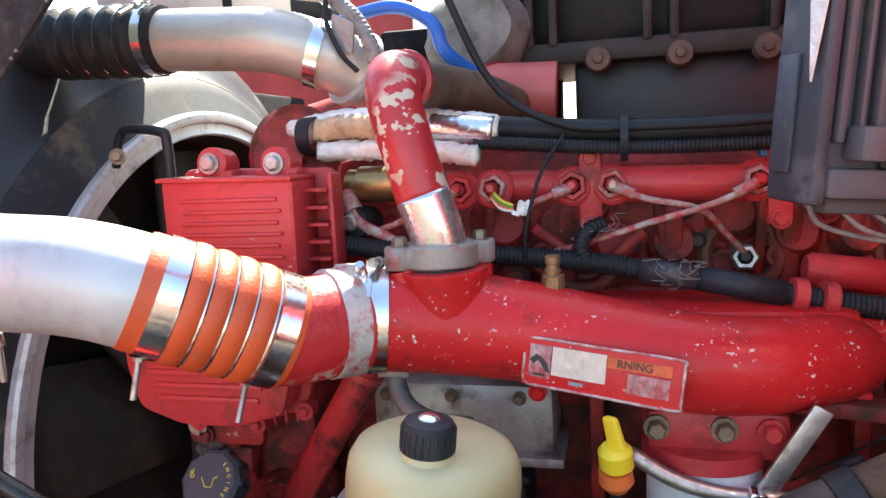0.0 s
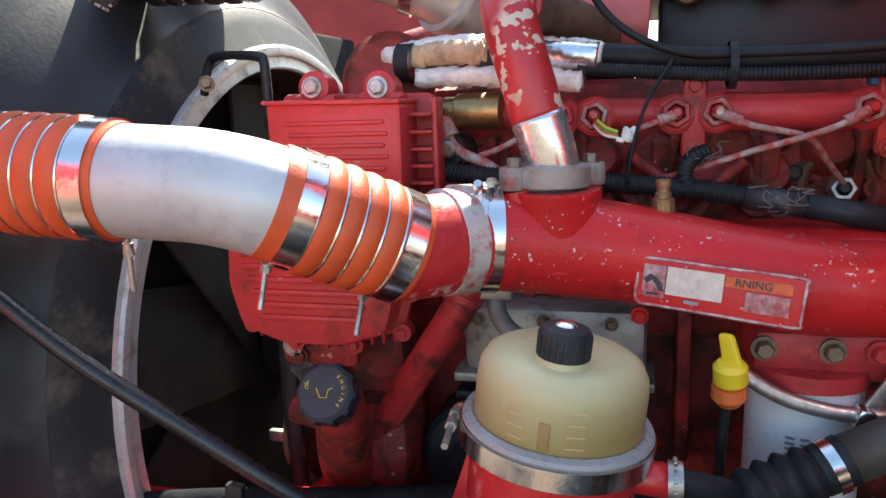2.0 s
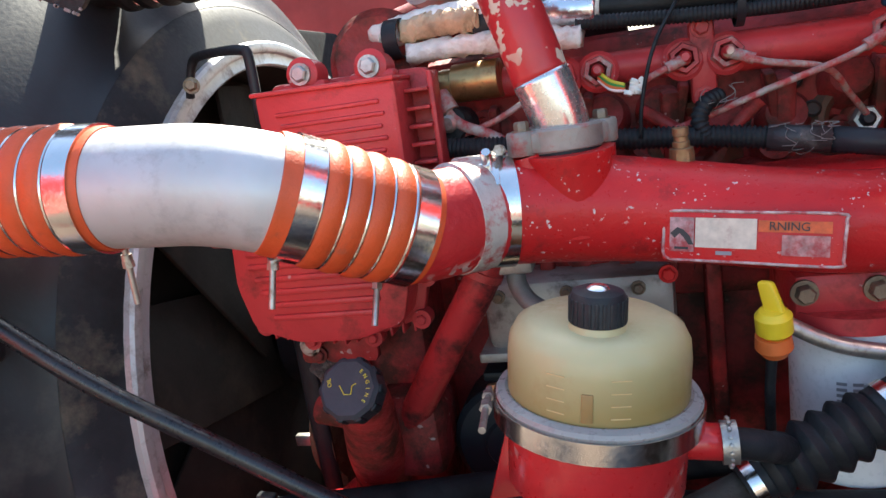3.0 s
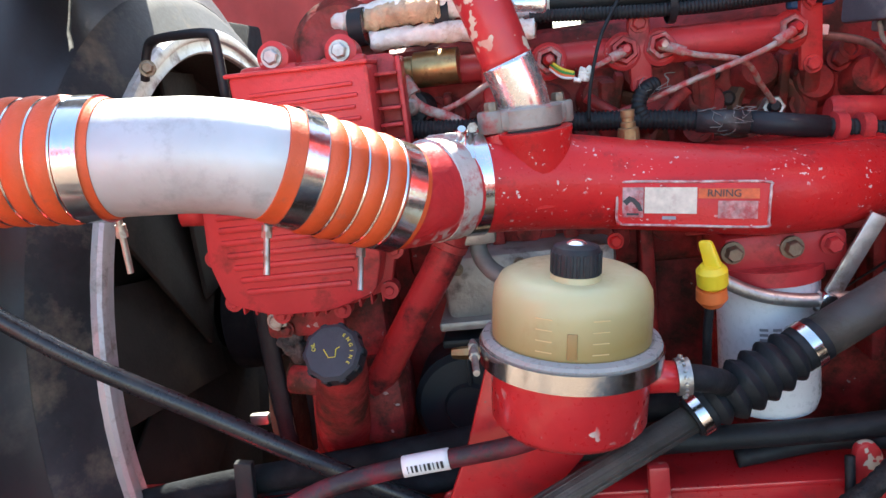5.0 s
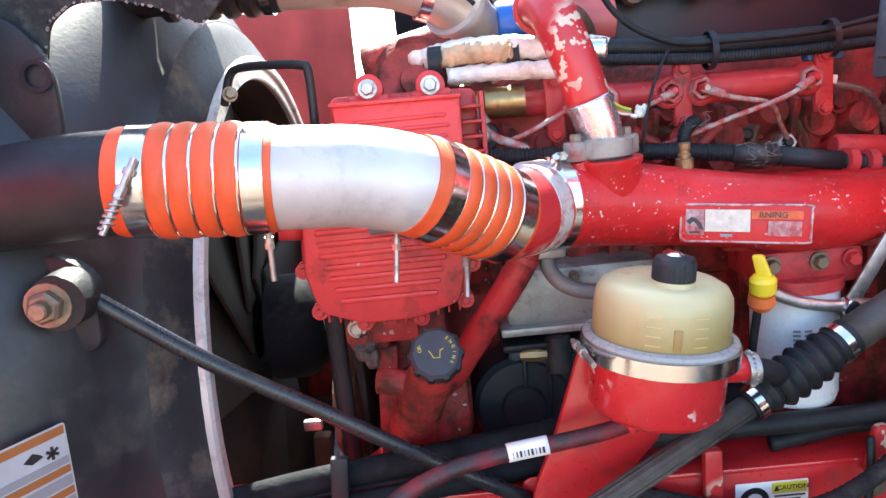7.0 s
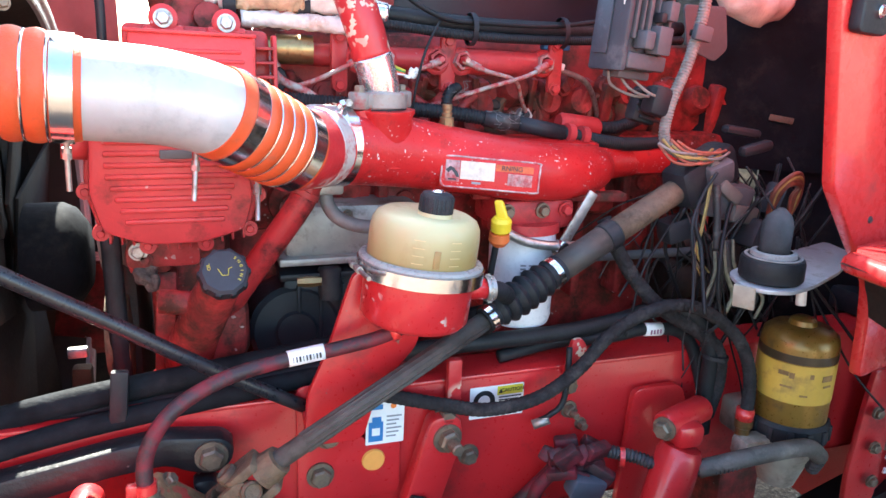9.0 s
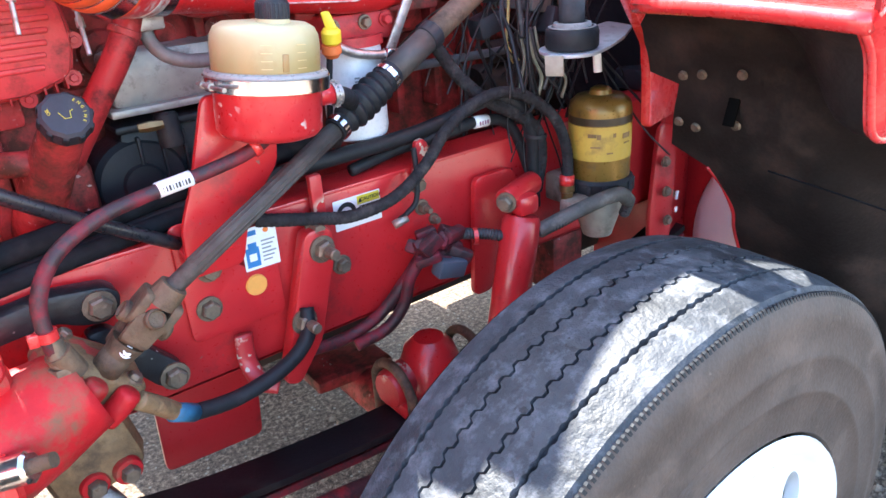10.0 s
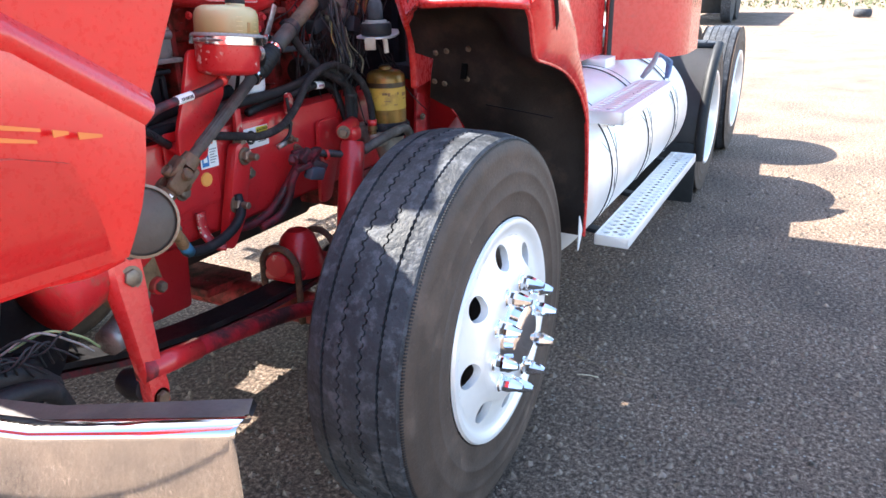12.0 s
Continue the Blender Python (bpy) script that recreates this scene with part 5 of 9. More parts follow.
for k in range(12):
    a = radians(30 * k + 8)
    part("bolt", bolt((0.657, 1.185 + 0.272 * math.cos(a), 1.06 + 0.272 * math.sin(a)), (-1, 0, 0), 0.010, 0.010), BOLT, bell)
part("starter", lathe([(0, 0), (0.036, 0.002), (0.042, 0.012), (0.042, 0.15), (0.034, 0.16), (0, 0.165)], place((0.50, 0.93, 1.10), (1, 0.02, -0.02)), 24), GRIMY, bell, "black starter cylinder")
part("starter_solenoid", lathe([(0, 0), (0.022, 0.0), (0.024, 0.008), (0.024, 0.10), (0, 0.102)], place((0.53, 0.915, 1.165), (1, 0.02, -0.02)), 18), GRIMY, bell)

# fuel rail with its injector rings
frail = thing("fuel_rail", (0.05, 0.93, 1.5), "red painted fuel rail with injector fittings", "fuel rail")
part("tube", merge(tube([(-0.22, 0.945, 1.507), (0.21, 0.925, 1.500)], 0.0175, 18), tube([(0.07, 0.927, 1.503), (0.20, 0.925, 1.50)], 0.021, 18)), RED_ENGINE, frail)
for x in (-0.10, -0.062, 0.025, 0.067, 0.212):
    p = (x, 0.908, 1.503)
    ring = part("injector_nut", lathe([(0.0095, 0.001), (0.0105, 0.008), (0.0150, 0.008), (0.0165, 0.004), (0.0165, -0.012), (0.0095, -0.012), (0.0095, 0.001)], place(p, (0, -1, 0.1), 12 + x * 900), 6), RED_ENGINE if x in (-0.10, 0.025) else OVERSPRAY_LINE, frail)
    part("socket", lathe([(0.022, -0.014), (0.022, -0.006), (0.018, -0.003), (0.010, -0.004)], place(p, (0, -1, 0.1)), 20), RED_ENGINE, ring)
    part("terminal", lathe([(0, 0.0), (0.0075, 0.0), (0.0065, 0.016), (0.004, 0.02), (0, 0.02)], place((x, 0.906, 1.503), (0, -1, 0.1)), 10), RED_WORN, ring)
for x in (0.044, 0.235, -0.13):
    part("strap", merge(box((x, 0.918, 1.497), (0.026, 0.012, 0.085), bevel=0.005), bolt((x, 0.911, 1.532), (0, -1, 0), 0.008, 0.006), bolt((x, 0.911, 1.462), (0, -1, 0), 0.008, 0.006)), RED_ENGINE, frail)
part("gold_sleeve", lathe([(0, 0), (0.018, 0), (0.018, 0.014), (0.0215, 0.016), (0.0215, 0.07), (0, 0.07)], place((-0.238, 0.93, 1.512), (1, -0.1, 0)), 20), BRASS, frail, "gold coloured solenoid sleeve")


def injector_line(pts, r=0.0035):
    ob = thing("injector_line", pts[0], "red overspray on a grey injector line", "fuel line", "injector lines")
    part("line", tube(pts, r, 8, 7), OVERSPRAY_LINE, ob)
    part("ferrule", merge(lathe([(0, -0.012), (r * 1.7, -0.012), (r * 1.7, 0.012), (0, 0.012)], place(Vector(pts[0]).lerp(Vector(pts[1]), 0.35), Vector(pts[1]) - Vector(pts[0])), 10)), OVERSPRAY_LINE, ob)


injector_line([(0.067, 0.893, 1.503), (0.10, 0.888, 1.489), (0.155, 0.90, 1.475), (0.185, 0.935, 1.445), (0.215, 0.97, 1.412)])
injector_line([(0.212, 0.893, 1.503), (0.17, 0.885, 1.483), (0.10, 0.89, 1.462), (0.04, 0.91, 1.44), (-0.01, 0.93, 1.425)])
injector_line([(0.025, 0.893, 1.503), (0.0, 0.885, 1.494), (-0.03, 0.885, 1.482)])
injector_line([(-0.10, 0.893, 1.503), (-0.13, 0.89, 1.488), (-0.18, 0.90, 1.465), (-0.24, 0.92, 1.45)])
injector_line([(-0.24, 0.915, 1.505), (-0.22, 0.905, 1.47), (-0.18, 0.895, 1.45), (-0.14, 0.89, 1.42)], 0.0065)
wires = thing("cut_wires", (-0.05, 0.9, 1.49), "short bundle of bare coloured wires", "wires")
for k, mt in enumerate((INK_YELLOW, BLUE_HOSE, ORANGE, PAPER)):
    part("wire", tube([(-0.062, 0.895, 1.503 - k * 0.003), (-0.05, 0.884, 1.492 - k * 0.003), (-0.036, 0.88, 1.486 - k * 0.002)], 0.0019, 6), surf("green_wire", (0.05, 0.35, 0.08), 0.4) if k == 1 else mt, wires)
part("tape", merge(*[box((-0.03 + rng.uniform(-0.012, 0.012), 0.878, 1.481 + rng.uniform(-0.008, 0.008)), (0.009, 0.005, 0.006), (rng.uniform(0, 90), rng.uniform(0, 90), 0), 0.0015) for _ in range(9)]), FOIL, wires, "frayed white tape")
sensor = thing("injector_sensor", (0.22, 1.018, 1.404), "threaded steel sensor with hexagon collar", "sensor")
part("collar", lathe([(0.009, 0.006), (0.013, 0.006), (0.016, 0.0), (0.016, -0.012), (0.013, -0.014), (0.013, -0.04), (0, -0.04)], place((0.211, 0.972, 1.412), (-0.1, -1, 0.2)), 6), STEEL, sensor)
part("core", lathe([(0, 0.0), (0.009, 0.0), (0.008, 0.010), (0.005, 0.014), (0, 0.014)], place((0.211, 0.972, 1.412), (-0.1, -1, 0.2)), 12), BLACK_PLASTIC, sensor)

# valve cover and the dark box above
vcover = thing("valve_cover", (0.15, 1.3, 1.62), "black ribbed plastic engine cover with bolts", "engine cover")
COVER_RIB = surf("dusty_cover_rib", (0.016, 0.015, 0.014), 0.6, var=0.4, scale=14, bump=0.3, dirt=((0.10, 0.082, 0.065), 0.3, 14))
# unseen upper height is invented, raised to keep sun off manifold and tyre
part("cover", box((0.24, 1.36, 1.955), (0.80, 0.34, 0.55), bevel=0.03), surf("black_moulded_cover", (0.008, 0.008, 0.009), 0.5, var=0.4, scale=10, bump=0.25, spec=0.25, dirt=((0.035, 0.030, 0.025), 0.2, 9)), vcover)
part("cover_base", box((0.16, 1.345, 1.668), (0.62, 0.34, 0.022), bevel=0.004), BLACK_PLASTIC, vcover)
for x in (-0.045, -0.012, 0.115, 0.150, 0.275, 0.310):
    part("cover_rib", box((x, 1.182, 1.79), (0.014, 0.050, 0.22), bevel=0.005), COVER_RIB, vcover)
part("cover_flange", box((0.22, 1.18, 1.672), (0.70, 0.04, 0.030), bevel=0.006), surf("grimy_brown_flange", (0.030, 0.026, 0.022), 0.6, var=0.4, scale=14, bump=0.3, spec=0.3, dirt=((0.070, 0.057, 0.045), 0.24, 12)), vcover, "dusty brown flange")
for x in (0.049, 0.157, 0.266, 0.42):
    part("cover_bolt", merge(lathe([(0, 0), (0.019, 0), (0.016, 0.014), (0, 0.015)], place((x, 1.165, 1.660), (0, -1, 0)), 14), bolt((x, 1.152, 1.660), (0, -1, 0), 0.0075, 0.007)), DUSTY_BROWN, vcover)
part("rear_cover", box((0.250, 1.25, 1.60), (0.47, 0.10, 0.15), bevel=0.01), surf("navy_shade_plastic", (0.012, 0.014, 0.022), 0.5, var=0.2), vcover)

plug = thing("grommet_sensor", (-0.235, 0.94, 1.47), "steel stud in a black rubber grommet", "sensor")
part("grommet", lathe([(0.009, 0.012), (0.019, 0.010), (0.021, 0.0), (0.021, -0.03), (0, -0.03)], place((-0.228, 0.915, 1.468), (-0.15, -1, 0.1)), 20), RUBBER, plug)
part("stud", lathe([(0, 0.020), (0.007, 0.020), (0.010, 0.017), (0.010, -0.01), (0, -0.01)], place((-0.228, 0.915, 1.468), (-0.15, -1, 0.1)), 16), STEEL, plug)
ret = thing("return_pipe", (0.3, 0.93, 1.45), "bent grey steel return pipe with white tag", "pipe")
part("pipe", tube([(0.229, 0.93, 1.494), (0.27, 0.943, 1.489), (0.316, 0.956, 1.475), (0.352, 0.98, 1.445), (0.38, 1.004, 1.40)], 0.0048, 10), STEEL, ret)
part("tag", box((0.240, 0.924, 1.500), (0.035, 0.006, 0.012), (0, 10, 0), 0.002), PAPER, ret)
cylr = thing("actuator_cylinder", (0.38, 0.92, 1.37), "red cylinder with black corrugated hose", "actuator")
part("body", lathe([(0, 0), (0.015, 0.0), (0.019, 0.006), (0.019, 0.076), (0.014, 0.083), (0, 0.083)], place((0.267, 0.95, 1.402), (1, 0.0, -0.12)), 22), RED_ENGINE, cylr)
part("hose", tube([(0.345, 0.95, 1.393), (0.38, 0.95, 1.393), (0.405, 0.955, 1.397), (0.46, 0.975, 1.41)], 0.011, 12, ripple=0.0011, pitch=0.0055), RUBBER, cylr)
# looms above the fuel rail
loom = thing("upper_wire_loom", (0.1, 0.91, 1.55), "black corrugated wire looms tied together", "wire loom")
part("conduit", tube([(-0.08, 0.93, 1.572), (0.06, 0.915, 1.560), (0.2, 0.915, 1.557), (0.36, 0.93, 1.56), (0.5, 0.95, 1.57)], 0.0130, 12, 6), RUBBER, loom)
part("conduit", tube([(-0.08, 0.905, 1.555), (0.06, 0.90, 1.543), (0.2, 0.905, 1.540), (0.36, 0.92, 1.545), (0.5, 0.94, 1.55)], 0.0075, 10, 6, ripple=0.0006, pitch=0.0042), RUBBER, loom)
part("conduit", tube([(0.0, 0.94, 1.555), (0.15, 0.94, 1.545), (0.4, 0.95, 1.55)], 0.012, 10), RUBBER, loom)
for x in (0.08, 0.24):
    part("cable_tie", lathe([(0.024, -0.004), (0.0255, -0.004), (0.0255, 0.004), (0.024, 0.004)], place((x, 0.912, 1.552), (1, 0, 0)), 20), BLACK_PLASTIC, loom)
part("blue_connector", box((0.24, 0.93, 1.535), (0.05, 0.02, 0.02), bevel=0.004), INK_BLUE, loom)
foil = thing("foil_wrapped_hose", (-0.17, 0.93, 1.57), "torn foil and tan insulation sleeve on a hose", "heat sleeve")
rng = random.Random(11)
for nm, pts, r, mt in (("foil_sleeve", [(-0.30, 0.945, 1.578), (-0.24, 0.935, 1.585), (-0.17, 0.925, 1.582), (-0.10, 0.92, 1.575), (-0.055, 0.915, 1.567)], 0.016, FOIL),
                       ("insulation", [(-0.275, 0.932, 1.577), (-0.24, 0.923, 1.580), (-0.205, 0.915, 1.579), (-0.185, 0.918, 1.577)], 0.0135, surf("tan_insulation", (0.58, 0.40, 0.25), 0.8, var=0.35, scale=40, bump=0.8)),
                       ("silver_sleeve", [(-0.13, 0.918, 1.575), (-0.10, 0.914, 1.571), (-0.058, 0.910, 1.566)], 0.0165, ALU_BRIGHT),
                       ("foil_sleeve", [(-0.27, 0.925, 1.553), (-0.2, 0.915, 1.552), (-0.13, 0.905, 1.548), (-0.075, 0.90, 1.540)], 0.012, FOIL)):
    bm = tube(pts, r, 12, 10)
    for v in bm.verts:
        v.co += Vector((rng.uniform(-1, 1), rng.uniform(-1, 1), rng.uniform(-1, 1))) * (0.0005 if nm == "silver_sleeve" else 0.0022)
    part(nm, bm, mt, foil)
for x in (-0.285, -0.180):
    part("cable_tie", lathe([(0.0205, -0.009), (0.0225, -0.009), (0.0225, 0.009), (0.0205, 0.009)], place((x, 0.93, 1.572), (1, -0.1, 0)), 20), BLACK_PLASTIC, foil)
part("frayed_end", tube([(-0.30, 0.945, 1.578), (-0.315, 0.95, 1.585), (-0.325, 0.955, 1.595)], [0.016, 0.012, 0.002], 8), FOIL, foil)
cable = thing("slack_cable", (0.0, 0.92, 1.6), "thin black cable hanging in a loop", "cable")
part("cable", tube([(-0.12, 0.88, 1.78), (-0.095, 0.88, 1.70), (-0.05, 0.885, 1.61), (0.02, 0.89, 1.568), (0.1, 0.90, 1.562), (0.22, 0.905, 1.562), (0.32, 0.92, 1.575)], 0.0042, 8), RUBBER, cable)
part("thin_cable", tube([(0.02, 0.89, 1.56), (-0.005, 0.875, 1.52), (-0.02, 0.87, 1.47), (-0.025, 0.875, 1.43)], 0.002, 6), RUBBER, cable)

# loom behind the manifold
loom2 = thing("lower_wire_loom", (0.1, 0.88, 1.41), "black corrugated loom with frayed glass tape", "wire loom")
part("conduit", tube([(-0.30, 0.90, 1.455), (-0.2, 0.89, 1.44), (-0.06, 0.885, 1.432), (0.05, 0.886, 1.422), (0.12, 0.872, 1.412), (0.22, 0.865, 1.395), (0.34, 0.87, 1.375), (0.45, 0.9, 1.37)], 0.0110, 12, 6, ripple=0.0008, pitch=0.0048), RUBBER, loom2)
part("branch", tube([(0.040, 0.884, 1.424), (0.034, 0.886, 1.440), (0.042, 0.892, 1.456), (0.058, 0.902, 1.462)], 0.0085, 12, 6, ripple=0.0007, pitch=0.0048), RUBBER, loom2)
part("tape_wrap", tube([(0.095, 0.876, 1.416), (0.15, 0.866, 1.409)], 0.0130, 14), WIRE, loom2, "grey frayed tape")
rng = random.Random(23)
GLASS_THREAD = surf("pale_glass_thread", (0.22, 0.215, 0.21), 0.6, var=0.2, bump=0.0)
for cx, cy, cz, n_thread in ((0.118, 0.872, 1.414, 16), (0.138, 0.869, 1.411, 16), (0.056, 0.898, 1.462, 7)):
    for k in range(n_thread):
        a = rng.uniform(0, 6.283)
        c = Vector((cx + rng.uniform(-0.016, 0.016), cy, cz))
        o = Vector((0, math.cos(a), math.sin(a))) * 0.0135
        q = Vector((0, math.cos(a + 1.2), math.sin(a + 1.2))) * 0.0145
        part("glass_thread", tube([c + o, c + (o + q) * 0.58 + Vector((rng.uniform(-0.006, 0.006), 0, 0)), c + q + Vector((rng.uniform(-0.012, 0.012), 0, 0)), c + q * rng.uniform(0.9, 1.15) + Vector((rng.uniform(-0.014, 0.014), -0.002, rng.uniform(0, 0.003)))], 0.0004, 4, 4), GLASS_THREAD, loom2)
part("sleeve", tube([(0.15, 0.868, 1.409), (0.23, 0.862, 1.394)], 0.0128, 14), BLACK_PLASTIC, loom2)
part("red_collar", merge(tube([(0.235, 0.862, 1.393), (0.247, 0.863, 1.391)], 0.0175, 14), tube([(0.262, 0.863, 1.389), (0.274, 0.864, 1.387)], 0.0175, 14)), RED_ENGINE, loom2)

# ---- intake manifold ----
HALF_BARE = surf("half_stripped_metal", (0.50, 0.49, 0.47), 0.45, metal=0.3, var=0.2, scale=20, bump=0.3, dirt=((0.42, 0.015, 0.02), 0.34, 45))
manifold = thing("intake_manifold", (0.05, 0.8, 1.3), "chipped red cast intake manifold with warning plate", "intake manifold")
axis_pts = [(-0.165, 0.780, 1.388), (-0.09, 0.798, 1.379), (0.0, 0.812, 1.364), (0.08, 0.800, 1.352), (0.14, 0.793, 1.344), (0.20, 0.804, 1.340), (0.265, 0.836, 1.338), (0.290, 0.850, 1.337), (0.308, 0.866, 1.336)]
body = tube(axis_pts, [0.0535, 0.0525, 0.049, 0.0465, 0.046, 0.045, 0.041, 0.034, 0.018], 40, 8)
part("body", body, RED_MANIFOLD, manifold)
part("plenum", merge(box((0.10, 0.89, 1.35), (0.40, 0.10, 0.07), bevel=0.02), box((0.22, 0.87, 1.298), (0.16, 0.09, 0.022), bevel=0.005), box((0.40, 0.92, 1.34), (0.16, 0.09, 0.05), bevel=0.018)), RED_MANIFOLD, manifold)
part("pipe_boss", lathe([(0.040, -0.060), (0.040, 0.008), (0.043, 0.013), (0.043, 0.017), (0, 0.017)], place((-0.093, 0.7855, 1.420), (0, -0.04, 1)), 36), RED_MANIFOLD, manifold)
part("boss_web", merge(tube([(-0.129, 0.771, 1.437), (-0.125, 0.772, 1.416), (-0.111, 0.777, 1.388)], [0.014, 0.016, 0.010], 14), tube([(-0.063, 0.812, 1.437), (-0.066, 0.810, 1.41), (-0.075, 0.805, 1.38)], [0.014, 0.016, 0.010], 14)), RED_MANIFOLD, manifold)
part("rear_snout", tube([(0.29, 0.862, 1.342), (0.345, 0.885, 1.340), (0.40, 0.905, 1.336)], [0.030, 0.028, 0.024], 20), RED_MANIFOLD, manifold)
part("flange_rail", box((0.20, 0.838, 1.296), (0.26, 0.03, 0.016), (0, 1, -10), 0.004), RED_DIRTY, manifold)
part("collar", lathe([(0.050, -0.022), (0.0540, -0.020), (0.0545, 0.006), (0.050, 0.008)], place((-0.179, 0.770, 1.3890), (0.85, 0.45, -0.06)), 40), HALF_BARE, manifold, "worn bare metal collar")
for x in (-0.01, 0.14, 0.185, 0.25):
    part("flange_bolt", bolt((x, 0.826, 1.298), (0, -1, 0), 0.007, 0.006), RED_MANIFOLD, manifold)
band_clamp(manifold, (-0.163, 0.7805, 1.388), (0.9, 0.32, -0.08), 0.0545, 0.021, (0, -0.35, 1), drop=(0.1, -1, 0.1), reach=0.020)

part("clamp_plate", merge(box((-0.161, 0.740, 1.4275), (0.020, 0.026, 0.003), (46, 0, 8), 0.001), lathe([(0, -0.006), (0.0055, -0.006), (0.0055, 0.007), (0.004, 0.010), (0, 0.010)], place((-0.162, 0.745, 1.442), (0.15, -0.75, 0.65)), 14)), STAINLESS, manifold, "bright clamp bracket with bolt")

# warning plate on the manifold
pm = wall_frame((0.055, 0.7480, 1.3490), (1, -0.26, -0.068), (0, 0.19, 1)) @ Matrix.Scale(1.08, 4)
wp = part("warning_plate", plate([(-0.066, -0.022), (0.066, -0.022), (0.068, 0.020), (-0.066, 0.020)], 0.0035, pm, 0.001, 0.004), RED_MANIFOLD, manifold, "worn warning plate with raised rim")
rim = []
for (x0, y0), (x1, y1) in (((-0.060, -0.021), (0.061, -0.021)), ((0.066, -0.016), (0.067, 0.014)), ((0.062, 0.019), (-0.060, 0.019)), ((-0.065, 0.014), (-0.065, -0.016))):
    rim += [(x0 + (x1 - x0) * q, y0 + (y1 - y0) * q) for q in (0.0, 0.5, 1.0)]
part("plate_rim", tube([pm @ Vector((x, y, 0.0035)) for x, y in rim + rim[:1]], 0.0014, 6, 4), surf("worn_rim", (0.50, 0.40, 0.38), 0.4, var=0.4, scale=90, bump=0.3, dirt=((0.40, 0.02, 0.03), 0.42, 60)), wp)
def panel_bm(x0, x1, y0, y1, z=0.0042):
    return plate([(x0, y0), (x1, y0), (x1, y1), (x0, y1)], 0.0006, pm @ Matrix.Translation((0, 0, z)))
part("blank_panel", panel_bm(-0.040, 0.006, -0.010, 0.014), surf("bleached_label", (0.62, 0.55, 0.45), 0.5, var=0.15, scale=120, bump=0.1, dirt=((0.45, 0.3, 0.25), 0.1, 90)), wp)
part("orange_bar", panel_bm(0.007, 0.058, 0.004, 0.013), surf("faded_orange_label", (0.55, 0.09, 0.02), 0.5, var=0.3, scale=120, bump=0.1), wp)
part("symbol_panel", panel_bm(-0.060, -0.041, -0.014, 0.014), surf("worn_symbol_label", (0.40, 0.24, 0.24), 0.5, var=0.4, scale=150, bump=0.1, dirt=((0.36, 0.02, 0.025), 0.45, 60)), wp)
part("text_panel", panel_bm(0.024, 0.057, -0.014, 0.002), surf("faded_pink_label", (0.42, 0.20, 0.19), 0.5, var=0.4, scale=150, bump=0.1, dirt=((0.36, 0.02, 0.025), 0.4, 70)), wp)
part("word", lettering("RNING", 0.0092, pm @ Matrix.Translation((0.029, 0.0085, 0.0052))), INK, wp)
part("symbol", merge(plate([(-0.0095, 0.001), (-0.004, 0.006), (0.001, 0.004), (0.006, -0.001), (0.009, -0.008), (0.005, -0.008), (0.001, -0.002), (-0.002, 0.001), (-0.006, -0.003)], 0.0004, pm @ Matrix.Translation((-0.050, 0.000, 0.005))), plate([(-0.008, -0.012), (0.003, -0.012), (0.003, -0.010), (-0.008, -0.010)], 0.0004, pm @ Matrix.Translation((-0.048, 0.000, 0.005)))), INK, wp)
part("plate_slot", panel_bm(-0.024, -0.012, -0.0155, -0.0125), INK_GREY, wp)

BRONZE = surf("dull_bronze", (0.30, 0.19, 0.10), 0.45, metal=0.6, var=0.3, scale=40, bump=0.2, dirt=((0.16, 0.10, 0.07), 0.25, 40))
fit = thing("brass_fitting", (0.013, 0.815, 1.42), "brass temperature fitting with hexagon base", "fitting")
part("stem", lathe([(0, 0.0), (0.011, 0.0), (0.011, 0.014), (0.008, 0.015), (0.008, 0.020), (0.0066, 0.021), (0.0066, 0.025), (0.0075, 0.026), (0.0075, 0.033), (0, 0.033)], place((0.010, 0.815, 1.409), (0, -0.05, 1)), 12), BRONZE, fit)
part("hexagon", lathe([(0, 0), (0.0115, 0), (0.0115, 0.011), (0, 0.011)], place((0.010, 0.815, 1.408), (0, -0.05, 1)), 6), BRONZE, fit)

# ---- charge air pipe with its hoses ----
def hump_hose(p0, p1, r, clamp_spins, name="silicone_hose"):
    """A wire-ringed silicone hose between two pipe ends."""
    p0, p1 = Vector(p0), Vector(p1)
    L = (p1 - p0).length
    m = place(p0, p1 - p0)
    root = thing(name, p0.lerp(p1, 0.5), "orange silicone hump hose with steel rings and clamps", "hose", "charge air hoses")
    prof, n = [(r - 0.004, 0.0), (r + 0.001, 0.0), (r + 0.002, 0.004)], 4
    a, b = L * 0.24, L * 0.80
    prof += [(r + 0.0022, a)]
    w = (b - a) / n
    for k in range(n):
        for j in range(1, 9):
            q = j / 8
            prof.append((r + 0.002 + 0.0034 * math.sin(math.pi * q) ** 0.6, a + w * (k + q)))
    prof += [(r + 0.002, L - 0.004), (r + 0.001, L), (r - 0.004, L)]
    part("sleeve", lathe(prof, m, 48), SILICONE, root)
    for k in range(n + 1):
        c = m @ Vector((0, 0, a + w * k))
        part("wire_ring", lathe([(r + 0.001, -0.0016), (r + 0.0036, -0.0012), (r + 0.0042, 0), (r + 0.0036, 0.0012), (r + 0.001, 0.0016)], place(c, p1 - p0), 48), STAINLESS, root)
    for q, (sp, drop) in zip((L * 0.17, L * 0.885), clamp_spins):
        band_clamp(root, m @ Vector((0, 0, q)), p1 - p0, r + 0.0024, L * 0.135, sp, spring=sp[1] < 0, drop=drop)
    return root


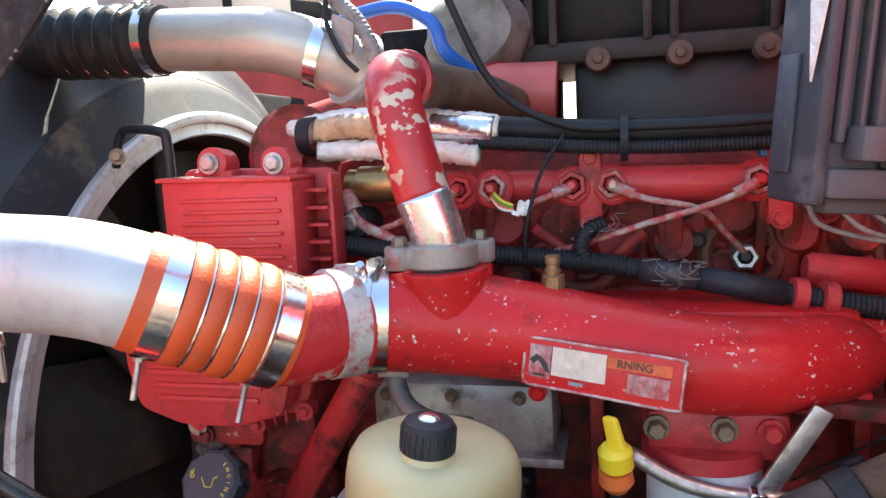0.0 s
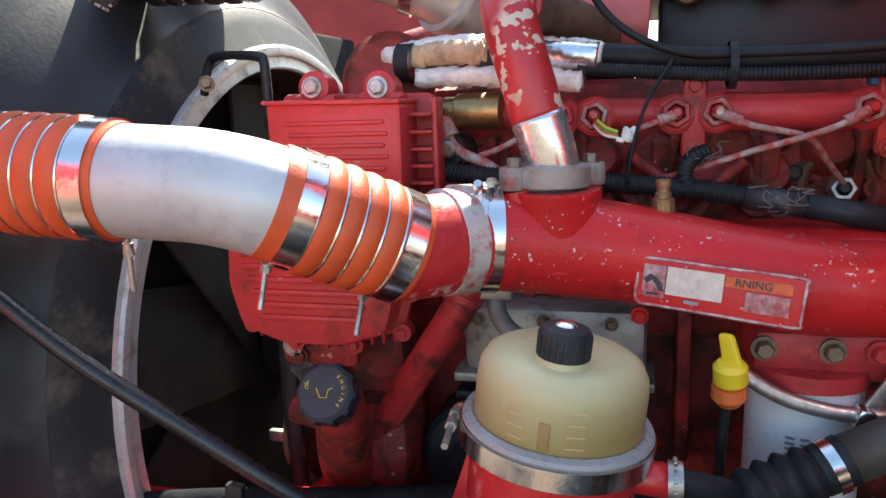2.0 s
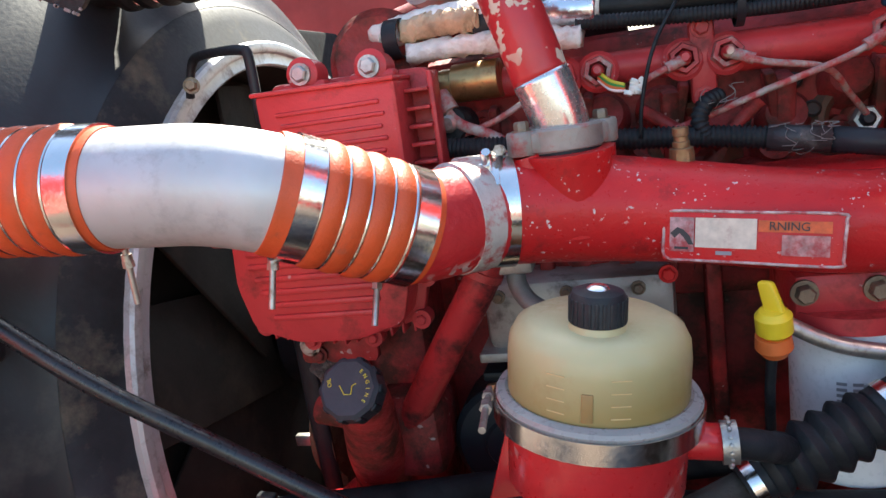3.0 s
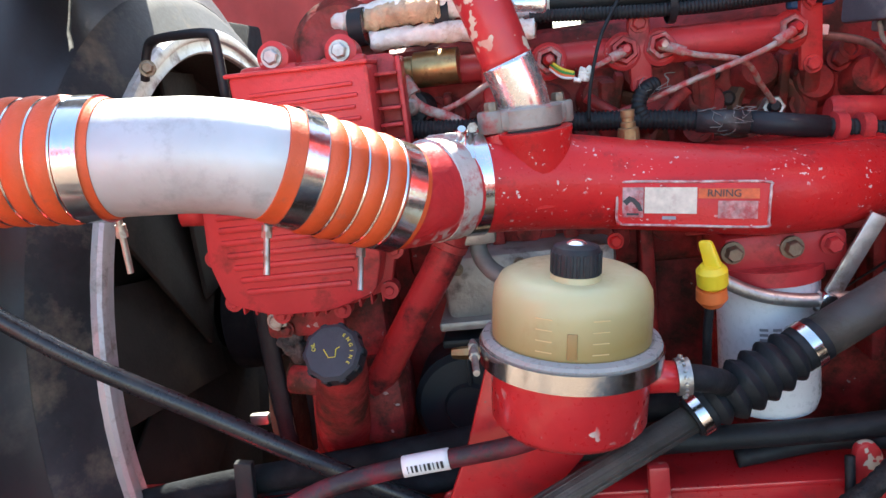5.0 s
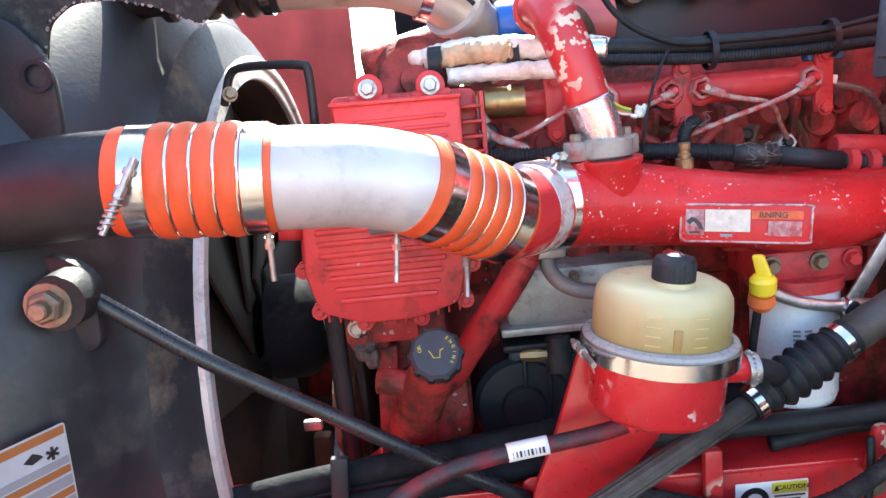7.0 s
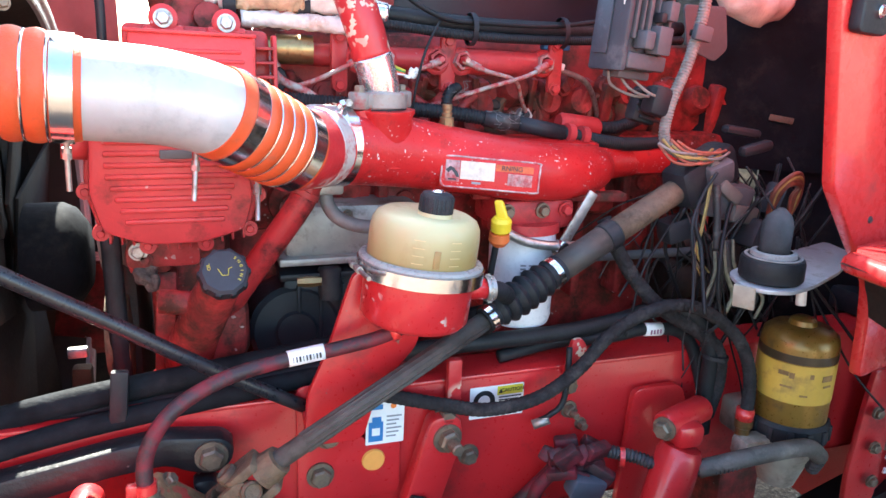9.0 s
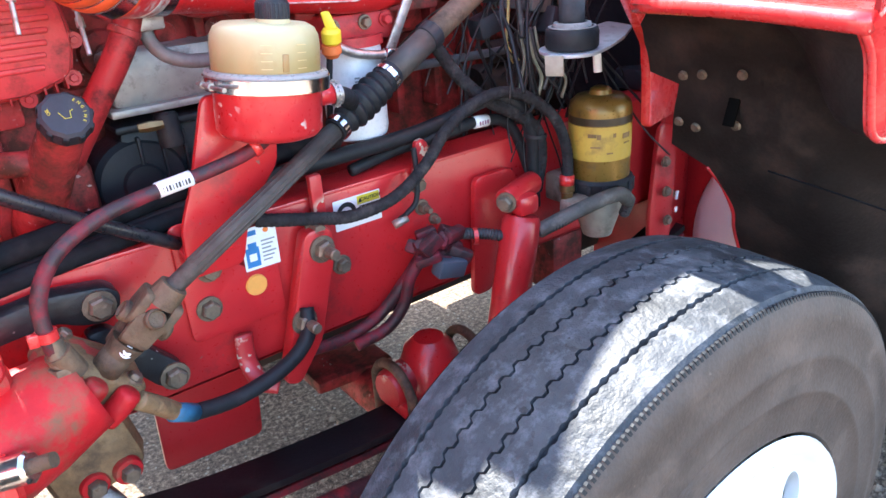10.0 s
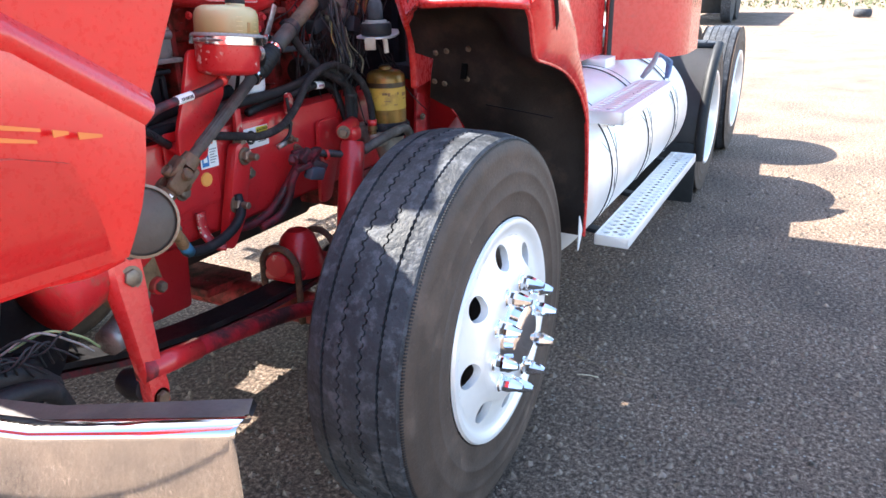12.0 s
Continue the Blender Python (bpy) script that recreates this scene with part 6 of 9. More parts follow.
hump_hose((-0.592, 0.600, 1.479), (-0.446, 0.612, 1.467), 0.0498, (((0, -1, 0.15), (-0.40, -0.35, -0.85)), ((-0.05, 0.35, -0.9), (-0.04, 0.05, -1))))
hump_hose((-0.3235, 0.633, 1.4475), (-0.2235, 0.7105, 1.3895), 0.0498, (((-0.75, 0.2, -0.75), (-0.10, -0.25, -0.95)), ((-0.55, 0.33, -0.77), (-0.06, -0.45, -0.9))))
cpipe = thing("charge_air_pipe", (-0.39, 0.612, 1.41), "dull aluminium charge air pipe, bent", "pipe")
part("pipe", tube([(-0.51, 0.6045, 1.4725), (-0.45, 0.6114, 1.4672), (-0.41, 0.617, 1.464), (-0.38, 0.622, 1.461), (-0.35, 0.6285, 1.4545), (-0.325, 0.6345, 1.4465), (-0.30, 0.650, 1.434), (-0.27, 0.674, 1.416)], 0.0497, 48, 10), ALU, cpipe)
cpipe2 = thing("intake_stub", (-0.19, 0.74, 1.35), "chipped red and bare metal intake stub pipe", "pipe")
part("stub", tube([(-0.255, 0.684, 1.406), (-0.231, 0.7045, 1.3925), (-0.205, 0.735, 1.389), (-0.185, 0.760, 1.3885), (-0.160, 0.781, 1.388)], [0.0495, 0.0495, 0.0500, 0.0515, 0.0530], 40, 6), surf("half_stripped_red", (0.42, 0.02, 0.025), 0.4, var=0.2, scale=14, bump=0.3, chip=((0.52, 0.50, 0.48), 0.66, 60)), cpipe2)
part("bare_ring", lathe([(0.0492, -0.014), (0.0530, -0.012), (0.0535, 0.012), (0.0500, 0.014)], place((-0.193, 0.752, 1.3888), (0.68, 0.73, -0.06)), 40), HALF_BARE, cpipe2, "bare metal band")
cac = thing("charge_cooler_outlet", (-0.72, 0.62, 1.42), "black charge air cooler outlet tube", "pipe")
part("tube", tube([(-0.58, 0.601, 1.478), (-0.64, 0.603, 1.478), (-0.74, 0.63, 1.470), (-0.86, 0.69, 1.45)], 0.0500, 28), BLACK_PLASTIC, cac)

# ---- crossover pipe ----
cross = thing("crossover_pipe", (-0.1, 0.8, 1.45), "red crossover pipe with flaked paint and bare end", "pipe")
part("pipe", tube([(-0.110, 0.788, 1.505), (-0.121, 0.790, 1.545), (-0.134, 0.798, 1.585), (-0.141, 0.810, 1.608), (-0.146, 0.832, 1.622), (-0.148, 0.860, 1.624), (-0.147, 0.892, 1.621)], [0.0265, 0.0265, 0.027, 0.0275, 0.028, 0.028, 0.028], 30, 8), RED_WORN, cross)
part("bare_end", tube([(-0.095, 0.792, 1.448), (-0.100, 0.789, 1.475), (-0.1105, 0.788, 1.507)], 0.0268, 30, 8), surf("bare_pipe_steel", (0.68, 0.66, 0.64), 0.24, metal=0.85, var=0.12, scale=12, bump=0.05), cross, "bare shiny steel pipe end")
part("bead", lathe([(0.028, -0.006), (0.033, -0.004), (0.034, 0), (0.033, 0.004), (0.028, 0.006)], place((-0.148, 0.872, 1.623), (0.05, 1, -0.1)), 30), RED_WORN, cross)
part("rear_tube", tube([(-0.147, 0.890, 1.621), (-0.120, 0.94, 1.620), (-0.085, 1.00, 1.612), (-0.06, 1.07, 1.60)], 0.025, 24), DUSTY_BROWN, cross, "brown heat-stained tube")
ears = ((-0.1310, 0.7705), (-0.0610, 0.8135))
fm = Matrix.Translation((-0.096, 0.792, 1.449)) @ Matrix.Rotation(radians(31.5), 4, "Z")
bm = box((0, 0, 0), (0.082, 0.036, 0.021), bevel=0.005)
bm.transform(fm)
fl = part("flange", merge(bm, lathe([(0, -0.0115), (0.035, -0.0115), (0.037, -0.009), (0.037, 0.009), (0.035, 0.0115), (0, 0.0115)], fm, 36), *[lathe([(0, -0.011), (0.0135, -0.011), (0.015, -0.009), (0.015, 0.009), (0.0135, 0.011), (0, 0.011)], Matrix.Translation((x, y, 1.449)), 20) for x, y in ears]), surf("overspray_cast_flange", (0.27, 0.25, 0.225), 0.55, metal=0.2, var=0.25, scale=25, bump=0.35, dirt=((0.38, 0.02, 0.025), 0.30, 26)), cross, "grey cast two-bolt flange with red overspray")
for x, y in ears:
    part("bolt", bolt((x, y, 1.460), (0, 0, 1), 0.0072, 0.009), BOLT, fl)
part("gasket", lathe([(0, -0.003), (0.034, -0.003), (0.034, 0.003), (0, 0.003)], Matrix.Translation((-0.095, 0.790, 1.4372)), 32), RUBBER, cross)

# ---- front red housing ----
hs = thing("breather_housing", (-0.36, 0.86, 1.25), "red ribbed crankcase breather housing", "engine housing")
def xz(y):
    return Matrix.Translation((0, y, 0)) @ XZ
upper = plate([(-0.418, 1.40), (-0.262, 1.395), (-0.260, 1.526), (-0.418, 1.529)], 0.07, xz(0.818), 0.004, 0.006)
part("upper_case", upper, RED_ENGINE, hs)
low_poly = [(-0.470, 1.41), (-0.280, 1.405), (-0.272, 1.315), (-0.284, 1.271), (-0.34, 1.254), (-0.41, 1.254), (-0.463, 1.273), (-0.476, 1.325)]
part("lower_cover", plate(low_poly, 0.07, xz(0.800), 0.005, 0.012), RED_ENGINE, hs)
flange_poly = [(x + (x + 0.374) * 0.10, z + (z - 1.35) * 0.10) for x, z in low_poly]
part("lower_flange", plate(flange_poly, 0.016, xz(0.84), 0.003, 0.015), RED_ENGINE, hs)
part("back_flange", plate([(-0.428, 1.38), (-0.235, 1.38), (-0.238, 1.535), (-0.428, 1.54)], 0.014, xz(0.878), 0.003, 0.012), RED_ENGINE, hs)
for k in range(7):
    part("rib", box((-0.338 + 0.004 * (k % 2), 0.817, 1.506 - k * 0.0125), (0.118, 0.005, 0.0048), bevel=0.002), RED_ENGINE, hs)
part("top_rim", box((-0.340, 0.845, 1.5285), (0.162, 0.066, 0.005), (0, 1, 0), 0.002), RED_ENGINE, hs)
for x0 in (-0.374, -0.295):
    part("ear_web", box((x0, 0.862, 1.532), (0.052, 0.022, 0.012), bevel=0.005), RED_ENGINE, hs)
for k in range(8):
    w = 0.165 - 0.010 * max(0, k - 3)
    part("rib", box((-0.373, 0.799, 1.392 - k * 0.0150), (w, 0.006, 0.0075), bevel=0.003), RED_ENGINE, hs)
for k, (x, z) in enumerate(flange_poly):
    part("flange_bolt", merge(lathe([(0, -0.012), (0.011, -0.012), (0.011, 0.006), (0, 0.006)], place((x * 0.985 - 0.005, 0.84, z), (0, -1, 0)), 14), bolt((x * 0.985 - 0.005, 0.834, z), (0, -1, 0), 0.006, 0.005, False)), RED_ENGINE, hs)
for x, z in ((-0.374, 1.546), (-0.295, 1.543)):
    ear = part("mount_ear", merge(lathe([(0, -0.03), (0.0185, -0.03), (0.0185, 0.0), (0.012, 0.003), (0, 0.003)], place((x, 0.853, z), (0, -1, 0.1)), 22), box((x, 0.868, z - 0.012), (0.034, 0.03, 0.03), bevel=0.005)), RED_ENGINE, hs)
    part("bolt", bolt((x, 0.848, z), (0, -1, 0.1), 0.009, 0.007), STEEL, ear, "bare washer and bolt")
for k in range(7):
    part("web", box((-0.247, 0.862, 1.512 - k * 0.019), (0.026, 0.034, 0.004), bevel=0.001), RED_ENGINE, hs)
part("side_flange", box((-0.232, 0.866, 1.455), (0.006, 0.03, 0.15), bevel=0.002), RED_ENGINE, hs)
for k in range(13):
    part("web", box((-0.459 + k * 0.0145, 0.848, 1.2465 + 0.012 * abs(k - 6) / 6), (0.003, 0.026, 0.018), bevel=0.001), RED_ENGINE, hs)
part("side_port", tube([(-0.475, 0.83, 1.385), (-0.505, 0.825, 1.388)], 0.020, 18), RED_ENGINE, hs)
part("emblem", box((-0.368, 0.795, 1.376), (0.040, 0.004, 0.012), bevel=0.002), GREY_PLASTIC, hs)

# ---- oil filler ----
oil = thing("oil_filler", (-0.33, 0.76, 1.1), "red oil filler neck with black screw cap", "oil filler")
ax = Vector((0.03, -0.78, 0.52)).normalized()
cc = Vector((-0.318, 0.712, 1.236))
part("neck", tube([cc + ax * -0.005, cc - ax * 0.03, (-0.335, 0.78, 1.175), (-0.36, 0.84, 1.10), (-0.37, 0.88, 1.05)], [0.024, 0.026, 0.030, 0.034, 0.036], 22), RED_DIRTY, oil)
part("branch", tube([(-0.345, 0.79, 1.17), (-0.40, 0.80, 1.175)], 0.017, 14), RED_DIRTY, oil)
cap = part("cap", lathe([(0, 0.012), (0.027, 0.012), (0.031, 0.008), (0.032, -0.014), (0.030, -0.018), (0, -0.018)], place(cc, ax), 10), surf("faded_navy_cap", (0.026, 0.031, 0.042), 0.55, var=0.3, scale=14, bump=0.2, dirt=((0.07, 0.07, 0.075), 0.2, 16)), oil, "ten-sided black cap with yellow lettering")
for a in np.linspace(0, 6.2832, 11)[:10]:
    gb = box((0.0295 * math.cos(a), 0.0295 * math.sin(a), -0.003), (0.007, 0.009, 0.02), (0, 0, math.degrees(a)), 0.003)
    gb.transform(place(cc, ax))
    part("grip", gb, BLACK_PLASTIC, cap)
capm = wall_frame(cc + ax * 0.0125, (1, 0.0384, 0), (0, 0.5, 0.8))
part("word", lettering("OIL", 0.0056, capm @ Matrix.Translation((-0.0185, 0.006, 0)) @ Matrix.Rotation(radians(100), 4, "Z")), INK_YELLOW, cap)
bms = []
for k, ch in enumerate("ENGINE"):
    a = radians(48 - k * 17)
    bms.append(lettering(ch, 0.0052, capm @ Matrix.Translation((0.021 * math.cos(a), 0.021 * math.sin(a), 0)) @ Matrix.Rotation(a - radians(90), 4, "Z")))
part("word", merge(*bms), INK_YELLOW, cap)
part("symbol", merge(tube([capm @ Vector((x, y, 0.0003)) for x, y in ((-0.008, 0.003), (-0.003, -0.006), (0.004, -0.006), (0.005, 0.002), (0.009, 0.004))], 0.0005, 5, 1)), INK_YELLOW, cap)

RED_TUBE = surf("grease_streaked_red_tube", (0.40, 0.030, 0.034), 0.38, var=0.25, scale=10, bump=0.25, spec=0.3, dirt=((0.035, 0.014, 0.012), 0.32, 20))
rt = thing("coolant_tube", (-0.3, 0.86, 1.05), "red painted coolant tube with grease streaks", "tube")
part("tube", tube([(-0.185, 0.83, 1.335), (-0.208, 0.828, 1.293), (-0.26, 0.845, 1.215), (-0.325, 0.872, 1.115), (-0.372, 0.895, 1.045), (-0.44, 0.92, 0.985)], 0.0195, 18), RED_TUBE, rt)
part("end_bead", lathe([(0.019, -0.006), (0.0225, -0.004), (0.0225, 0.004), (0.019, 0.006)], place((-0.198, 0.829, 1.313), (-0.46, -0.04, -0.84)), 22), RED_DIRTY, rt)
part("mount_tab", box((-0.292, 0.852, 1.163), (0.022, 0.012, 0.034), (0, 35, 0), 0.003), RED_DIRTY, rt)

# ---- fluid reservoir ----
RC = Vector((-0.079, 0.645, 1.250))
RM = Matrix.Translation(RC) @ Matrix.Rotation(radians(6.5), 4, "Y")
CM = RM @ Matrix.Translation((0, -0.028, 0))
res = thing("fluid_reservoir", (RC.x, RC.y, 1.18), "yellowed plastic fluid reservoir on a red steel bowl", "reservoir")
part("bowl", lathe([(0, -0.077), (0.050, -0.077), (0.064, -0.072), (0.0705, -0.064), (0.0715, -0.012), (0.079, -0.010), (0.079, -0.002), (0, -0.002)], RM, 48), surf("flaking_red_bowl", (0.52, 0.024, 0.030), 0.32, var=0.12, scale=8, bump=0.15, coat=0.3, chip=((0.62, 0.52, 0.48), 0.50, 55)), res, "red painted steel bowl")
part("dome", lathe([(0.0705, 0.004), (0.0705, 0.044), (0.069, 0.057), (0.064, 0.0665), (0.054, 0.072), (0.0, 0.076)], RM, 56), RESERVOIR, res, "yellowed translucent plastic dome")
part("neck", lathe([(0.0235, 0.068), (0.0215, 0.073), (0.0205, 0.079), (0, 0.079)], CM, 28), RESERVOIR, res)
part("dome_lip", lathe([(0.0705, 0.004), (0.079, 0.005), (0.0805, 0.009), (0.079, 0.012), (0.073, 0.014), (0.0705, 0.013)], RM, 56), surf("clear_lip", (0.30, 0.30, 0.29), 0.3, var=0.1, bump=0.05), res)
band_clamp(res, RM @ Vector((0, 0, -0.002)), RM.to_3x3() @ Vector((0, 0, 1)), 0.0805, 0.0168, (-1, -0.1, 0))
cap = part("cap", lathe([(0, 0.1025), (0.0135, 0.1025), (0.0185, 0.1005), (0.0205, 0.097), (0.0208, 0.076), (0, 0.076)], CM, 28), BLACK_PLASTIC, res, "black knurled cap")
for a in np.linspace(0, 6.283, 25)[:24]:
    kb = box((0.0203 * math.cos(a), 0.0203 * math.sin(a), 0.087), (0.0025, 0.003, 0.019), (0, 0, math.degrees(a)), 0.001)
    kb.transform(CM)
    part("grip", kb, BLACK_PLASTIC, cap)
part("cap_button", lathe([(0, 0.1055), (0.0055, 0.105), (0.0085, 0.1025)], CM, 18), ALU_BRIGHT, cap)
sl = box((0.0, -0.0706, 0.027), (0.0085, 0.002, 0.022), bevel=0.002)
sl.transform(RM @ Matrix.Rotation(radians(-4), 4, "Z"))
part("sight_slot", sl, FLUIDMARK, res)
LEVEL = surf("level_print", (0.60, 0.45, 0.22), 0.45, var=0.1, bump=0.0)
for k in range(4):
    for sx in (-1, 1):
        lm = box((0, -0.0703, 0.020 + k * 0.0095), (0.014, 0.0008, 0.0008), bevel=0)
        lm.transform(RM @ Matrix.Rotation(radians(-4 + sx * 19), 4, "Z"))
        part("level_mark", lm, LEVEL, res)
part("outlet", tube([(-0.03, 0.645, 1.215), (0.022, 0.645, 1.212)], 0.0145, 16), RED_FRAME, res)
part("bracket", plate([(-0.155, 1.235), (-0.05, 1.225), (-0.065, 1.12), (-0.120, 1.06), (-0.142, 0.985), (-0.225, 0.985), (-0.22, 1.06), (-0.19, 1.13)], 0.012, xz(0.690), 0.003, 0.015), RED_FRAME, res)
part("bracket_web", box((-0.183, 0.715, 1.02), (0.08, 0.055, 0.010), (20, 0, 0), 0.003), RED_FRAME, res)
part("bracket_foot", plate([(-0.23, 1.055), (-0.145, 1.055), (-0.138, 0.96), (-0.075, 0.95), (-0.075, 0.86), (-0.23, 0.86)], 0.006, xz(0.733), 0.003, 0.015), RED_FRAME, res)
beads = []
for k in range(18):
    a = 2 * math.pi * k / 18
    beads.append(lathe([(0, 0.0018), (0.0017, 0.001), (0.0017, -0.001), (0, -0.0018)], place((0.018, 0.645 + 0.0185 * math.cos(a), 1.2122 + 0.0185 * math.sin(a)), (0, math.cos(a), math.sin(a))), 8))
part("clamp_collar", merge(lathe([(0.0145, -0.006), (0.0170, -0.006), (0.0170, 0.006), (0.0145, 0.006)], place((0.018, 0.645, 1.2122), (1, 0, 0)), 20), *beads), STEEL, res, "beaded steel clamp ring")
part("outlet_hose", tube([(0.016, 0.645, 1.212), (0.045, 0.66, 1.20), (0.07, 0.70, 1.17), (0.06, 0.75, 1.11)], 0.0125, 16), RUBBER, res)

rh = thing("return_hose", (-0.3, 0.62, 1.0), "black hose with red overspray and barcode tag", "hose")
hp = [(-0.415, 0.596, 0.985), (-0.420, 0.594, 1.02), (-0.415, 0.600, 1.065), (-0.385, 0.612, 1.105), (-0.33, 0.63, 1.128), (-0.27, 0.645, 1.136), (-0.20, 0.650, 1.143), (-0.14, 0.645, 1.155), (-0.105, 0.642, 1.168), (-0.09, 0.645, 1.178)]
part("hose", tube(hp, 0.0095, 14), RUBBER_RED, rh)
part("tag", tube([(-0.249, 0.648, 1.1384), (-0.225, 0.6497, 1.1407), (-0.203, 0.650, 1.1432)], 0.0104, 18, 4), PAPER, rh, "white barcode tag")
bms = []
for k in range(9):
    p = Vector((-0.243 + k * 0.0042, 0.6490 - 0.0105, 1.1400 + k * 0.00045))
    bms.append(box(p, (0.0009 + 0.0008 * (k % 3), 0.0008, 0.007), (0, -6, 0), 0))
part("barcode", merge(*bms), INK, rh)
part("end_fitting", merge(lathe([(0, -0.02), (0.0115, -0.02), (0.0115, 0.015), (0, 0.015)], place((-0.416, 0.596, 1.0), (0, 0, 1)), 12), lathe([(0, -0.035), (0.0145, -0.035), (0.0145, -0.018), (0, -0.018)], place((-0.416, 0.597, 0.995), (0, 0, 1)), 6)), BOLT, rh)
part("red_band", tube([(-0.118, 0.643, 1.163), (-0.108, 0.642, 1.167)], 0.0135, 14), RED_BODY, rh)
part("red_clip", merge(lathe([(0.009, -0.006), (0.0125, -0.006), (0.0125, 0.006), (0.009, 0.006)], place((-0.4195, 0.594, 1.022), (0, 0, 1)), 16), box((-0.434, 0.590, 1.022), (0.012, 0.010, 0.016), (0, 4, 0), 0.002)), RED_BODY, rh)

# ---- oil filter, dipstick ----
FC = Vector((0.150, 0.822, 0))
of = thing("oil_filter", (FC.x, FC.y, 1.09), "white spin-on oil filter with grey print", "oil filter")
part("can", lathe([(0, 1.088), (0.040, 1.088), (0.050, 1.093), (0.0535, 1.105), (0.0535, 1.238), (0.050, 1.250), (0, 1.250)], Matrix.Translation(FC), 44), WHITE_CAN, of)
for kx, a0 in enumerate((-112, -98)):
    for k in range(8):
        a = radians(a0)
        part("print_bar", box((FC.x + 0.0537 * math.cos(a), FC.y + 0.0537 * math.sin(a), 1.158 + k * 0.0058), (0.0085, 0.0012, 0.0028), (0, 0, a0 + 90), 0.0), INK_GREY, of)
head = part("head", merge(box((FC.x + 0.01, 0.85, 1.274), (0.13, 0.12, 0.05), bevel=0.012), lathe([(0, 1.246), (0.058, 1.246), (0.058, 1.262), (0, 1.262)], Matrix.Translation(FC), 36)), RED_ENGINE, of)
for x in (0.105, 0.165, 0.205):
    part("bolt", bolt((x, 0.787, 1.282), (0, -1, 0), 0.009, 0.010), BOLT if x < 0.2 else RED_ENGINE, head)
fs = thing("filter_stay", (0.2, 0.78, 1.2), "grey steel stay with clamped pipe", "bracket")
part("stay", box((0.215, 0.772, 1.262), (0.018, 0.005, 0.115), (0, 30, 0), 0.002), STEEL, fs)
part("pipe", tube([(0.08, 0.765, 1.265), (0.12, 0.762, 1.243), (0.165, 0.762, 1.232), (0.21, 0.768, 1.228), (0.25, 0.79, 1.215)], 0.0075, 12), STEEL, fs)
part("clip", box((0.187, 0.761, 1.229), (0.016, 0.02, 0.02), (0, 20, 0), 0.004), STAINLESS, fs)
dip = thing("dipstick", (0.075, 0.735, 1.2), "yellow oil dipstick handle in orange collar", "dipstick")
part("handle", plate([(-0.008, -0.002), (0.010, -0.002), (0.005, 0.033), (-0.008, 0.035)], 0.007, Matrix.Translation((0.070, 0.7245, 1.281)) @ Matrix.Rotation(radians(-35), 4, "Z") @ Matrix.Rotation(radians(-12), 4, "Y") @ Matrix.Translation((0, -0.0035, 0)) @ XZ, 0.002, 0.004), YELLOW, dip)
part("knob", lathe([(0, 0.014), (0.011, 0.014), (0.0150, 0.009), (0.0150, -0.006), (0.011, -0.010), (0, -0.010)], place((0.068, 0.727, 1.276), (-0.08, -0.2, 1)), 22), YELLOW, dip)
part("collar", lathe([(0, 0.0), (0.0145, 0.0), (0.0155, -0.012), (0.010, -0.02), (0, -0.02)], place((0.067, 0.729, 1.266), (-0.08, -0.2, 1)), 20), ORANGE, dip)
part("tube", tube([(0.068, 0.738, 1.255), (0.066, 0.75, 1.2), (0.068, 0.77, 1.13), (0.07, 0.80, 1.06)], 0.005, 8), RUBBER, dip)

# ---- steering shaft ----
DUSTY_GREY = surf("dusty_dark_shaft", (0.060, 0.053, 0.047), 0.6, var=0.4, scale=25, bump=0.4, dirt=((0.12, 0.10, 0.085), 0.24, 18))
st = thing("steering_shaft", (-0.1, 0.65, 1.1), "black splined steering shaft with rubber boot", "steering shaft")
u0, lo, hi, up_end = Vector((-0.272, 0.602, 1.024)), Vector((0.032, 0.686, 1.148)), Vector((0.153, 0.716, 1.203)), Vector((0.43, 0.757, 1.338))
part("lower_shaft", tube([u0 - (lo - u0) * 0.02, lo + (hi - lo) * 0.3], 0.0125, 14), DUSTY_GREY, st)
for k in range(14):
    a = 2 * math.pi * k / 14
    fr = place((0, 0, 0), lo - u0).to_3x3()
    o = fr @ Vector((0.0125 * math.cos(a), 0.0125 * math.sin(a), 0))
    part("spline", tube([u0.lerp(lo, 0.12) + o, lo + o], 0.0016, 5), DUSTY_GREY, st)
prof = [(0.013, 0.0), (0.0185, 0.0), (0.0190, 0.02)]
L = (hi - lo).length
for k in range(6):
    z0 = 0.02 + k * (L - 0.035) / 6
    w = (L - 0.035) / 6
    q = (0.0235, 0.0275, 0.0285, 0.0285, 0.0280, 0.0265)[k]
    prof += [(q - 0.0055, z0 + 0.001), (q - 0.001, z0 + w * 0.36), (q, z0 + w * 0.5), (q - 0.001, z0 + w * 0.64), (q - 0.0055, z0 + w * 0.98)]
prof += [(0.0225, L - 0.014), (0.0228, L + 0.012), (0.018, L + 0.013)]
part("boot", lathe(prof, place(lo, hi - lo), 32), RUBBER, st, "pleated black rubber boot")
for c, q in ((lo.lerp(hi, 0.06), 0.0188), (lo.lerp(hi, 0.985), 0.0226)):
    part("boot_clamp", lathe([(q, -0.005), (q + 0.0022, -0.005), (q + 0.0022, 0.005), (q, 0.005)], place(c, hi - lo), 28), STAINLESS, st)
part("upper_tube", tube([hi, hi.lerp(up_end, 0.4)], 0.0215, 26), surf("scuffed_dark_tube", (0.045, 0.040, 0.036), 0.55, var=0.4, scale=20, bump=0.4, dirt=((0.13, 0.11, 0.095), 0.26, 16)), st)
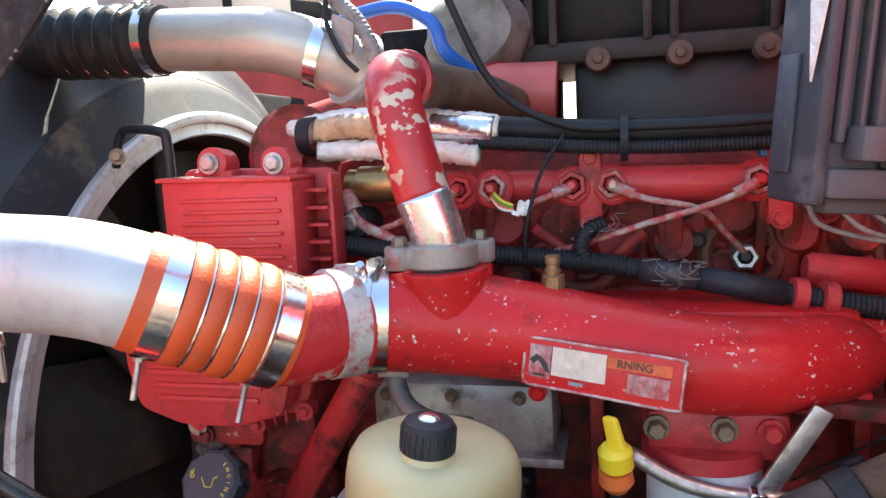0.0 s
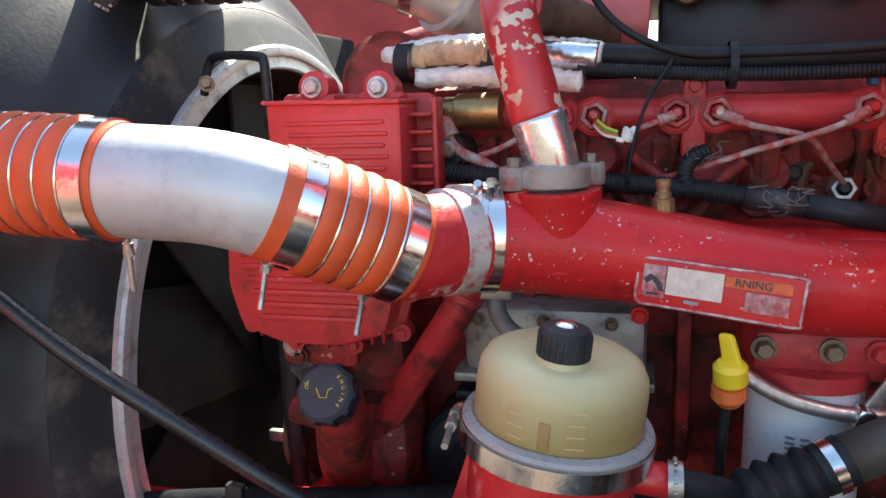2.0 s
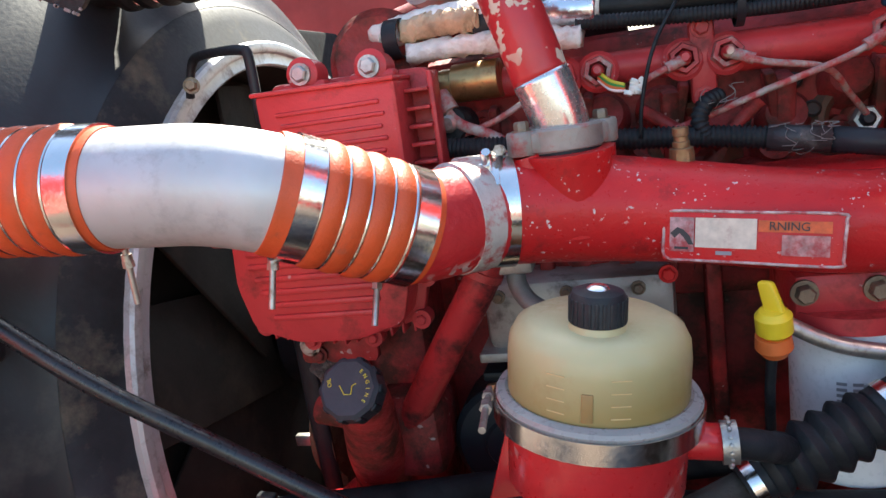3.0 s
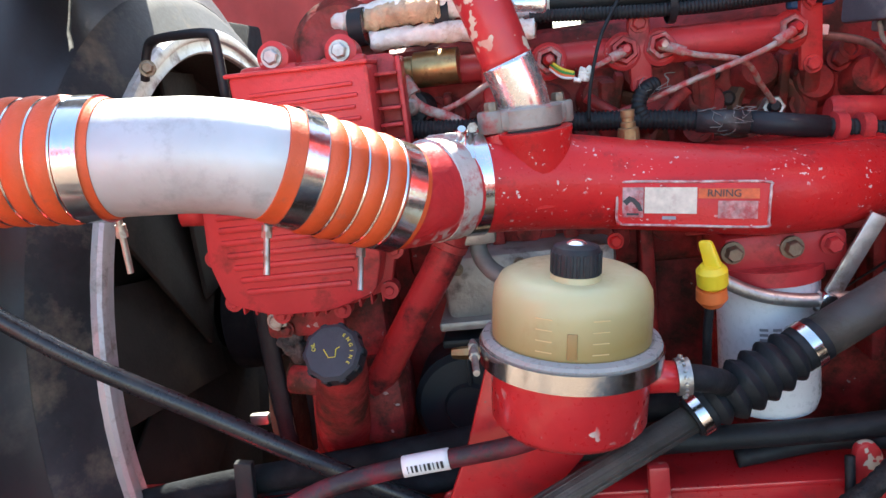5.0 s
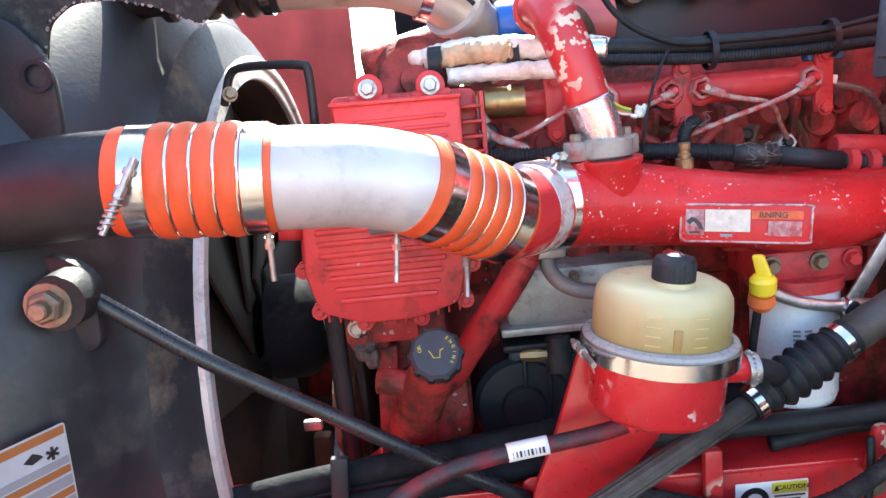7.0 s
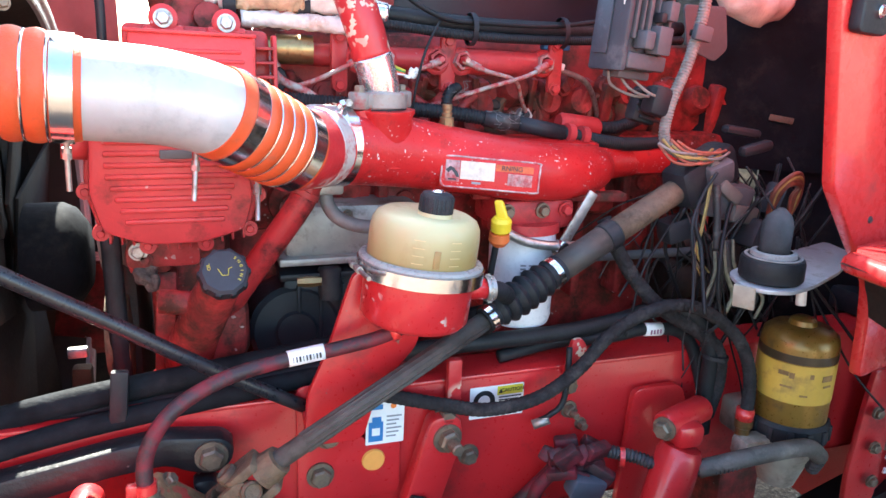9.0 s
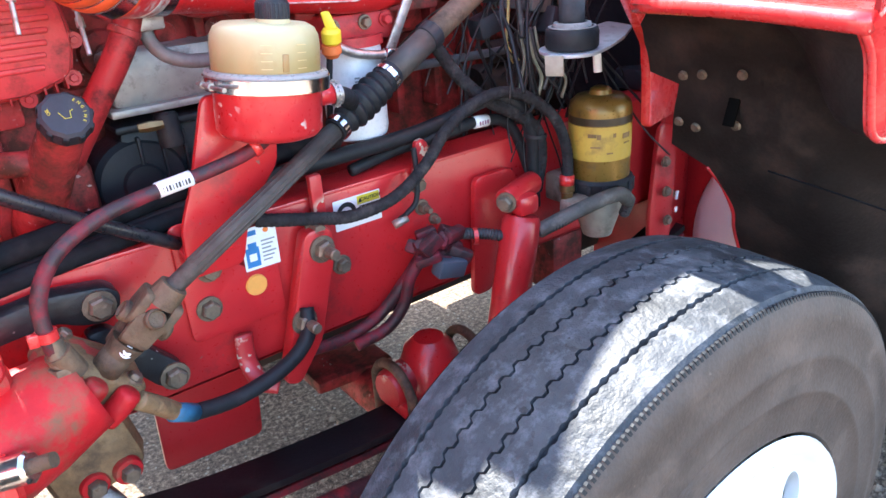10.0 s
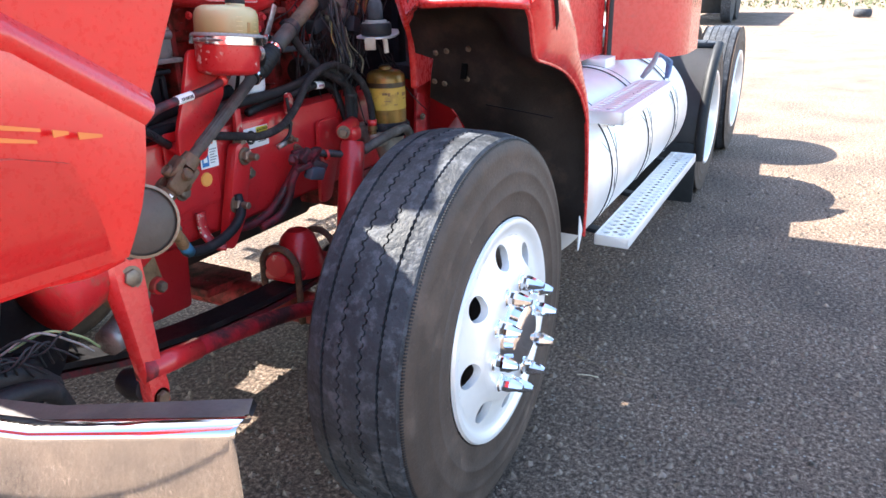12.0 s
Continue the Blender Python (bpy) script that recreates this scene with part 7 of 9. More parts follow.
part("upper_shaft", tube([hi.lerp(up_end, 0.38), hi.lerp(up_end, 1.06)], 0.0200, 24), DUSTY_BROWN, st, "brown rusty upper shaft")
part("collar", lathe([(0.021, -0.012), (0.0235, -0.01), (0.0235, 0.01), (0.021, 0.012)], place(hi.lerp(up_end, 0.36), up_end - hi), 24), BLACK_DUSTY, st)
part("column_cover", merge(box(tuple(up_end), (0.12, 0.06, 0.07), (0, -25, 8), 0.015)), BLACK_DUSTY, st)

uj = thing("steering_u_joint", (-0.32, 0.62, 0.97), "rusty brown steering universal joint", "u-joint")
d = (Vector((-0.352, 0.622, 0.950)) - u0).normalized()
side = Vector((0.25, -0.9, 0.35)).normalized()
o2 = side.cross(d).normalized()
def fork(c, way, o):
    """A yoke: a neck and two flat cheeks that end in round eyes."""
    neck = tube([c - way * 0.008, c + way * 0.020], [0.019, 0.023], 14)
    cheeks = []
    for sg in (1, -1):
        fr = Matrix.Translation(c + way * 0.038 + o * 0.0205 * sg) @ Matrix((way, o.cross(way).normalized(), o)).transposed().to_4x4()
        ck = plate([(-0.028, -0.019), (0.010, -0.021), (0.024, -0.010), (0.024, 0.010), (0.010, 0.021), (-0.028, 0.019)], 0.013, Matrix.Translation((0, 0, -0.0065)), 0.003, 0.009)
        ck.transform(fr)
        cheeks.append(ck)
    return merge(neck, *cheeks)


part("yoke", fork(u0 + d * 0.002, d, o2), RUSTY, uj)
part("yoke", fork(u0 + d * 0.106, -d, side), RUSTY, uj)
cc0 = u0 + d * 0.053
part("cross", merge(tube([cc0 - o2 * 0.027, cc0 + o2 * 0.027], 0.010, 12), tube([cc0 - side * 0.027, cc0 + side * 0.027], 0.010, 12)), RUSTY, uj)
for o in (o2, -o2, side, -side):
    part("bearing_cap", lathe([(0, -0.004), (0.0135, -0.004), (0.0135, 0.004), (0.011, 0.007), (0.009, 0.004), (0, 0.003)], place(cc0 + o * 0.0275, o), 18), RUSTY, uj)
part("input_shaft", tube([u0 + d * 0.105, u0 + d * 0.135], 0.020, 14), RUSTY, uj)
part("pinch_bolt", bolt(u0 + d * 0.104 + side * 0.020, side, 0.007, 0.005), PAPER, uj)

gear = thing("steering_gear", (-0.5, 0.6, 0.78), "red and rust-brown steering gearbox on the frame", "steering gear")
g0, g1 = Vector((-0.395, 0.622, 0.925)), Vector((-0.66, 0.60, 0.855))
gbits = [tube([g0, g0.lerp(g1, 0.25), g0.lerp(g1, 0.5), g1], [0.058, 0.070, 0.076, 0.072], 28, 6),
         lathe([(0, -0.06), (0.060, -0.06), (0.066, -0.03), (0.064, 0.015), (0.052, 0.030), (0.044, 0.036), (0, 0.038)], place((-0.56, 0.60, 0.885), (-0.05, -1, 0.05)), 32),
         lathe([(0, -0.05), (0.019, -0.05), (0.018, 0.0), (0.015, 0.004), (0, 0.004)], place((-0.487, 0.585, 1.005), (0, -1, 0.25)), 24),
         box((-0.487, 0.615, 0.962), (0.038, 0.05, 0.07), (0, 6, 0), 0.014)]
vs = Vector((0.714, 0.130, -0.688)).normalized()
vn = d.cross(vs).normalized()
vn = vn if vn.y > 0 else -vn
vc = Vector((-0.368, 0.607, 0.937))
for off, long in ((-0.044, 0.050), (-0.012, 0.046), (0.034, 0.052)):
    a = vc + vs * off + d * 0.008 - vn * 0.012
    gbits.append(tube([a, a + d * 0.006, a + d * long * 0.6, a + d * long], [0.012, 0.016, 0.0165, 0.014], 14, 4))
    gbits.append(box(tuple(a + d * 0.05 + vn * 0.016), (0.020, 0.034, 0.030), (-20, 15, 0), 0.006))
GEAR_RED = surf("chipped_gear_red", (0.45, 0.015, 0.020), 0.46, var=0.15, scale=14, bump=0.35, dirt=((0.16, 0.105, 0.06), 0.34, 13), chip=((0.3, 0.2, 0.15), 0.22, 60), spec=0.25)
for nm, gb in zip(("housing", "sector_cover", "mount_boss", "boss_web") + ("lug", "web") * 3, gbits):
    part(nm, gb, GEAR_RED, gear, "red casting with rust showing through" if nm == "housing" else "")
VALVE_RUST = surf("ochre_rusted_casting", (0.20, 0.120, 0.058), 0.6, var=0.45, scale=26, bump=0.7, dirt=((0.07, 0.045, 0.028), 0.28, 25), chip=((0.48, 0.02, 0.03), 0.65, 24))
vb = box((0, 0, 0), (0.128, 0.050, 0.084), bevel=0.012, seg=3)
vb.transform(Matrix.Translation(vc + d * 0.027 + vn * 0.040) @ Matrix((vs, d, vn)).transposed().to_4x4())
part("valve_body", vb, VALVE_RUST, gear, "rust-brown valve block")
vb = box((0, 0, 0), (0.100, 0.050, 0.070), bevel=0.014, seg=3)
vb.transform(Matrix.Translation(vc + d * 0.075 + vn * 0.040) @ Matrix((vs, d, vn)).transposed().to_4x4())
part("valve_neck", vb, GEAR_RED, gear)
for k in range(4):
    a = radians(45 + 90 * k)
    part("bolt", bolt(vc + vs * 0.050 * math.cos(a) * 1.2 + vn * (0.040 + 0.040 * math.sin(a)) + d * 0.003, -d, 0.009, 0.008), BOLT, gear)
part("boss_bolt", bolt((-0.487, 0.581, 1.006), (0, -1, 0.25), 0.009, 0.010), BOLT, gear)
part("port", merge(tube([(-0.402, 0.602, 0.960), (-0.415, 0.597, 0.995)], 0.016, 14)), RUSTY, gear)
part("side_fitting", tube([(-0.345, 0.610, 0.884), (-0.320, 0.622, 0.855), (-0.300, 0.634, 0.828)], 0.0135, 12), VALVE_RUST, gear)
pl = (Vector((0.75, -0.55, 0.25))).normalized()
part("silver_plug", lathe([(0, -0.03), (0.019, -0.03), (0.019, 0.02), (0.015, 0.024), (0, 0.024)], place((-0.495, 0.525, 0.912), pl), 10), STAINLESS, gear)
part("plug_stud", lathe([(0, 0.02), (0.009, 0.02), (0.009, 0.05), (0, 0.05)], place((-0.495, 0.525, 0.912), pl), 10), RUSTY, gear)
for p in ((-0.377, 0.642, 0.761), (-0.421, 0.646, 0.758)):
    part("lower_bolt", bolt(p, (0.1, -1, 0), 0.013, 0.015), BOLT, gear)
    part("red_washer", lathe([(0, 0.002), (0.018, 0.002), (0.020, -0.001), (0.020, -0.012), (0, -0.012)], place(p, (0.1, -1, 0)), 20), GEAR_RED, gear)
part("mount_leg", box((-0.415, 0.695, 0.795), (0.13, 0.09, 0.13), (0, -12, 0), 0.03), VALVE_RUST, gear)
part("silver_cover", tube([(-0.40, 0.685, 0.715), (-0.45, 0.675, 0.690), (-0.51, 0.665, 0.68)], [0.030, 0.038, 0.03], 16), ALU_CAST, gear, "dull grey end cover")

bh = thing("pressure_hose", (-0.2, 0.65, 0.8), "black hydraulic hose with blue end and red loop", "hose")
part("hose", tube([(-0.300, 0.634, 0.828), (-0.273, 0.652, 0.802), (-0.2, 0.662, 0.788), (-0.12, 0.67, 0.80), (-0.07, 0.68, 0.83), (-0.055, 0.70, 0.87)], 0.0125, 14), RUBBER, bh)
part("blue_sleeve", tube([(-0.305, 0.630, 0.832), (-0.273, 0.652, 0.802)], 0.0138, 14), surf("faded_blue_sleeve", (0.03, 0.14, 0.25), 0.6, var=0.3, scale=40), bh)
part("hose_run", tube([(-0.07, 0.72, 0.78), (0.02, 0.73, 0.765), (0.09, 0.72, 0.79), (0.14, 0.70, 0.85), (0.18, 0.69, 0.90)], 0.011, 12), RUBBER_RED, bh)

# ---- frame fittings ----
def frame_bolt(p, r=0.017, shank=0.0, axis=(0, -1, 0)):
    ob = thing("frame_bolt", p, "weathered flanged bolt on the red frame", "bolt", "frame bolts")
    part("head", bolt(p, axis, r, 0.014, True, shank), BOLT, ob)


for p, r, s in (((-0.197, 0.729, 0.912), 0.015, 0), ((-0.185, 0.729, 0.975), 0.015, 0), ((0.21, 0.741, 1.0), 0.012, 0), ((0.215, 0.741, 0.955), 0.011, 0.012), ((0.04, 0.741, 0.90), 0.013, 0), ((0.24, 0.741, 0.925), 0.008, 0)):
    frame_bolt(p, r, s)
arm = thing("spring_bracket_arm", (-0.03, 0.7, 0.85), "red steel arm bolted on the frame", "bracket")
part("arm", plate([(-0.036, 0.995), (0.008, 0.995), (0.014, 0.955), (-0.034, 0.80), (-0.085, 0.735), (-0.112, 0.745), (-0.086, 0.83)], 0.030, xz(0.70), 0.004, 0.014), RED_FRAME, arm)
part("stud", bolt((-0.012, 0.698, 0.961), (0.1, -1, 0), 0.017, 0.016, True, 0.02), BOLT, arm)
part("stud", bolt((-0.062, 0.698, 0.848), (0.1, -1, 0), 0.017, 0.016, True, 0.02), BOLT, arm)
tab = thing("lower_tab", (-0.15, 0.72, 0.78), "rusty red hook tab under the frame", "bracket")
part("tab", tube([(-0.156, 0.728, 0.850), (-0.159, 0.722, 0.805), (-0.152, 0.702, 0.773), (-0.128, 0.686, 0.762)], 0.0155, 8, squash=0.5), RED_WORN, tab)
lug = thing("frame_lug", (0.19, 0.735, 1.03), "chipped red lug standing on the frame", "bracket")
part("lug", plate([(0.195, 1.02), (0.225, 1.02), (0.232, 1.07), (0.222, 1.085), (0.205, 1.082)], 0.012, xz(0.728), 0.003, 0.008), RED_WORN, lug)
part("cable", tube([(0.195, 0.722, 1.075), (0.192, 0.715, 1.03), (0.185, 0.712, 0.985), (0.165, 0.715, 0.965), (0.15, 0.72, 0.955)], 0.005, 8), RUBBER, lug)
part("nozzle", tube([(0.165, 0.715, 0.958), (0.14, 0.722, 0.948)], 0.008, 10), STEEL, lug)
lug2 = thing("frame_clip", (-0.02, 0.73, 1.03), "small chipped red upright clip", "bracket")
part("clip", box((0.005, 0.728, 1.04), (0.022, 0.014, 0.07), bevel=0.003), RED_WORN, lug2)
part("nut", bolt((-0.01, 0.72, 0.992), (0, -1, 0), 0.012, 0.02), BOLT, lug2)
gus = thing("frame_gusset", (-0.42, 0.72, 0.95), "black steel arm with large bolt along the frame", "bracket")
CHIPPED_BLACK = surf("chipped_black_paint", (0.013, 0.014, 0.017), 0.42, var=0.4, scale=14, bump=0.3, spec=0.4, dirt=((0.05, 0.045, 0.042), 0.18, 14), chip=((0.40, 0.39, 0.38), 0.34, 70))
part("arm", plate([(-0.85, 0.90), (-0.62, 0.945), (-0.47, 0.978), (-0.40, 0.984), (-0.372, 0.968), (-0.340, 0.962), (-0.320, 0.976), (-0.316, 1.000), (-0.330, 1.014), (-0.40, 1.024), (-0.47, 1.016), (-0.62, 0.99), (-0.85, 0.945)], 0.038, xz(0.694), 0.005, 0.014), CHIPPED_BLACK, gus)
part("bolt", bolt((-0.346, 0.690, 0.992), (0, -1, 0), 0.016, 0.014), BOLT, gus)
part("lower_arm", plate([(-0.375, 0.955), (-0.345, 0.958), (-0.300, 0.905), (-0.262, 0.862), (-0.258, 0.838), (-0.278, 0.826), (-0.300, 0.838), (-0.345, 0.900)], 0.030, xz(0.690), 0.005, 0.012), CHIPPED_BLACK, gus, "chipped black lower arm")
part("lower_bolt", bolt((-0.278, 0.686, 0.850), (0, -1, 0), 0.016, 0.014), BOLT, gus)
flr = thing("front_frame_horn", (-0.6, 0.78, 0.9), "red front frame extension", "frame")
part("web", box((-0.65, 0.780, 0.91), (0.75, 0.02, 0.22), (0, 3, 0), 0.004), RED_FRAME, flr)
part("top", box((-0.34, 0.80, 1.045), (0.22, 0.09, 0.014), (0, -4, 0), 0.004), RED_FRAME, flr)

# stickers on the frame
def sticker(name, p, w, h, label, angle=0.0):
    m = wall_frame(p, (1, 0, math.tan(radians(angle))), (0, 0, 1))
    ob = thing(name, p, label, "sticker")
    part("sheet", plate([(-w / 2, -h / 2), (w / 2, -h / 2), (w / 2, h / 2), (-w / 2, h / 2)], 0.0007, m, 0, 0.002), PAPER, ob)
    return ob, m @ Matrix.Translation((0, 0, 0.0009))


def bar(m, x0, x1, y0, y1):
    return plate([(x0, y0), (x1, y0), (x1, y1), (x0, y1)], 0.0004, m)


s1, m1 = sticker("service_sticker", (-0.100, 0.7312, 0.984), 0.058, 0.070, "white service sticker with blue jug picture", -1)
part("picture", merge(bar(m1, -0.025, -0.003, -0.030, 0.002), bar(m1, -0.020, -0.006, 0.002, 0.010)), INK_BLUE, s1)
part("picture_label", bar(m1 @ Matrix.Translation((0, 0, 0.0005)), -0.020, -0.008, -0.020, -0.008), PAPER, s1)
part("text_bar", merge(*[bar(m1, 0.002, 0.025 - 0.004 * (k % 3), 0.008 - k * 0.0065, 0.0105 - k * 0.0065) for k in range(6)]), INK_GREY, s1)
part("logo", lathe([(0, 0.0005), (0.0045, 0.0005), (0.0045, 0), (0, 0)], m1 @ Matrix.Translation((0.012, 0.026, 0)), 14), INK_ORANGE, s1)
part("logo_bar", bar(m1, -0.024, -0.004, 0.022, 0.030), INK_BLUE, s1)
s2, m2 = sticker("caution_sticker", (0.085, 0.7436, 0.987), 0.092, 0.054, "white and yellow caution sticker on the frame", 0)
part("yellow_panel", bar(m2, 0.000, 0.044, 0.010, 0.025), INK_YELLOW, s2)
part("word", lettering("CAUTION", 0.0088, m2 @ Matrix.Translation((0.026, 0.0175, 0.0006))), INK, s2)
part("triangle", plate([(0.002, 0.0135), (0.009, 0.0135), (0.0055, 0.021)], 0.0004, m2 @ Matrix.Translation((0, 0, 0.0005))), INK, s2)
part("text_bar", merge(*[bar(m2, 0.003, 0.042 - 0.006 * (k % 3), 0.005 - 0.0050 * k, 0.0072 - 0.0050 * k) for k in range(5)]), INK, s2)
part("roundel", lathe([(0.0105, 0), (0.0185, 0), (0.0185, 0.0005), (0.0105, 0.0005)], m2 @ Matrix.Translation((-0.022, 0.002, 0)), 28), INK, s2)
solo("round_reflector", lathe([(0, 0.003), (0.0165, 0.003), (0.018, 0.0), (0, 0.0)], wall_frame((-0.117, 0.7325, 0.923), (1, 0, 0), (0, 0, 1)), 28), AMBER, "round amber sticker on the red frame plate", "sticker")

# ---- fuel filter ----
GC = Vector((0.580, 0.645, 0))
ff = thing("fuel_filter", (GC.x, GC.y, 0.85), "gold spin-on fuel filter with yellow label", "fuel filter")
part("can", lathe([(0, 1.120), (0.014, 1.120), (0.020, 1.116), (0.022, 1.108), (0.046, 1.104), (0.057, 1.094), (0.060, 1.080), (0.060, 0.944), (0, 0.944)], Matrix.Translation(GC), 48), GOLD, ff)
part("label_band", lathe([(0.0602, 0.990), (0.0607, 0.990), (0.0607, 1.056), (0.0602, 1.056)], Matrix.Translation(GC), 48), GOLD_LABEL, ff, "yellow label with unreadable print")
part("dark_band", lathe([(0.0602, 1.058), (0.0606, 1.058), (0.0606, 1.072), (0.0602, 1.072)], Matrix.Translation(GC), 48), surf("dark_brown_band", (0.045, 0.030, 0.014), 0.45, var=0.3, scale=20), ff)
PRINT_BROWN = surf("faded_brown_print", (0.22, 0.13, 0.05), 0.6, var=0.3, scale=60)
for a0, z, wd, ht in ((-152, 1.040, 0.016, 0.007), (-140, 1.038, 0.008, 0.010), (-112, 1.040, 0.006, 0.008), (-86, 1.036, 0.020, 0.010), (-84, 1.022, 0.016, 0.003), (-146, 1.018, 0.018, 0.003), (-120, 1.006, 0.012, 0.003)):
    a = radians(a0)
    part("print_bar", box((GC.x + 0.0607 * math.cos(a), GC.y + 0.0607 * math.sin(a), z), (wd, 0.0012, ht), (0, 0, a0 + 90), 0), PRINT_BROWN, ff)
part("collar", lathe([(0, 0.950), (0.062, 0.950), (0.067, 0.944), (0.067, 0.915), (0.060, 0.905), (0, 0.905)], Matrix.Translation(GC), 28), BLACK_PLASTIC, ff)
for k in range(14):
    a = 2 * math.pi * k / 14
    part("collar_lug", box((GC.x + 0.067 * math.cos(a), GC.y + 0.067 * math.sin(a), 0.930), (0.006, 0.010, 0.026), (0, 0, math.degrees(a)), 0.002), BLACK_PLASTIC, ff)
part("base", merge(lathe([(0, 0.932), (0.048, 0.932), (0.05, 0.88), (0.042, 0.86), (0.03, 0.82), (0, 0.82)], Matrix.Translation(GC), 28), box((0.50, 0.63, 0.905), (0.06, 0.04, 0.04), bevel=0.01), box((0.56, 0.69, 0.91), (0.06, 0.12, 0.06), bevel=0.01)), surf("dusty_bowl", (0.34, 0.30, 0.24), 0.45, var=0.3, scale=18, bump=0.3, dirt=((0.12, 0.10, 0.08), 0.3, 16)), ff, "dusty translucent filter bowl")
part("inlet_fitting", merge(lathe([(0, 0), (0.012, 0), (0.012, 0.03), (0.015, 0.032), (0.015, 0.045), (0, 0.045)], place((0.487, 0.642, 0.905), (0, 0, 1)), 12)), BRASS, ff)
part("red_band", tube([(0.487, 0.642, 0.95), (0.487, 0.642, 0.968)], 0.0145, 14), RED_BODY, ff)
BRAID = surf("cloth_braided_hose", (0.022, 0.021, 0.023), 0.8, var=0.4, scale=60, bump=0.8, bscale=320, spec=0.2, dirt=((0.075, 0.07, 0.068), 0.24, 24))
fh = thing("fuel_hoses", (0.45, 0.68, 1.0), "bundle of thick black fuel hoses", "hose")
part("hose", tube([(0.490, 0.642, 0.95), (0.493, 0.650, 1.019), (0.473, 0.660, 1.078), (0.433, 0.675, 1.118), (0.386, 0.685, 1.140), (0.339, 0.690, 1.141), (0.289, 0.695, 1.124), (0.244, 0.695, 1.097), (0.195, 0.695, 1.047), (0.131, 0.695, 1.010), (0.050, 0.698, 1.000), (-0.023, 0.71, 1.013), (-0.1, 0.73, 1.028)], 0.0105, 14, ripple=0.0003, pitch=0.009), BRAID, fh)
part("hose", tube([(0.262, 0.765, 1.27), (0.282, 0.75, 1.224), (0.312, 0.735, 1.174), (0.355, 0.715, 1.128), (0.413, 0.698, 1.092), (0.455, 0.690, 1.056), (0.468, 0.692, 1.00), (0.462, 0.70, 0.93)], 0.0118, 14, ripple=0.0003, pitch=0.009), BRAID, fh)
part("hose", tube([(0.455, 0.70, 0.90), (0.452, 0.70, 0.98), (0.446, 0.695, 1.05), (0.42, 0.70, 1.105), (0.38, 0.715, 1.128), (0.34, 0.735, 1.118), (0.30, 0.75, 1.10), (0.2, 0.76, 1.085), (0.035, 0.765, 1.080), (-0.1, 0.775, 1.07), (-0.3, 0.77, 1.05), (-0.6, 0.78, 1.03)], 0.0135, 14), RUBBER, fh)
part("hose", tube([(0.47, 0.72, 0.95), (0.43, 0.735, 1.06), (0.354, 0.735, 1.086), (0.281, 0.74, 1.078), (0.2, 0.78, 1.06), (0.1, 0.78, 1.045)], 0.0105, 14), RUBBER, fh)
part("tag", tube([(0.338, 0.7335, 1.0868), (0.370, 0.7335, 1.0845)], 0.0115, 14), PAPER, fh, "white printed tag")
part("tag_print", merge(*[box((0.345 + 0.006 * k, 0.7213, 1.0855), (0.003, 0.001, 0.007), (0, 0, 0), 0) for k in range(4)]), surf("purple_tag_print", (0.25, 0.12, 0.2), 0.6), fh)
for c, d in (((0.453, 0.692, 1.045), (0.1, 0, 1)), ((0.430, 0.690, 1.110), (0.8, -0.1, -0.6))):
    part("cable_tie", lathe([(0.021, -0.003), (0.0225, -0.003), (0.0225, 0.003), (0.021, 0.003)], place(c, d), 16), BLACK_PLASTIC, fh)

hn2 = thing("taped_harness", (0.2, 0.67, 0.9), "tape-wrapped harness with red overspray", "wire harness")
rng = random.Random(21)
bits = []
for k in range(16):
    bits.append(box((0.195 + rng.uniform(-0.05, 0.05), 0.672 + rng.uniform(-0.02, 0.02), 0.905 + rng.uniform(-0.025, 0.02)), (rng.uniform(0.02, 0.05), 0.02, rng.uniform(0.012, 0.03)), (rng.uniform(-40, 40), rng.uniform(-40, 40), rng.uniform(-40, 40)), 0.005))
for kb in bits:
    part("tape_fold", kb, RUBBER_RED, hn2)
part("connector", box((0.205, 0.655, 0.868), (0.06, 0.03, 0.035), (10, 15, 0), 0.006), surf("grey_blue_connector", (0.07, 0.09, 0.12), 0.5), hn2)
part("loom", tube([(0.245, 0.67, 0.915), (0.29, 0.655, 0.905), (0.34, 0.62, 0.895), (0.40, 0.585, 0.91), (0.47, 0.565, 0.935), (0.53, 0.555, 0.94), (0.57, 0.56, 0.915), (0.575, 0.575, 0.88)], 0.0100, 12, 6, ripple=0.001, pitch=0.006), WIRE, hn2)
part("grey_sleeve", tube([(0.37, 0.60, 0.902), (0.45, 0.57, 0.93), (0.53, 0.555, 0.94), (0.57, 0.56, 0.915)], 0.014, 12), surf("grimy_grey_sleeve", (0.085, 0.078, 0.07), 0.6, var=0.4, scale=30, bump=0.5, dirt=((0.20, 0.18, 0.16), 0.22, 24)), hn2)
part("loom", tube([(0.16, 0.67, 0.90), (0.135, 0.68, 0.86), (0.125, 0.69, 0.81), (0.09, 0.70, 0.77), (0.03, 0.71, 0.755)], 0.011, 12), RUBBER_RED, hn2)
for x in (0.27, 0.345):
    part("red_tie", lathe([(0.0135, -0.004), (0.016, -0.004), (0.016, 0.004), (0.0135, 0.004)], place((x, 0.66 if x < 0.3 else 0.618, 0.905 if x < 0.3 else 0.896), (1, -0.5, 0)), 14), RED_BODY, hn2)

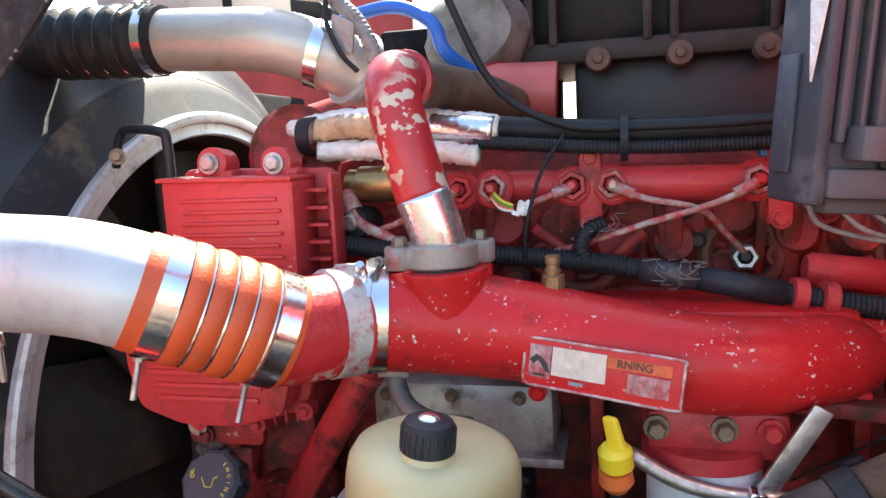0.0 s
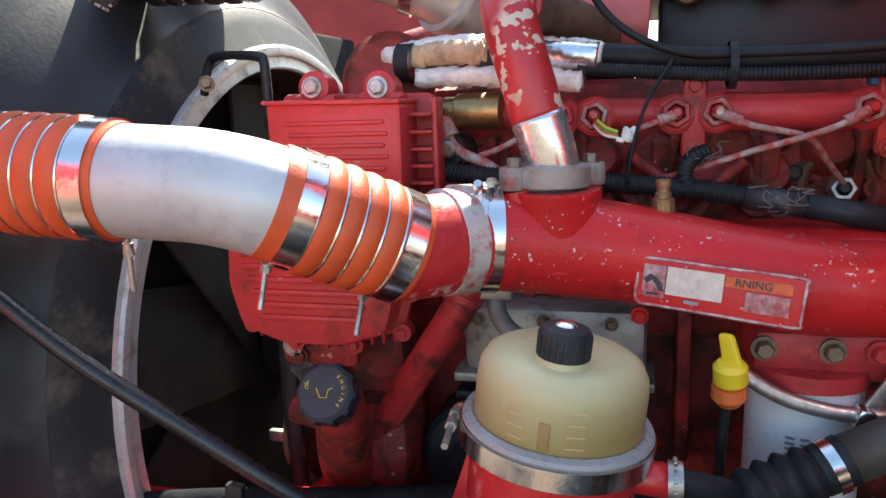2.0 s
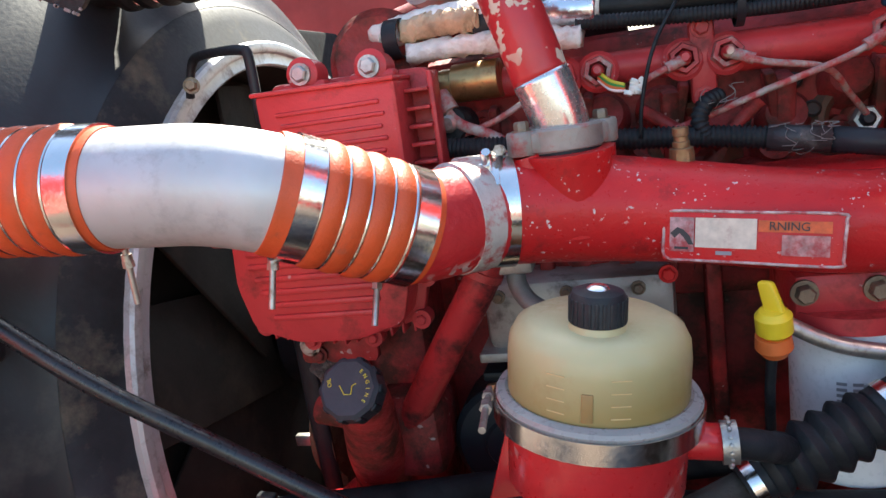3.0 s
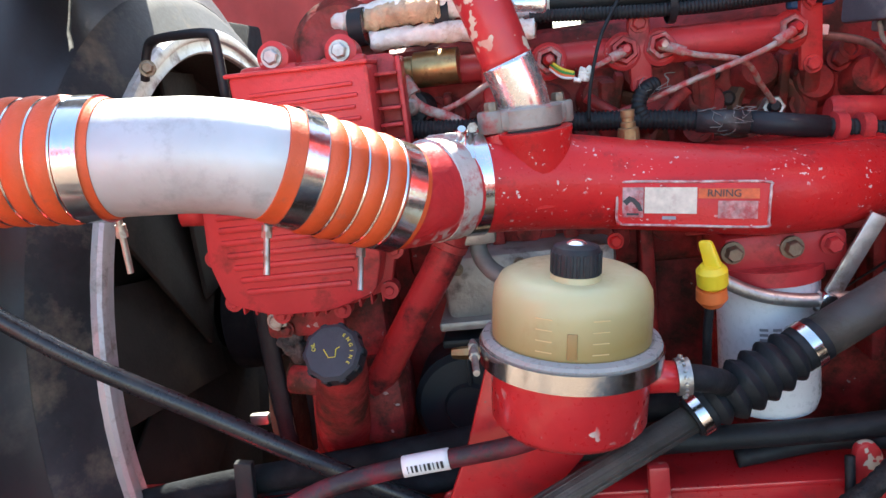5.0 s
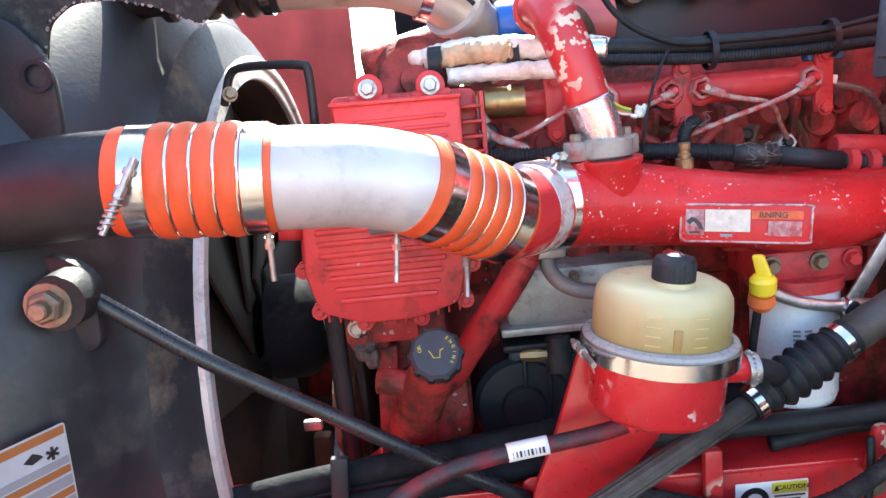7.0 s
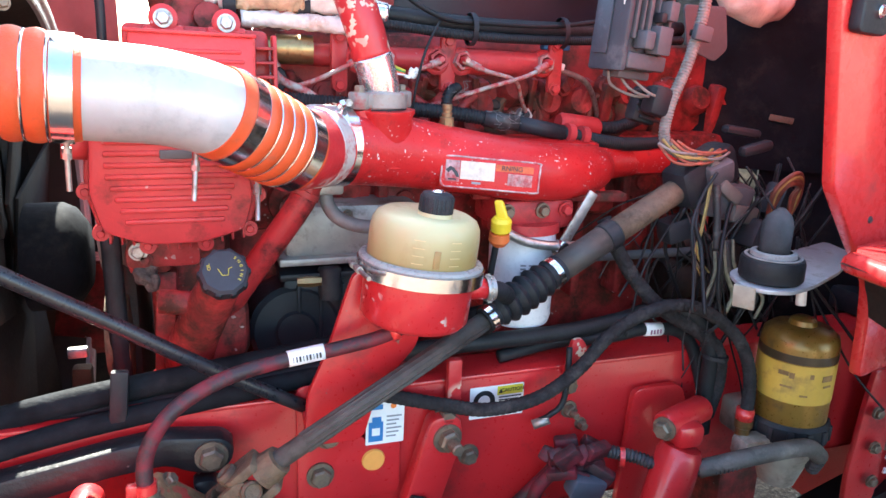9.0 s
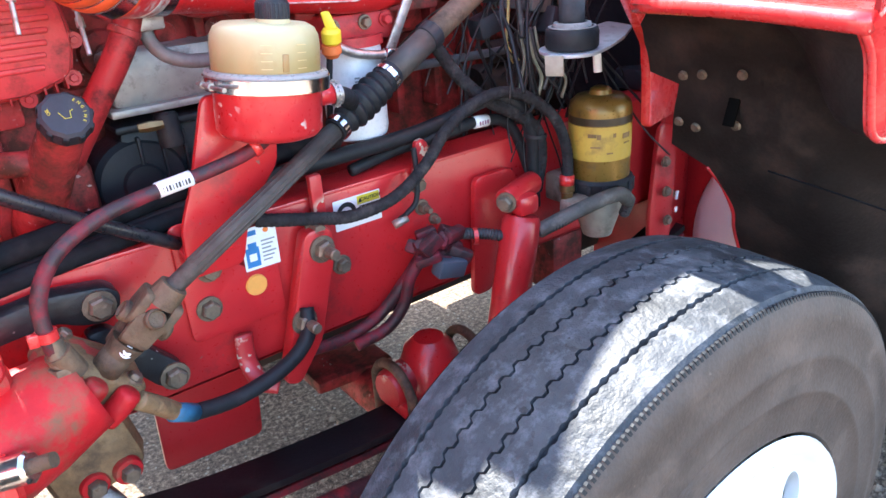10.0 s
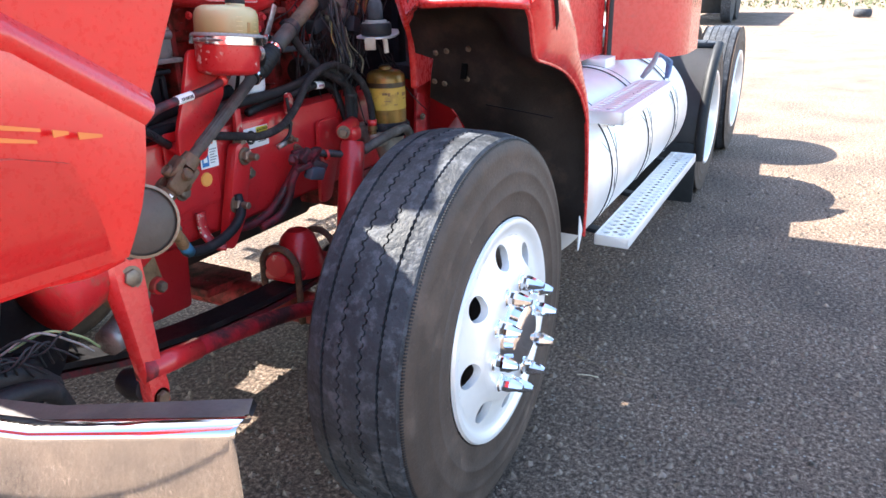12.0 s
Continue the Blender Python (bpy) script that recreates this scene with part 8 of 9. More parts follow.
# ---- clutch reservoir, wiring and column ----
cr = thing("clutch_reservoir", (0.46, 0.58, 1.22), "grey rubber-capped reservoir on a pale bracket", "reservoir")
part("bracket", plate([(0.355, 0.560), (0.365, 0.525), (0.40, 0.508), (0.455, 0.525), (0.55, 0.57), (0.66, 0.64), (0.68, 0.72), (0.50, 0.66), (0.38, 0.61)], 0.006, Matrix.Translation((0, 0, 1.216)), 0.001, 0.02), RING_ALU, cr, "pale bare metal bracket")
part("tab", box((0.358, 0.548, 1.205), (0.005, 0.030, 0.034), (0, -10, 30), 0.002), surf("weathered_tag", (0.34, 0.30, 0.24), 0.6, var=0.2, scale=30, dirt=((0.2, 0.15, 0.1), 0.2, 40)), cr)
CC = Matrix.Translation((0.410, 0.56, 0.012))
part("flange", lathe([(0, 1.212), (0.040, 1.212), (0.043, 1.216), (0.043, 1.238), (0.041, 1.244), (0.03, 1.246), (0, 1.246)], CC, 32), RUBBER, cr)
part("ring", lathe([(0.034, 1.2450), (0.038, 1.2450), (0.038, 1.2465), (0.034, 1.2465)], CC, 32), GREYLOOM, cr)
part("collar", lathe([(0.026, 1.245), (0.031, 1.246), (0.030, 1.252), (0.024, 1.253)], CC, 28), GREYLOOM, cr)
part("boot", tube([(0.410, 0.56, 1.256), (0.410, 0.56, 1.28), (0.410, 0.56, 1.302), (0.414, 0.563, 1.313), (0.419, 0.567, 1.322)], [0.0215, 0.0215, 0.0215, 0.017, 0.006], 7, 1), surf("dusty_dark_boot", (0.045, 0.047, 0.052), 0.7, var=0.3, scale=30, bump=0.3, spec=0.25), cr)
rng = random.Random(5)
wl = thing("firewall_wiring", (0.5, 0.75, 1.1), "tangle of grey and black wires at the firewall", "wire harness")
part("grey_loom", tube([(0.375, 0.74, 1.80), (0.382, 0.735, 1.62), (0.365, 0.735, 1.52), (0.340, 0.735, 1.45), (0.342, 0.74, 1.395), (0.385, 0.735, 1.370), (0.43, 0.735, 1.365)], 0.0085, 12, 6, ripple=0.0006, pitch=0.0045), GREYLOOM, wl)
part("loom_clip", box((0.372, 0.722, 1.555), (0.03, 0.012, 0.022), (0, 10, 0), 0.003), GREY_PLASTIC, wl)
part("black_plug", box((0.322, 0.745, 1.455), (0.036, 0.036, 0.045), (0, 12, 0), 0.010), BLACK_PLASTIC, wl)
DULL_RED = surf("grimy_pink_wire", (0.30, 0.09, 0.06), 0.6, var=0.4, scale=60)
DULL_YELLOW = surf("grimy_yellow_wire", (0.30, 0.24, 0.08), 0.6, var=0.4, scale=60)
for k in range(64):
    x, y = rng.uniform(0.38, 0.68), rng.uniform(0.67, 0.88)
    p = [(x, y, 1.32 + rng.uniform(-0.12, 0.04))]
    d = Vector((rng.uniform(-0.03, 0.03), rng.uniform(-0.02, 0.02), -0.05))
    for j in range(4):
        d = d * 0.7 + Vector((rng.uniform(-0.03, 0.03), rng.uniform(-0.02, 0.02), -rng.uniform(-0.005, 0.04)))
        p.append(tuple(Vector(p[-1]) + d))
    part("wire", tube(p, rng.choice((0.0013, 0.0016, 0.002, 0.0026, 0.0034)), 6, 5), rng.choice((RUBBER, WIRE, RUBBER, RUBBER, WIRE, RUBBER)), wl)
for k in range(8):
    c = Vector((0.385 + rng.uniform(-0.02, 0.03), 0.728, 1.372 + rng.uniform(-0.008, 0.008)))
    part("wire", tube([c + Vector((-0.045, 0, 0.02)), c + Vector((-0.02, -0.008, -0.006 + 0.002 * k)), c + Vector((0.02, -0.010, -0.010 + 0.002 * k)), c + Vector((0.05, 0, 0.004))], 0.0024, 6, 5), (DULL_RED, DULL_YELLOW, DULL_RED, GREYLOOM)[k % 4], wl)
COIL = surf("dark_copper_red", (0.15, 0.045, 0.03), 0.5, var=0.4, scale=40)
for k in range(4):
    part("copper_coil", tube([(0.545, 0.72, 1.27), (0.532 + 0.005 * k, 0.70, 1.318), (0.555, 0.69, 1.346 - 0.005 * k), (0.583, 0.70, 1.340 - 0.005 * k), (0.594 - 0.005 * k, 0.71, 1.305), (0.59, 0.72, 1.27)], 0.0042, 8), COIL if k != 1 else DULL_YELLOW, wl)
for p, sz, rt in (((0.47, 0.75, 1.30), (0.09, 0.05, 0.06), (10, 10, 0)), ((0.53, 0.73, 1.24), (0.05, 0.05, 0.05), (0, 20, 10)), ((0.44, 0.73, 1.345), (0.05, 0.03, 0.04), (15, -20, 0)), ((0.58, 0.74, 1.29), (0.045, 0.04, 0.06), (0, 30, 20)), ((0.40, 0.76, 1.25), (0.06, 0.04, 0.04), (0, -15, 0)), ((0.50, 0.72, 1.385), (0.06, 0.02, 0.018), (0, -12, 0)), ((0.48, 0.735, 1.41), (0.07, 0.02, 0.014), (0, 8, 0))):
    part("connector", box(p, sz, rt, 0.008), rng.choice((BLACK_PLASTIC, BLACK_DUSTY, GREY_PLASTIC)), wl)
part("white_wire_end", tube([(0.505, 0.60, 1.235), (0.508, 0.595, 1.205), (0.510, 0.592, 1.165)], [0.004, 0.0075, 0.0075], 10), PAPER, wl)
duct = thing("foam_duct", (0.62, 0.92, 1.6), "torn cream foam wrapped round a duct", "duct")
bm = tube([(0.53, 0.90, 1.68), (0.575, 0.90, 1.635), (0.62, 0.90, 1.615), (0.69, 0.92, 1.63)], [0.03, 0.035, 0.035, 0.03], 14, 8)
for v in bm.verts:
    v.co += 0.008 * Vector((noise.noise(v.co * 40), noise.noise(v.co * 40 + Vector((9, 0, 0))), noise.noise(v.co * 40 + Vector((0, 9, 0)))))
part("wrap", bm, surf("cream_foam", (0.74, 0.76, 0.66), 0.8, var=0.25, scale=20, bump=0.6), duct)

BLUE_GREY = surf("blue_grey_plastic", (0.040, 0.047, 0.060), 0.5, var=0.35, scale=8, bump=0.3, dirt=((0.15, 0.145, 0.15), 0.24, 16))
PURPLE_GREY = surf("purple_grey_plastic", (0.085, 0.078, 0.088), 0.6, var=0.25, scale=10, bump=0.25, dirt=((0.15, 0.13, 0.125), 0.22, 16))
eb = thing("control_box", (0.24, 0.70, 1.5), "dusty grey plastic control box with connectors", "control box")
lean = Matrix.Translation((0.243, 0.710, 1.50)) @ Matrix.Rotation(radians(4.5), 4, "Y") @ Matrix.Rotation(radians(18), 4, "Z")
def eb_box(c, s, bv=0.003):
    bm = box(c, s, (0, 0, 0), bv)
    bm.transform(lean)
    return bm
part("case", eb_box((0.0, 0.004, 0.13), (0.080, 0.050, 0.26), 0.006), PURPLE_GREY, eb)
part("side_cover", eb_box((-0.047, 0.000, 0.13), (0.012, 0.060, 0.268), 0.004), BLUE_GREY, eb, "scuffed blue-grey cover")
for z in (0.03, 0.155):
    part("cover_step", eb_box((-0.0545, 0.010, z + 0.03), (0.004, 0.026, 0.085), 0.0015), BLUE_GREY, eb)
part("foil_sheet", plate([(0.0, 0.0), (0.030, 0.16), (-0.026, 0.16)], 0.0015, lean @ wall_frame((-0.056, -0.022, 0.080), (0, -1, 0), (0, 0, 1)), 0.0, 0.002), FOIL, eb, "torn silver foil")
for x, wd in ((-0.036, 0.006), (-0.022, 0.004), (-0.008, 0.008), (0.008, 0.004), (0.036, 0.006)):
    part("rib", eb_box((x, -0.026, 0.15), (wd, 0.012, 0.22), 0.002), PURPLE_GREY, eb)
part("lower_rail", eb_box((0.0, -0.022, 0.012), (0.084, 0.020, 0.022), 0.004), PURPLE_GREY, eb)
for k, (x, z, sx, sz) in enumerate(((-0.020, 0.040, 0.020, 0.024), (0.012, 0.042, 0.030, 0.038), (0.022, 0.082, 0.020, 0.026), (0.024, 0.120, 0.018, 0.038), (0.022, 0.170, 0.020, 0.034))):
    part("connector", eb_box((x, -0.036, z), (sx, 0.022, sz), 0.003), GREY_PLASTIC, eb)
part("clip", eb_box((0.006, -0.036, 0.072), (0.012, 0.016, 0.014), 0.003), BLACK_PLASTIC, eb)
part("foot", eb_box((0.01, 0.010, -0.006), (0.07, 0.03, 0.012), 0.003), GREY_PLASTIC, eb)
for k in range(3):
    part("pigtail", tube([tuple(lean @ Vector((-0.03 + 0.02 * k, 0.01, -0.004))), (0.225 + 0.03 * k, 0.72, 1.478 - 0.004 * k), (0.28 + 0.02 * k, 0.74, 1.462), (0.322, 0.745, 1.465)], 0.0022, 6, 5), GREYLOOM, eb)

# ---- upper ducting ----
HEATED = surf("heat_stained_aluminium", (0.50, 0.47, 0.43), 0.42, metal=0.5, var=0.12, scale=10, bump=0.2, dirt=((0.34, 0.28, 0.22), 0.18, 16))
hot = thing("hot_side_pipe", (-0.38, 0.97, 1.65), "dull aluminium turbo outlet pipe", "pipe")
part("pipe", tube([(-0.50, 0.967, 1.705), (-0.42, 0.967, 1.700), (-0.34, 0.97, 1.692), (-0.275, 0.985, 1.668), (-0.235, 1.02, 1.64), (-0.21, 1.07, 1.61)], 0.039, 32), HEATED, hot)
part("flange", lathe([(0.036, -0.007), (0.05, -0.005), (0.05, 0.005), (0.036, 0.007)], place((-0.25, 1.005, 1.655), (0.5, 0.7, -0.4)), 28), ALU, hot)
bhose = thing("ribbed_black_hose", (-0.57, 0.965, 1.66), "black ribbed hose with clamp rings", "hose")
hm = place((-0.655, 0.965, 1.712), (1, 0, -0.04))
prof = [(0.034, 0)]
for k in range(5):
    z0 = k * 0.028
    prof += [(0.040, z0 + 0.001), (0.047, z0 + 0.008), (0.047, z0 + 0.018), (0.040, z0 + 0.0265)]
prof += [(0.042, 0.142), (0.043, 0.165), (0.036, 0.166)]
part("sleeve", lathe(prof, hm, 36), RUBBER, bhose)
for k in range(1, 5):
    part("wire_ring", lathe([(0.040, -0.0015), (0.0425, 0.0), (0.040, 0.0015)], hm @ Matrix.Translation((0, 0, k * 0.028)), 36), STAINLESS, bhose)
band_clamp(bhose, (-0.506, 0.966, 1.706), (1, 0, -0.04), 0.0435, 0.013, (0, -0.5, 1))
part("tail", tube([(-0.65, 0.965, 1.712), (-0.72, 0.965, 1.71), (-0.8, 0.98, 1.70)], 0.038, 20), BLACK_PLASTIC, bhose)
surge = thing("surge_tank", (-0.48, 1.16, 1.72), "cream plastic surge tank with black end cap", "tank")
sm = place((-0.72, 1.165, 1.812), (1, 0, -0.105))
part("body", lathe([(0, 0), (0.030, 0.002), (0.046, 0.012), (0.052, 0.035), (0.052, 0.325), (0.046, 0.345), (0.036, 0.352)], sm, 36), surf("cream_plastic", (0.74, 0.70, 0.64), 0.45, var=0.08, scale=12, bump=0.1, dirt=((0.5, 0.42, 0.34), 0.12, 14)), surge)
part("end_cap", lathe([(0.036, 0.335), (0.050, 0.340), (0.052, 0.350), (0.052, 0.385), (0.040, 0.398), (0, 0.40)], sm, 30), BLACK_PLASTIC, surge, "black end cap")
for q in (0.10, 0.24):
    part("strap", lathe([(0.0522, -0.008), (0.0535, -0.007), (0.0535, 0.007), (0.0522, 0.008)], sm @ Matrix.Translation((0, 0, q)), 36), BLACK_DUSTY, surge)
turbo = thing("turbo_duct", (0.0, 1.15, 1.58), "red painted duct, open end coloured paler as if lit", "duct")
part("duct", tube([(-0.40, 1.16, 1.58), (-0.28, 1.15, 1.60), (-0.16, 1.13, 1.62), (-0.07, 1.12, 1.63)], [0.04, 0.045, 0.045, 0.035], 24), RED_DIRTY, turbo)
# paler red paints in the light on the duct's open end
part("cone", lathe([(0.030, 0), (0.038, 0.02), (0.040, 0.10), (0.036, 0.102)], place((-0.105, 1.10, 1.622), (1, 0.05, -0.06)), 28), surf("lit_end_red", (0.46, 0.10, 0.09), 0.5, var=0.2, scale=12, bump=0.2), turbo)
bm = lathe([(0, 0.05), (0.05, 0.045), (0.07, 0.02), (0.075, 0), (0, 0)], place((-0.12, 1.15, 1.70), (0, -1, 0.2)), 24)
for v in bm.verts:
    v.co += 0.012 * Vector((noise.noise(v.co * 22), noise.noise(v.co * 22 + Vector((5, 0, 0))), noise.noise(v.co * 22 + Vector((0, 5, 0)))))
part("grey_cover", bm, surf("dusty_grey_lagging", (0.17, 0.155, 0.13), 0.8, var=0.4, scale=22, bump=0.7, dirt=((0.08, 0.07, 0.06), 0.25, 20)), turbo)
# made-up dark sheet, covers the far hood panel behind the duct
part("heat_shield", box((-0.19, 1.46, 1.60), (0.34, 0.03, 0.34), bevel=0.01), INSULATION, turbo, "black sheet added behind the turbo duct")
bl = thing("blue_hose", (-0.15, 1.02, 1.7), "bright blue rubber hose", "hose")
part("hose", tube([(-0.30, 1.02, 1.705), (-0.236, 1.00, 1.721), (-0.183, 0.99, 1.722), (-0.140, 0.98, 1.698), (-0.125, 0.98, 1.664), (-0.091, 1.02, 1.635), (-0.05, 1.06, 1.61)], 0.0085, 12), BLUE_HOSE, bl)
part("coupling", lathe([(0, 0), (0.03, 0), (0.033, 0.005), (0.033, 0.05), (0.03, 0.055), (0, 0.055)], place((-0.19, 1.05, 1.625), (1, 0.1, 0)), 26), BLUE_HOSE, bl)
gl = thing("grey_coolant_line", (-0.2, 0.98, 1.75), "grey ribbed line with clamp", "hose")
part("line", tube([(-0.34, 0.98, 1.755), (-0.30, 0.978, 1.748), (-0.265, 0.972, 1.738), (-0.232, 0.962, 1.712), (-0.212, 0.955, 1.680), (-0.205, 0.955, 1.655)], 0.009, 12, ripple=0.0006, pitch=0.006), GREYLOOM, gl)
part("clamp", lathe([(0.0095, -0.008), (0.012, -0.008), (0.012, 0.008), (0.0095, 0.008)], place((-0.262, 0.971, 1.737), (0.8, -0.2, -0.4)), 16), STEEL, gl)
part("lower_strap", tube([(-0.266, 0.962, 1.735), (-0.262, 0.950, 1.705), (-0.245, 0.945, 1.668), (-0.225, 0.945, 1.645)], 0.0032, 8), RUBBER, gl)
part("pipe_clamp", lathe([(0.0395, -0.008), (0.0425, -0.008), (0.0425, 0.008), (0.0395, 0.008)], place((-0.288, 0.981, 1.673), (0.62, 0.14, -0.22)), 30), STAINLESS, gl)
part("clamp_tab", plate([(0, 0), (0.032, -0.006), (0.036, 0.030), (0.006, 0.044)], 0.003, wall_frame((-0.262, 0.958, 1.672), (1, -0.2, 0), (0.1, 0, 1)), 0.0, 0.004), ALU_CAST, gl)

# ---- radiator, shroud and fan ring ----
acc = thing("fan_drive", (-0.47, 1.1, 0.8), "dark belt drive and pulleys on the engine front", "belt drive")
# plate added as dark fill, closes the bright view past the engine
part("backplate", box((-0.455, 1.22, 1.12), (0.03, 0.50, 0.66), bevel=0.02), LINER, acc)
part("pulley", lathe([(0, 0), (0.085, 0), (0.09, 0.01), (0.08, 0.025), (0.09, 0.04), (0.085, 0.05), (0, 0.05)], place((-0.49, 1.03, 1.24), (1, 0, 0)), 36), ALU_CAST, acc)
part("pulley", lathe([(0, 0), (0.07, 0), (0.075, 0.01), (0.066, 0.02), (0.075, 0.035), (0, 0.04)], place((-0.49, 0.99, 1.06), (1, 0, 0)), 36), RUSTY, acc)
part("belt", tube([(-0.468, 0.915, 1.24), (-0.468, 0.916, 1.10), (-0.468, 0.925, 0.96)], 0.014, 8, squash=0.4), RUBBER, acc)
part("bracket", merge(box((-0.415, 0.90, 1.215), (0.06, 0.05, 0.05), bevel=0.01), bolt((-0.42, 0.872, 1.225), (0, -1, 0), 0.009, 0.008)), RED_DIRTY, acc)
part("strap", box((-0.40, 0.905, 1.10), (0.03, 0.03, 0.18), (0, 4, 0), 0.005), RED_DIRTY, acc)

SC = Vector((0, 1.244, 1.126))
SX = -0.610
ring = thing("fan_shroud_ring", (-0.58, 1.155, 0.74), "bare aluminium ring on the fan shroud", "fan shroud")
part("ring", lathe([(0.464, -0.006), (0.464, 0.002), (0.467, 0.005), (0.481, 0.003), (0.484, 0.004), (0.486, 0.010), (0.490, 0.012), (0.500, 0.011), (0.504, 0.007), (0.504, -0.006), (0.464, -0.006)], place((SX, SC.y, SC.z), (1, 0, 0)), 96), RING_ALU, ring)
part("bracket", tube([(-0.592, 0.972, 1.546), (-0.586, 0.968, 1.562), (-0.576, 0.966, 1.586), (-0.560, 0.958, 1.594), (-0.51, 0.925, 1.592), (-0.462, 0.893, 1.586), (-0.452, 0.888, 1.574), (-0.453, 0.890, 1.500)], 0.0062, 8, 4), BLACK_PLASTIC, ring)
part("bracket_bolt", bolt((-0.578, 0.958, 1.560), (0.4, -1, 0.1), 0.008, 0.01), BOLT, ring)
shroud = thing("fan_shroud", (-0.7, 1.155, 0.7), "dusty black fan shroud in front of the engine", "fan shroud")
part("drum", lathe([(0.498, 0.002), (0.506, -0.002), (0.516, -0.008), (0.540, -0.020), (0.560, -0.031), (0.570, -0.042)], place((SX, SC.y, SC.z), (1, 0, 0)), 72), SHROUD_DUST, shroud, "dust-coated grey drum")
part("cone", lathe([(0.566, -0.036), (0.580, -0.052), (0.61, -0.066), (0.66, -0.095), (0.70, -0.14), (0.72, -0.22)], place((SX, SC.y, SC.z), (1, 0, 0)), 72), surf("smooth_black_shroud", (0.020, 0.021, 0.026), 0.42, var=0.4, scale=5, bump=0.1, spec=0.4, dirt=((0.07, 0.062, 0.055), 0.18, 6)), shroud)
part("inner", lathe([(0.466, -0.004), (0.460, -0.04), (0.455, -0.10), (0.30, -0.115), (0.0, -0.118)], place((SX, SC.y, SC.z), (1, 0, 0)), 72), surf("dark_inside", (0.028, 0.025, 0.023), 0.7, var=0.4, scale=4, spec=0.15, dirt=((0.065, 0.055, 0.043), 0.22, 5)), shroud)
part("side_box", box((-0.795, 0.72, 1.10), (0.14, 0.22, 0.80), bevel=0.045, seg=5), surf("smeared_black_box", (0.013, 0.014, 0.018), 0.42, var=0.4, scale=5, bump=0.2, dirt=((0.11, 0.095, 0.08), 0.22, 9)), shroud)
# dark wall added behind the shroud to hide the sky
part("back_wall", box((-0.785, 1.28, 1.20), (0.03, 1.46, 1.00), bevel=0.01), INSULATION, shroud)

rad = thing("radiator", (-0.85, 1.17, 0.7), "black framed radiator core", "radiator")
part("core", box((-0.87, 1.2, 1.2), (0.06, 1.0, 1.0), bevel=0.005), RADIATOR, rad)
part("side_tank", box((-0.87, 0.66, 1.2), (0.09, 0.10, 1.05), bevel=0.02), BLACK_DUSTY, rad)
part("ear", plate([(-0.93, 1.50), (-0.69, 1.50), (-0.685, 1.60), (-0.72, 1.655), (-0.80, 1.665), (-0.93, 1.66)], 0.012, xz(0.70), 0.003, 0.04), BLACK_DUSTY, rad)
part("hole_rim", lathe([(0.012, 0), (0.017, 0), (0.017, 0.003), (0.012, 0.003)], place((-0.70, 0.695, 1.59), (0, -1, 0)), 20), BLACK_PLASTIC, rad)
part("mount_plate", plate([(-0.79, 1.30), (-0.665, 1.30), (-0.660, 1.385), (-0.69, 1.408), (-0.79, 1.41)], 0.02, xz(0.645), 0.004, 0.02), BLACK_PLASTIC, rad)
low = thing("radiator_support", (-0.85, 0.9, 0.62), "black radiator support with grimy lower hose", "support")
part("beam", box((-0.90, 1.0, 0.70), (0.16, 0.90, 0.16), bevel=0.02), BLACK_DUSTY, low)
# near-black sheet added to darken the space behind the bumper
part("skirt", plate([(-1.05, 0.58), (-0.70, 0.58), (-0.60, 0.66), (-0.56, 0.74), (-0.56, 0.90), (-1.05, 0.90)], 0.02, xz(0.68), 0.004, 0.03), INSULATION, low)
part("lower_hose", tube([(-0.98, 0.60, 0.80), (-0.86, 0.58, 0.74), (-0.76, 0.60, 0.70), (-0.68, 0.66, 0.72)], 0.030, 18), RUBBER, low)
flap = thing("rubber_flap", (-0.6, 0.72, 1.6), "dusty black rubber splash flap with frayed edge", "flap")
fpoly = [(-0.422, 1.712), (-0.529, 1.604), (-0.575, 1.628), (-0.620, 1.640), (-0.662, 1.640), (-0.690, 1.622), (-0.703, 1.575), (-0.728, 1.545), (-0.85, 1.54), (-0.85, 1.95), (-0.36, 1.95), (-0.36, 1.80)]
FLAP = surf("dusty_rubber_sheet", (0.020, 0.024, 0.024), 0.70, var=0.5, scale=18, bump=0.6, bscale=120, spec=0.3, dirt=((0.075, 0.080, 0.074), 0.26, 75), chip=((0.14, 0.14, 0.13), 0.30, 120))
fpoly = [(x, z + 0.022) for x, z in fpoly]
part("sheet", plate(fpoly, 0.006, xz(0.72), 0.0, 0.012), FLAP, flap)
rng = random.Random(8)
for (xa, za), (xb, zb) in zip(fpoly[:7], fpoly[1:8]):
    for k in range(9):
        q = rng.random()
        part("frayed_thread", box((xa + (xb - xa) * q, 0.719, za + (zb - za) * q), (0.0025, 0.002, 0.0025), (0, 45, 0), 0), GREYLOOM, flap)
FAN_DARK = surf("grimy_fan_blade", (0.028, 0.025, 0.023), 0.8, var=0.4, scale=5, bump=0.2, spec=0.1, dirt=((0.060, 0.048, 0.038), 0.28, 6))
fan = thing("engine_fan", (-0.53, 1.155, 0.8), "dark fan hub and blades in the shroud", "fan")
part("hub", lathe([(0, 0.04), (0.06, 0.04), (0.09, 0.02), (0.1, 0), (0.1, -0.06), (0, -0.06)], place((-0.58, SC.y, SC.z), (1, 0, 0)), 32), INSULATION, fan)
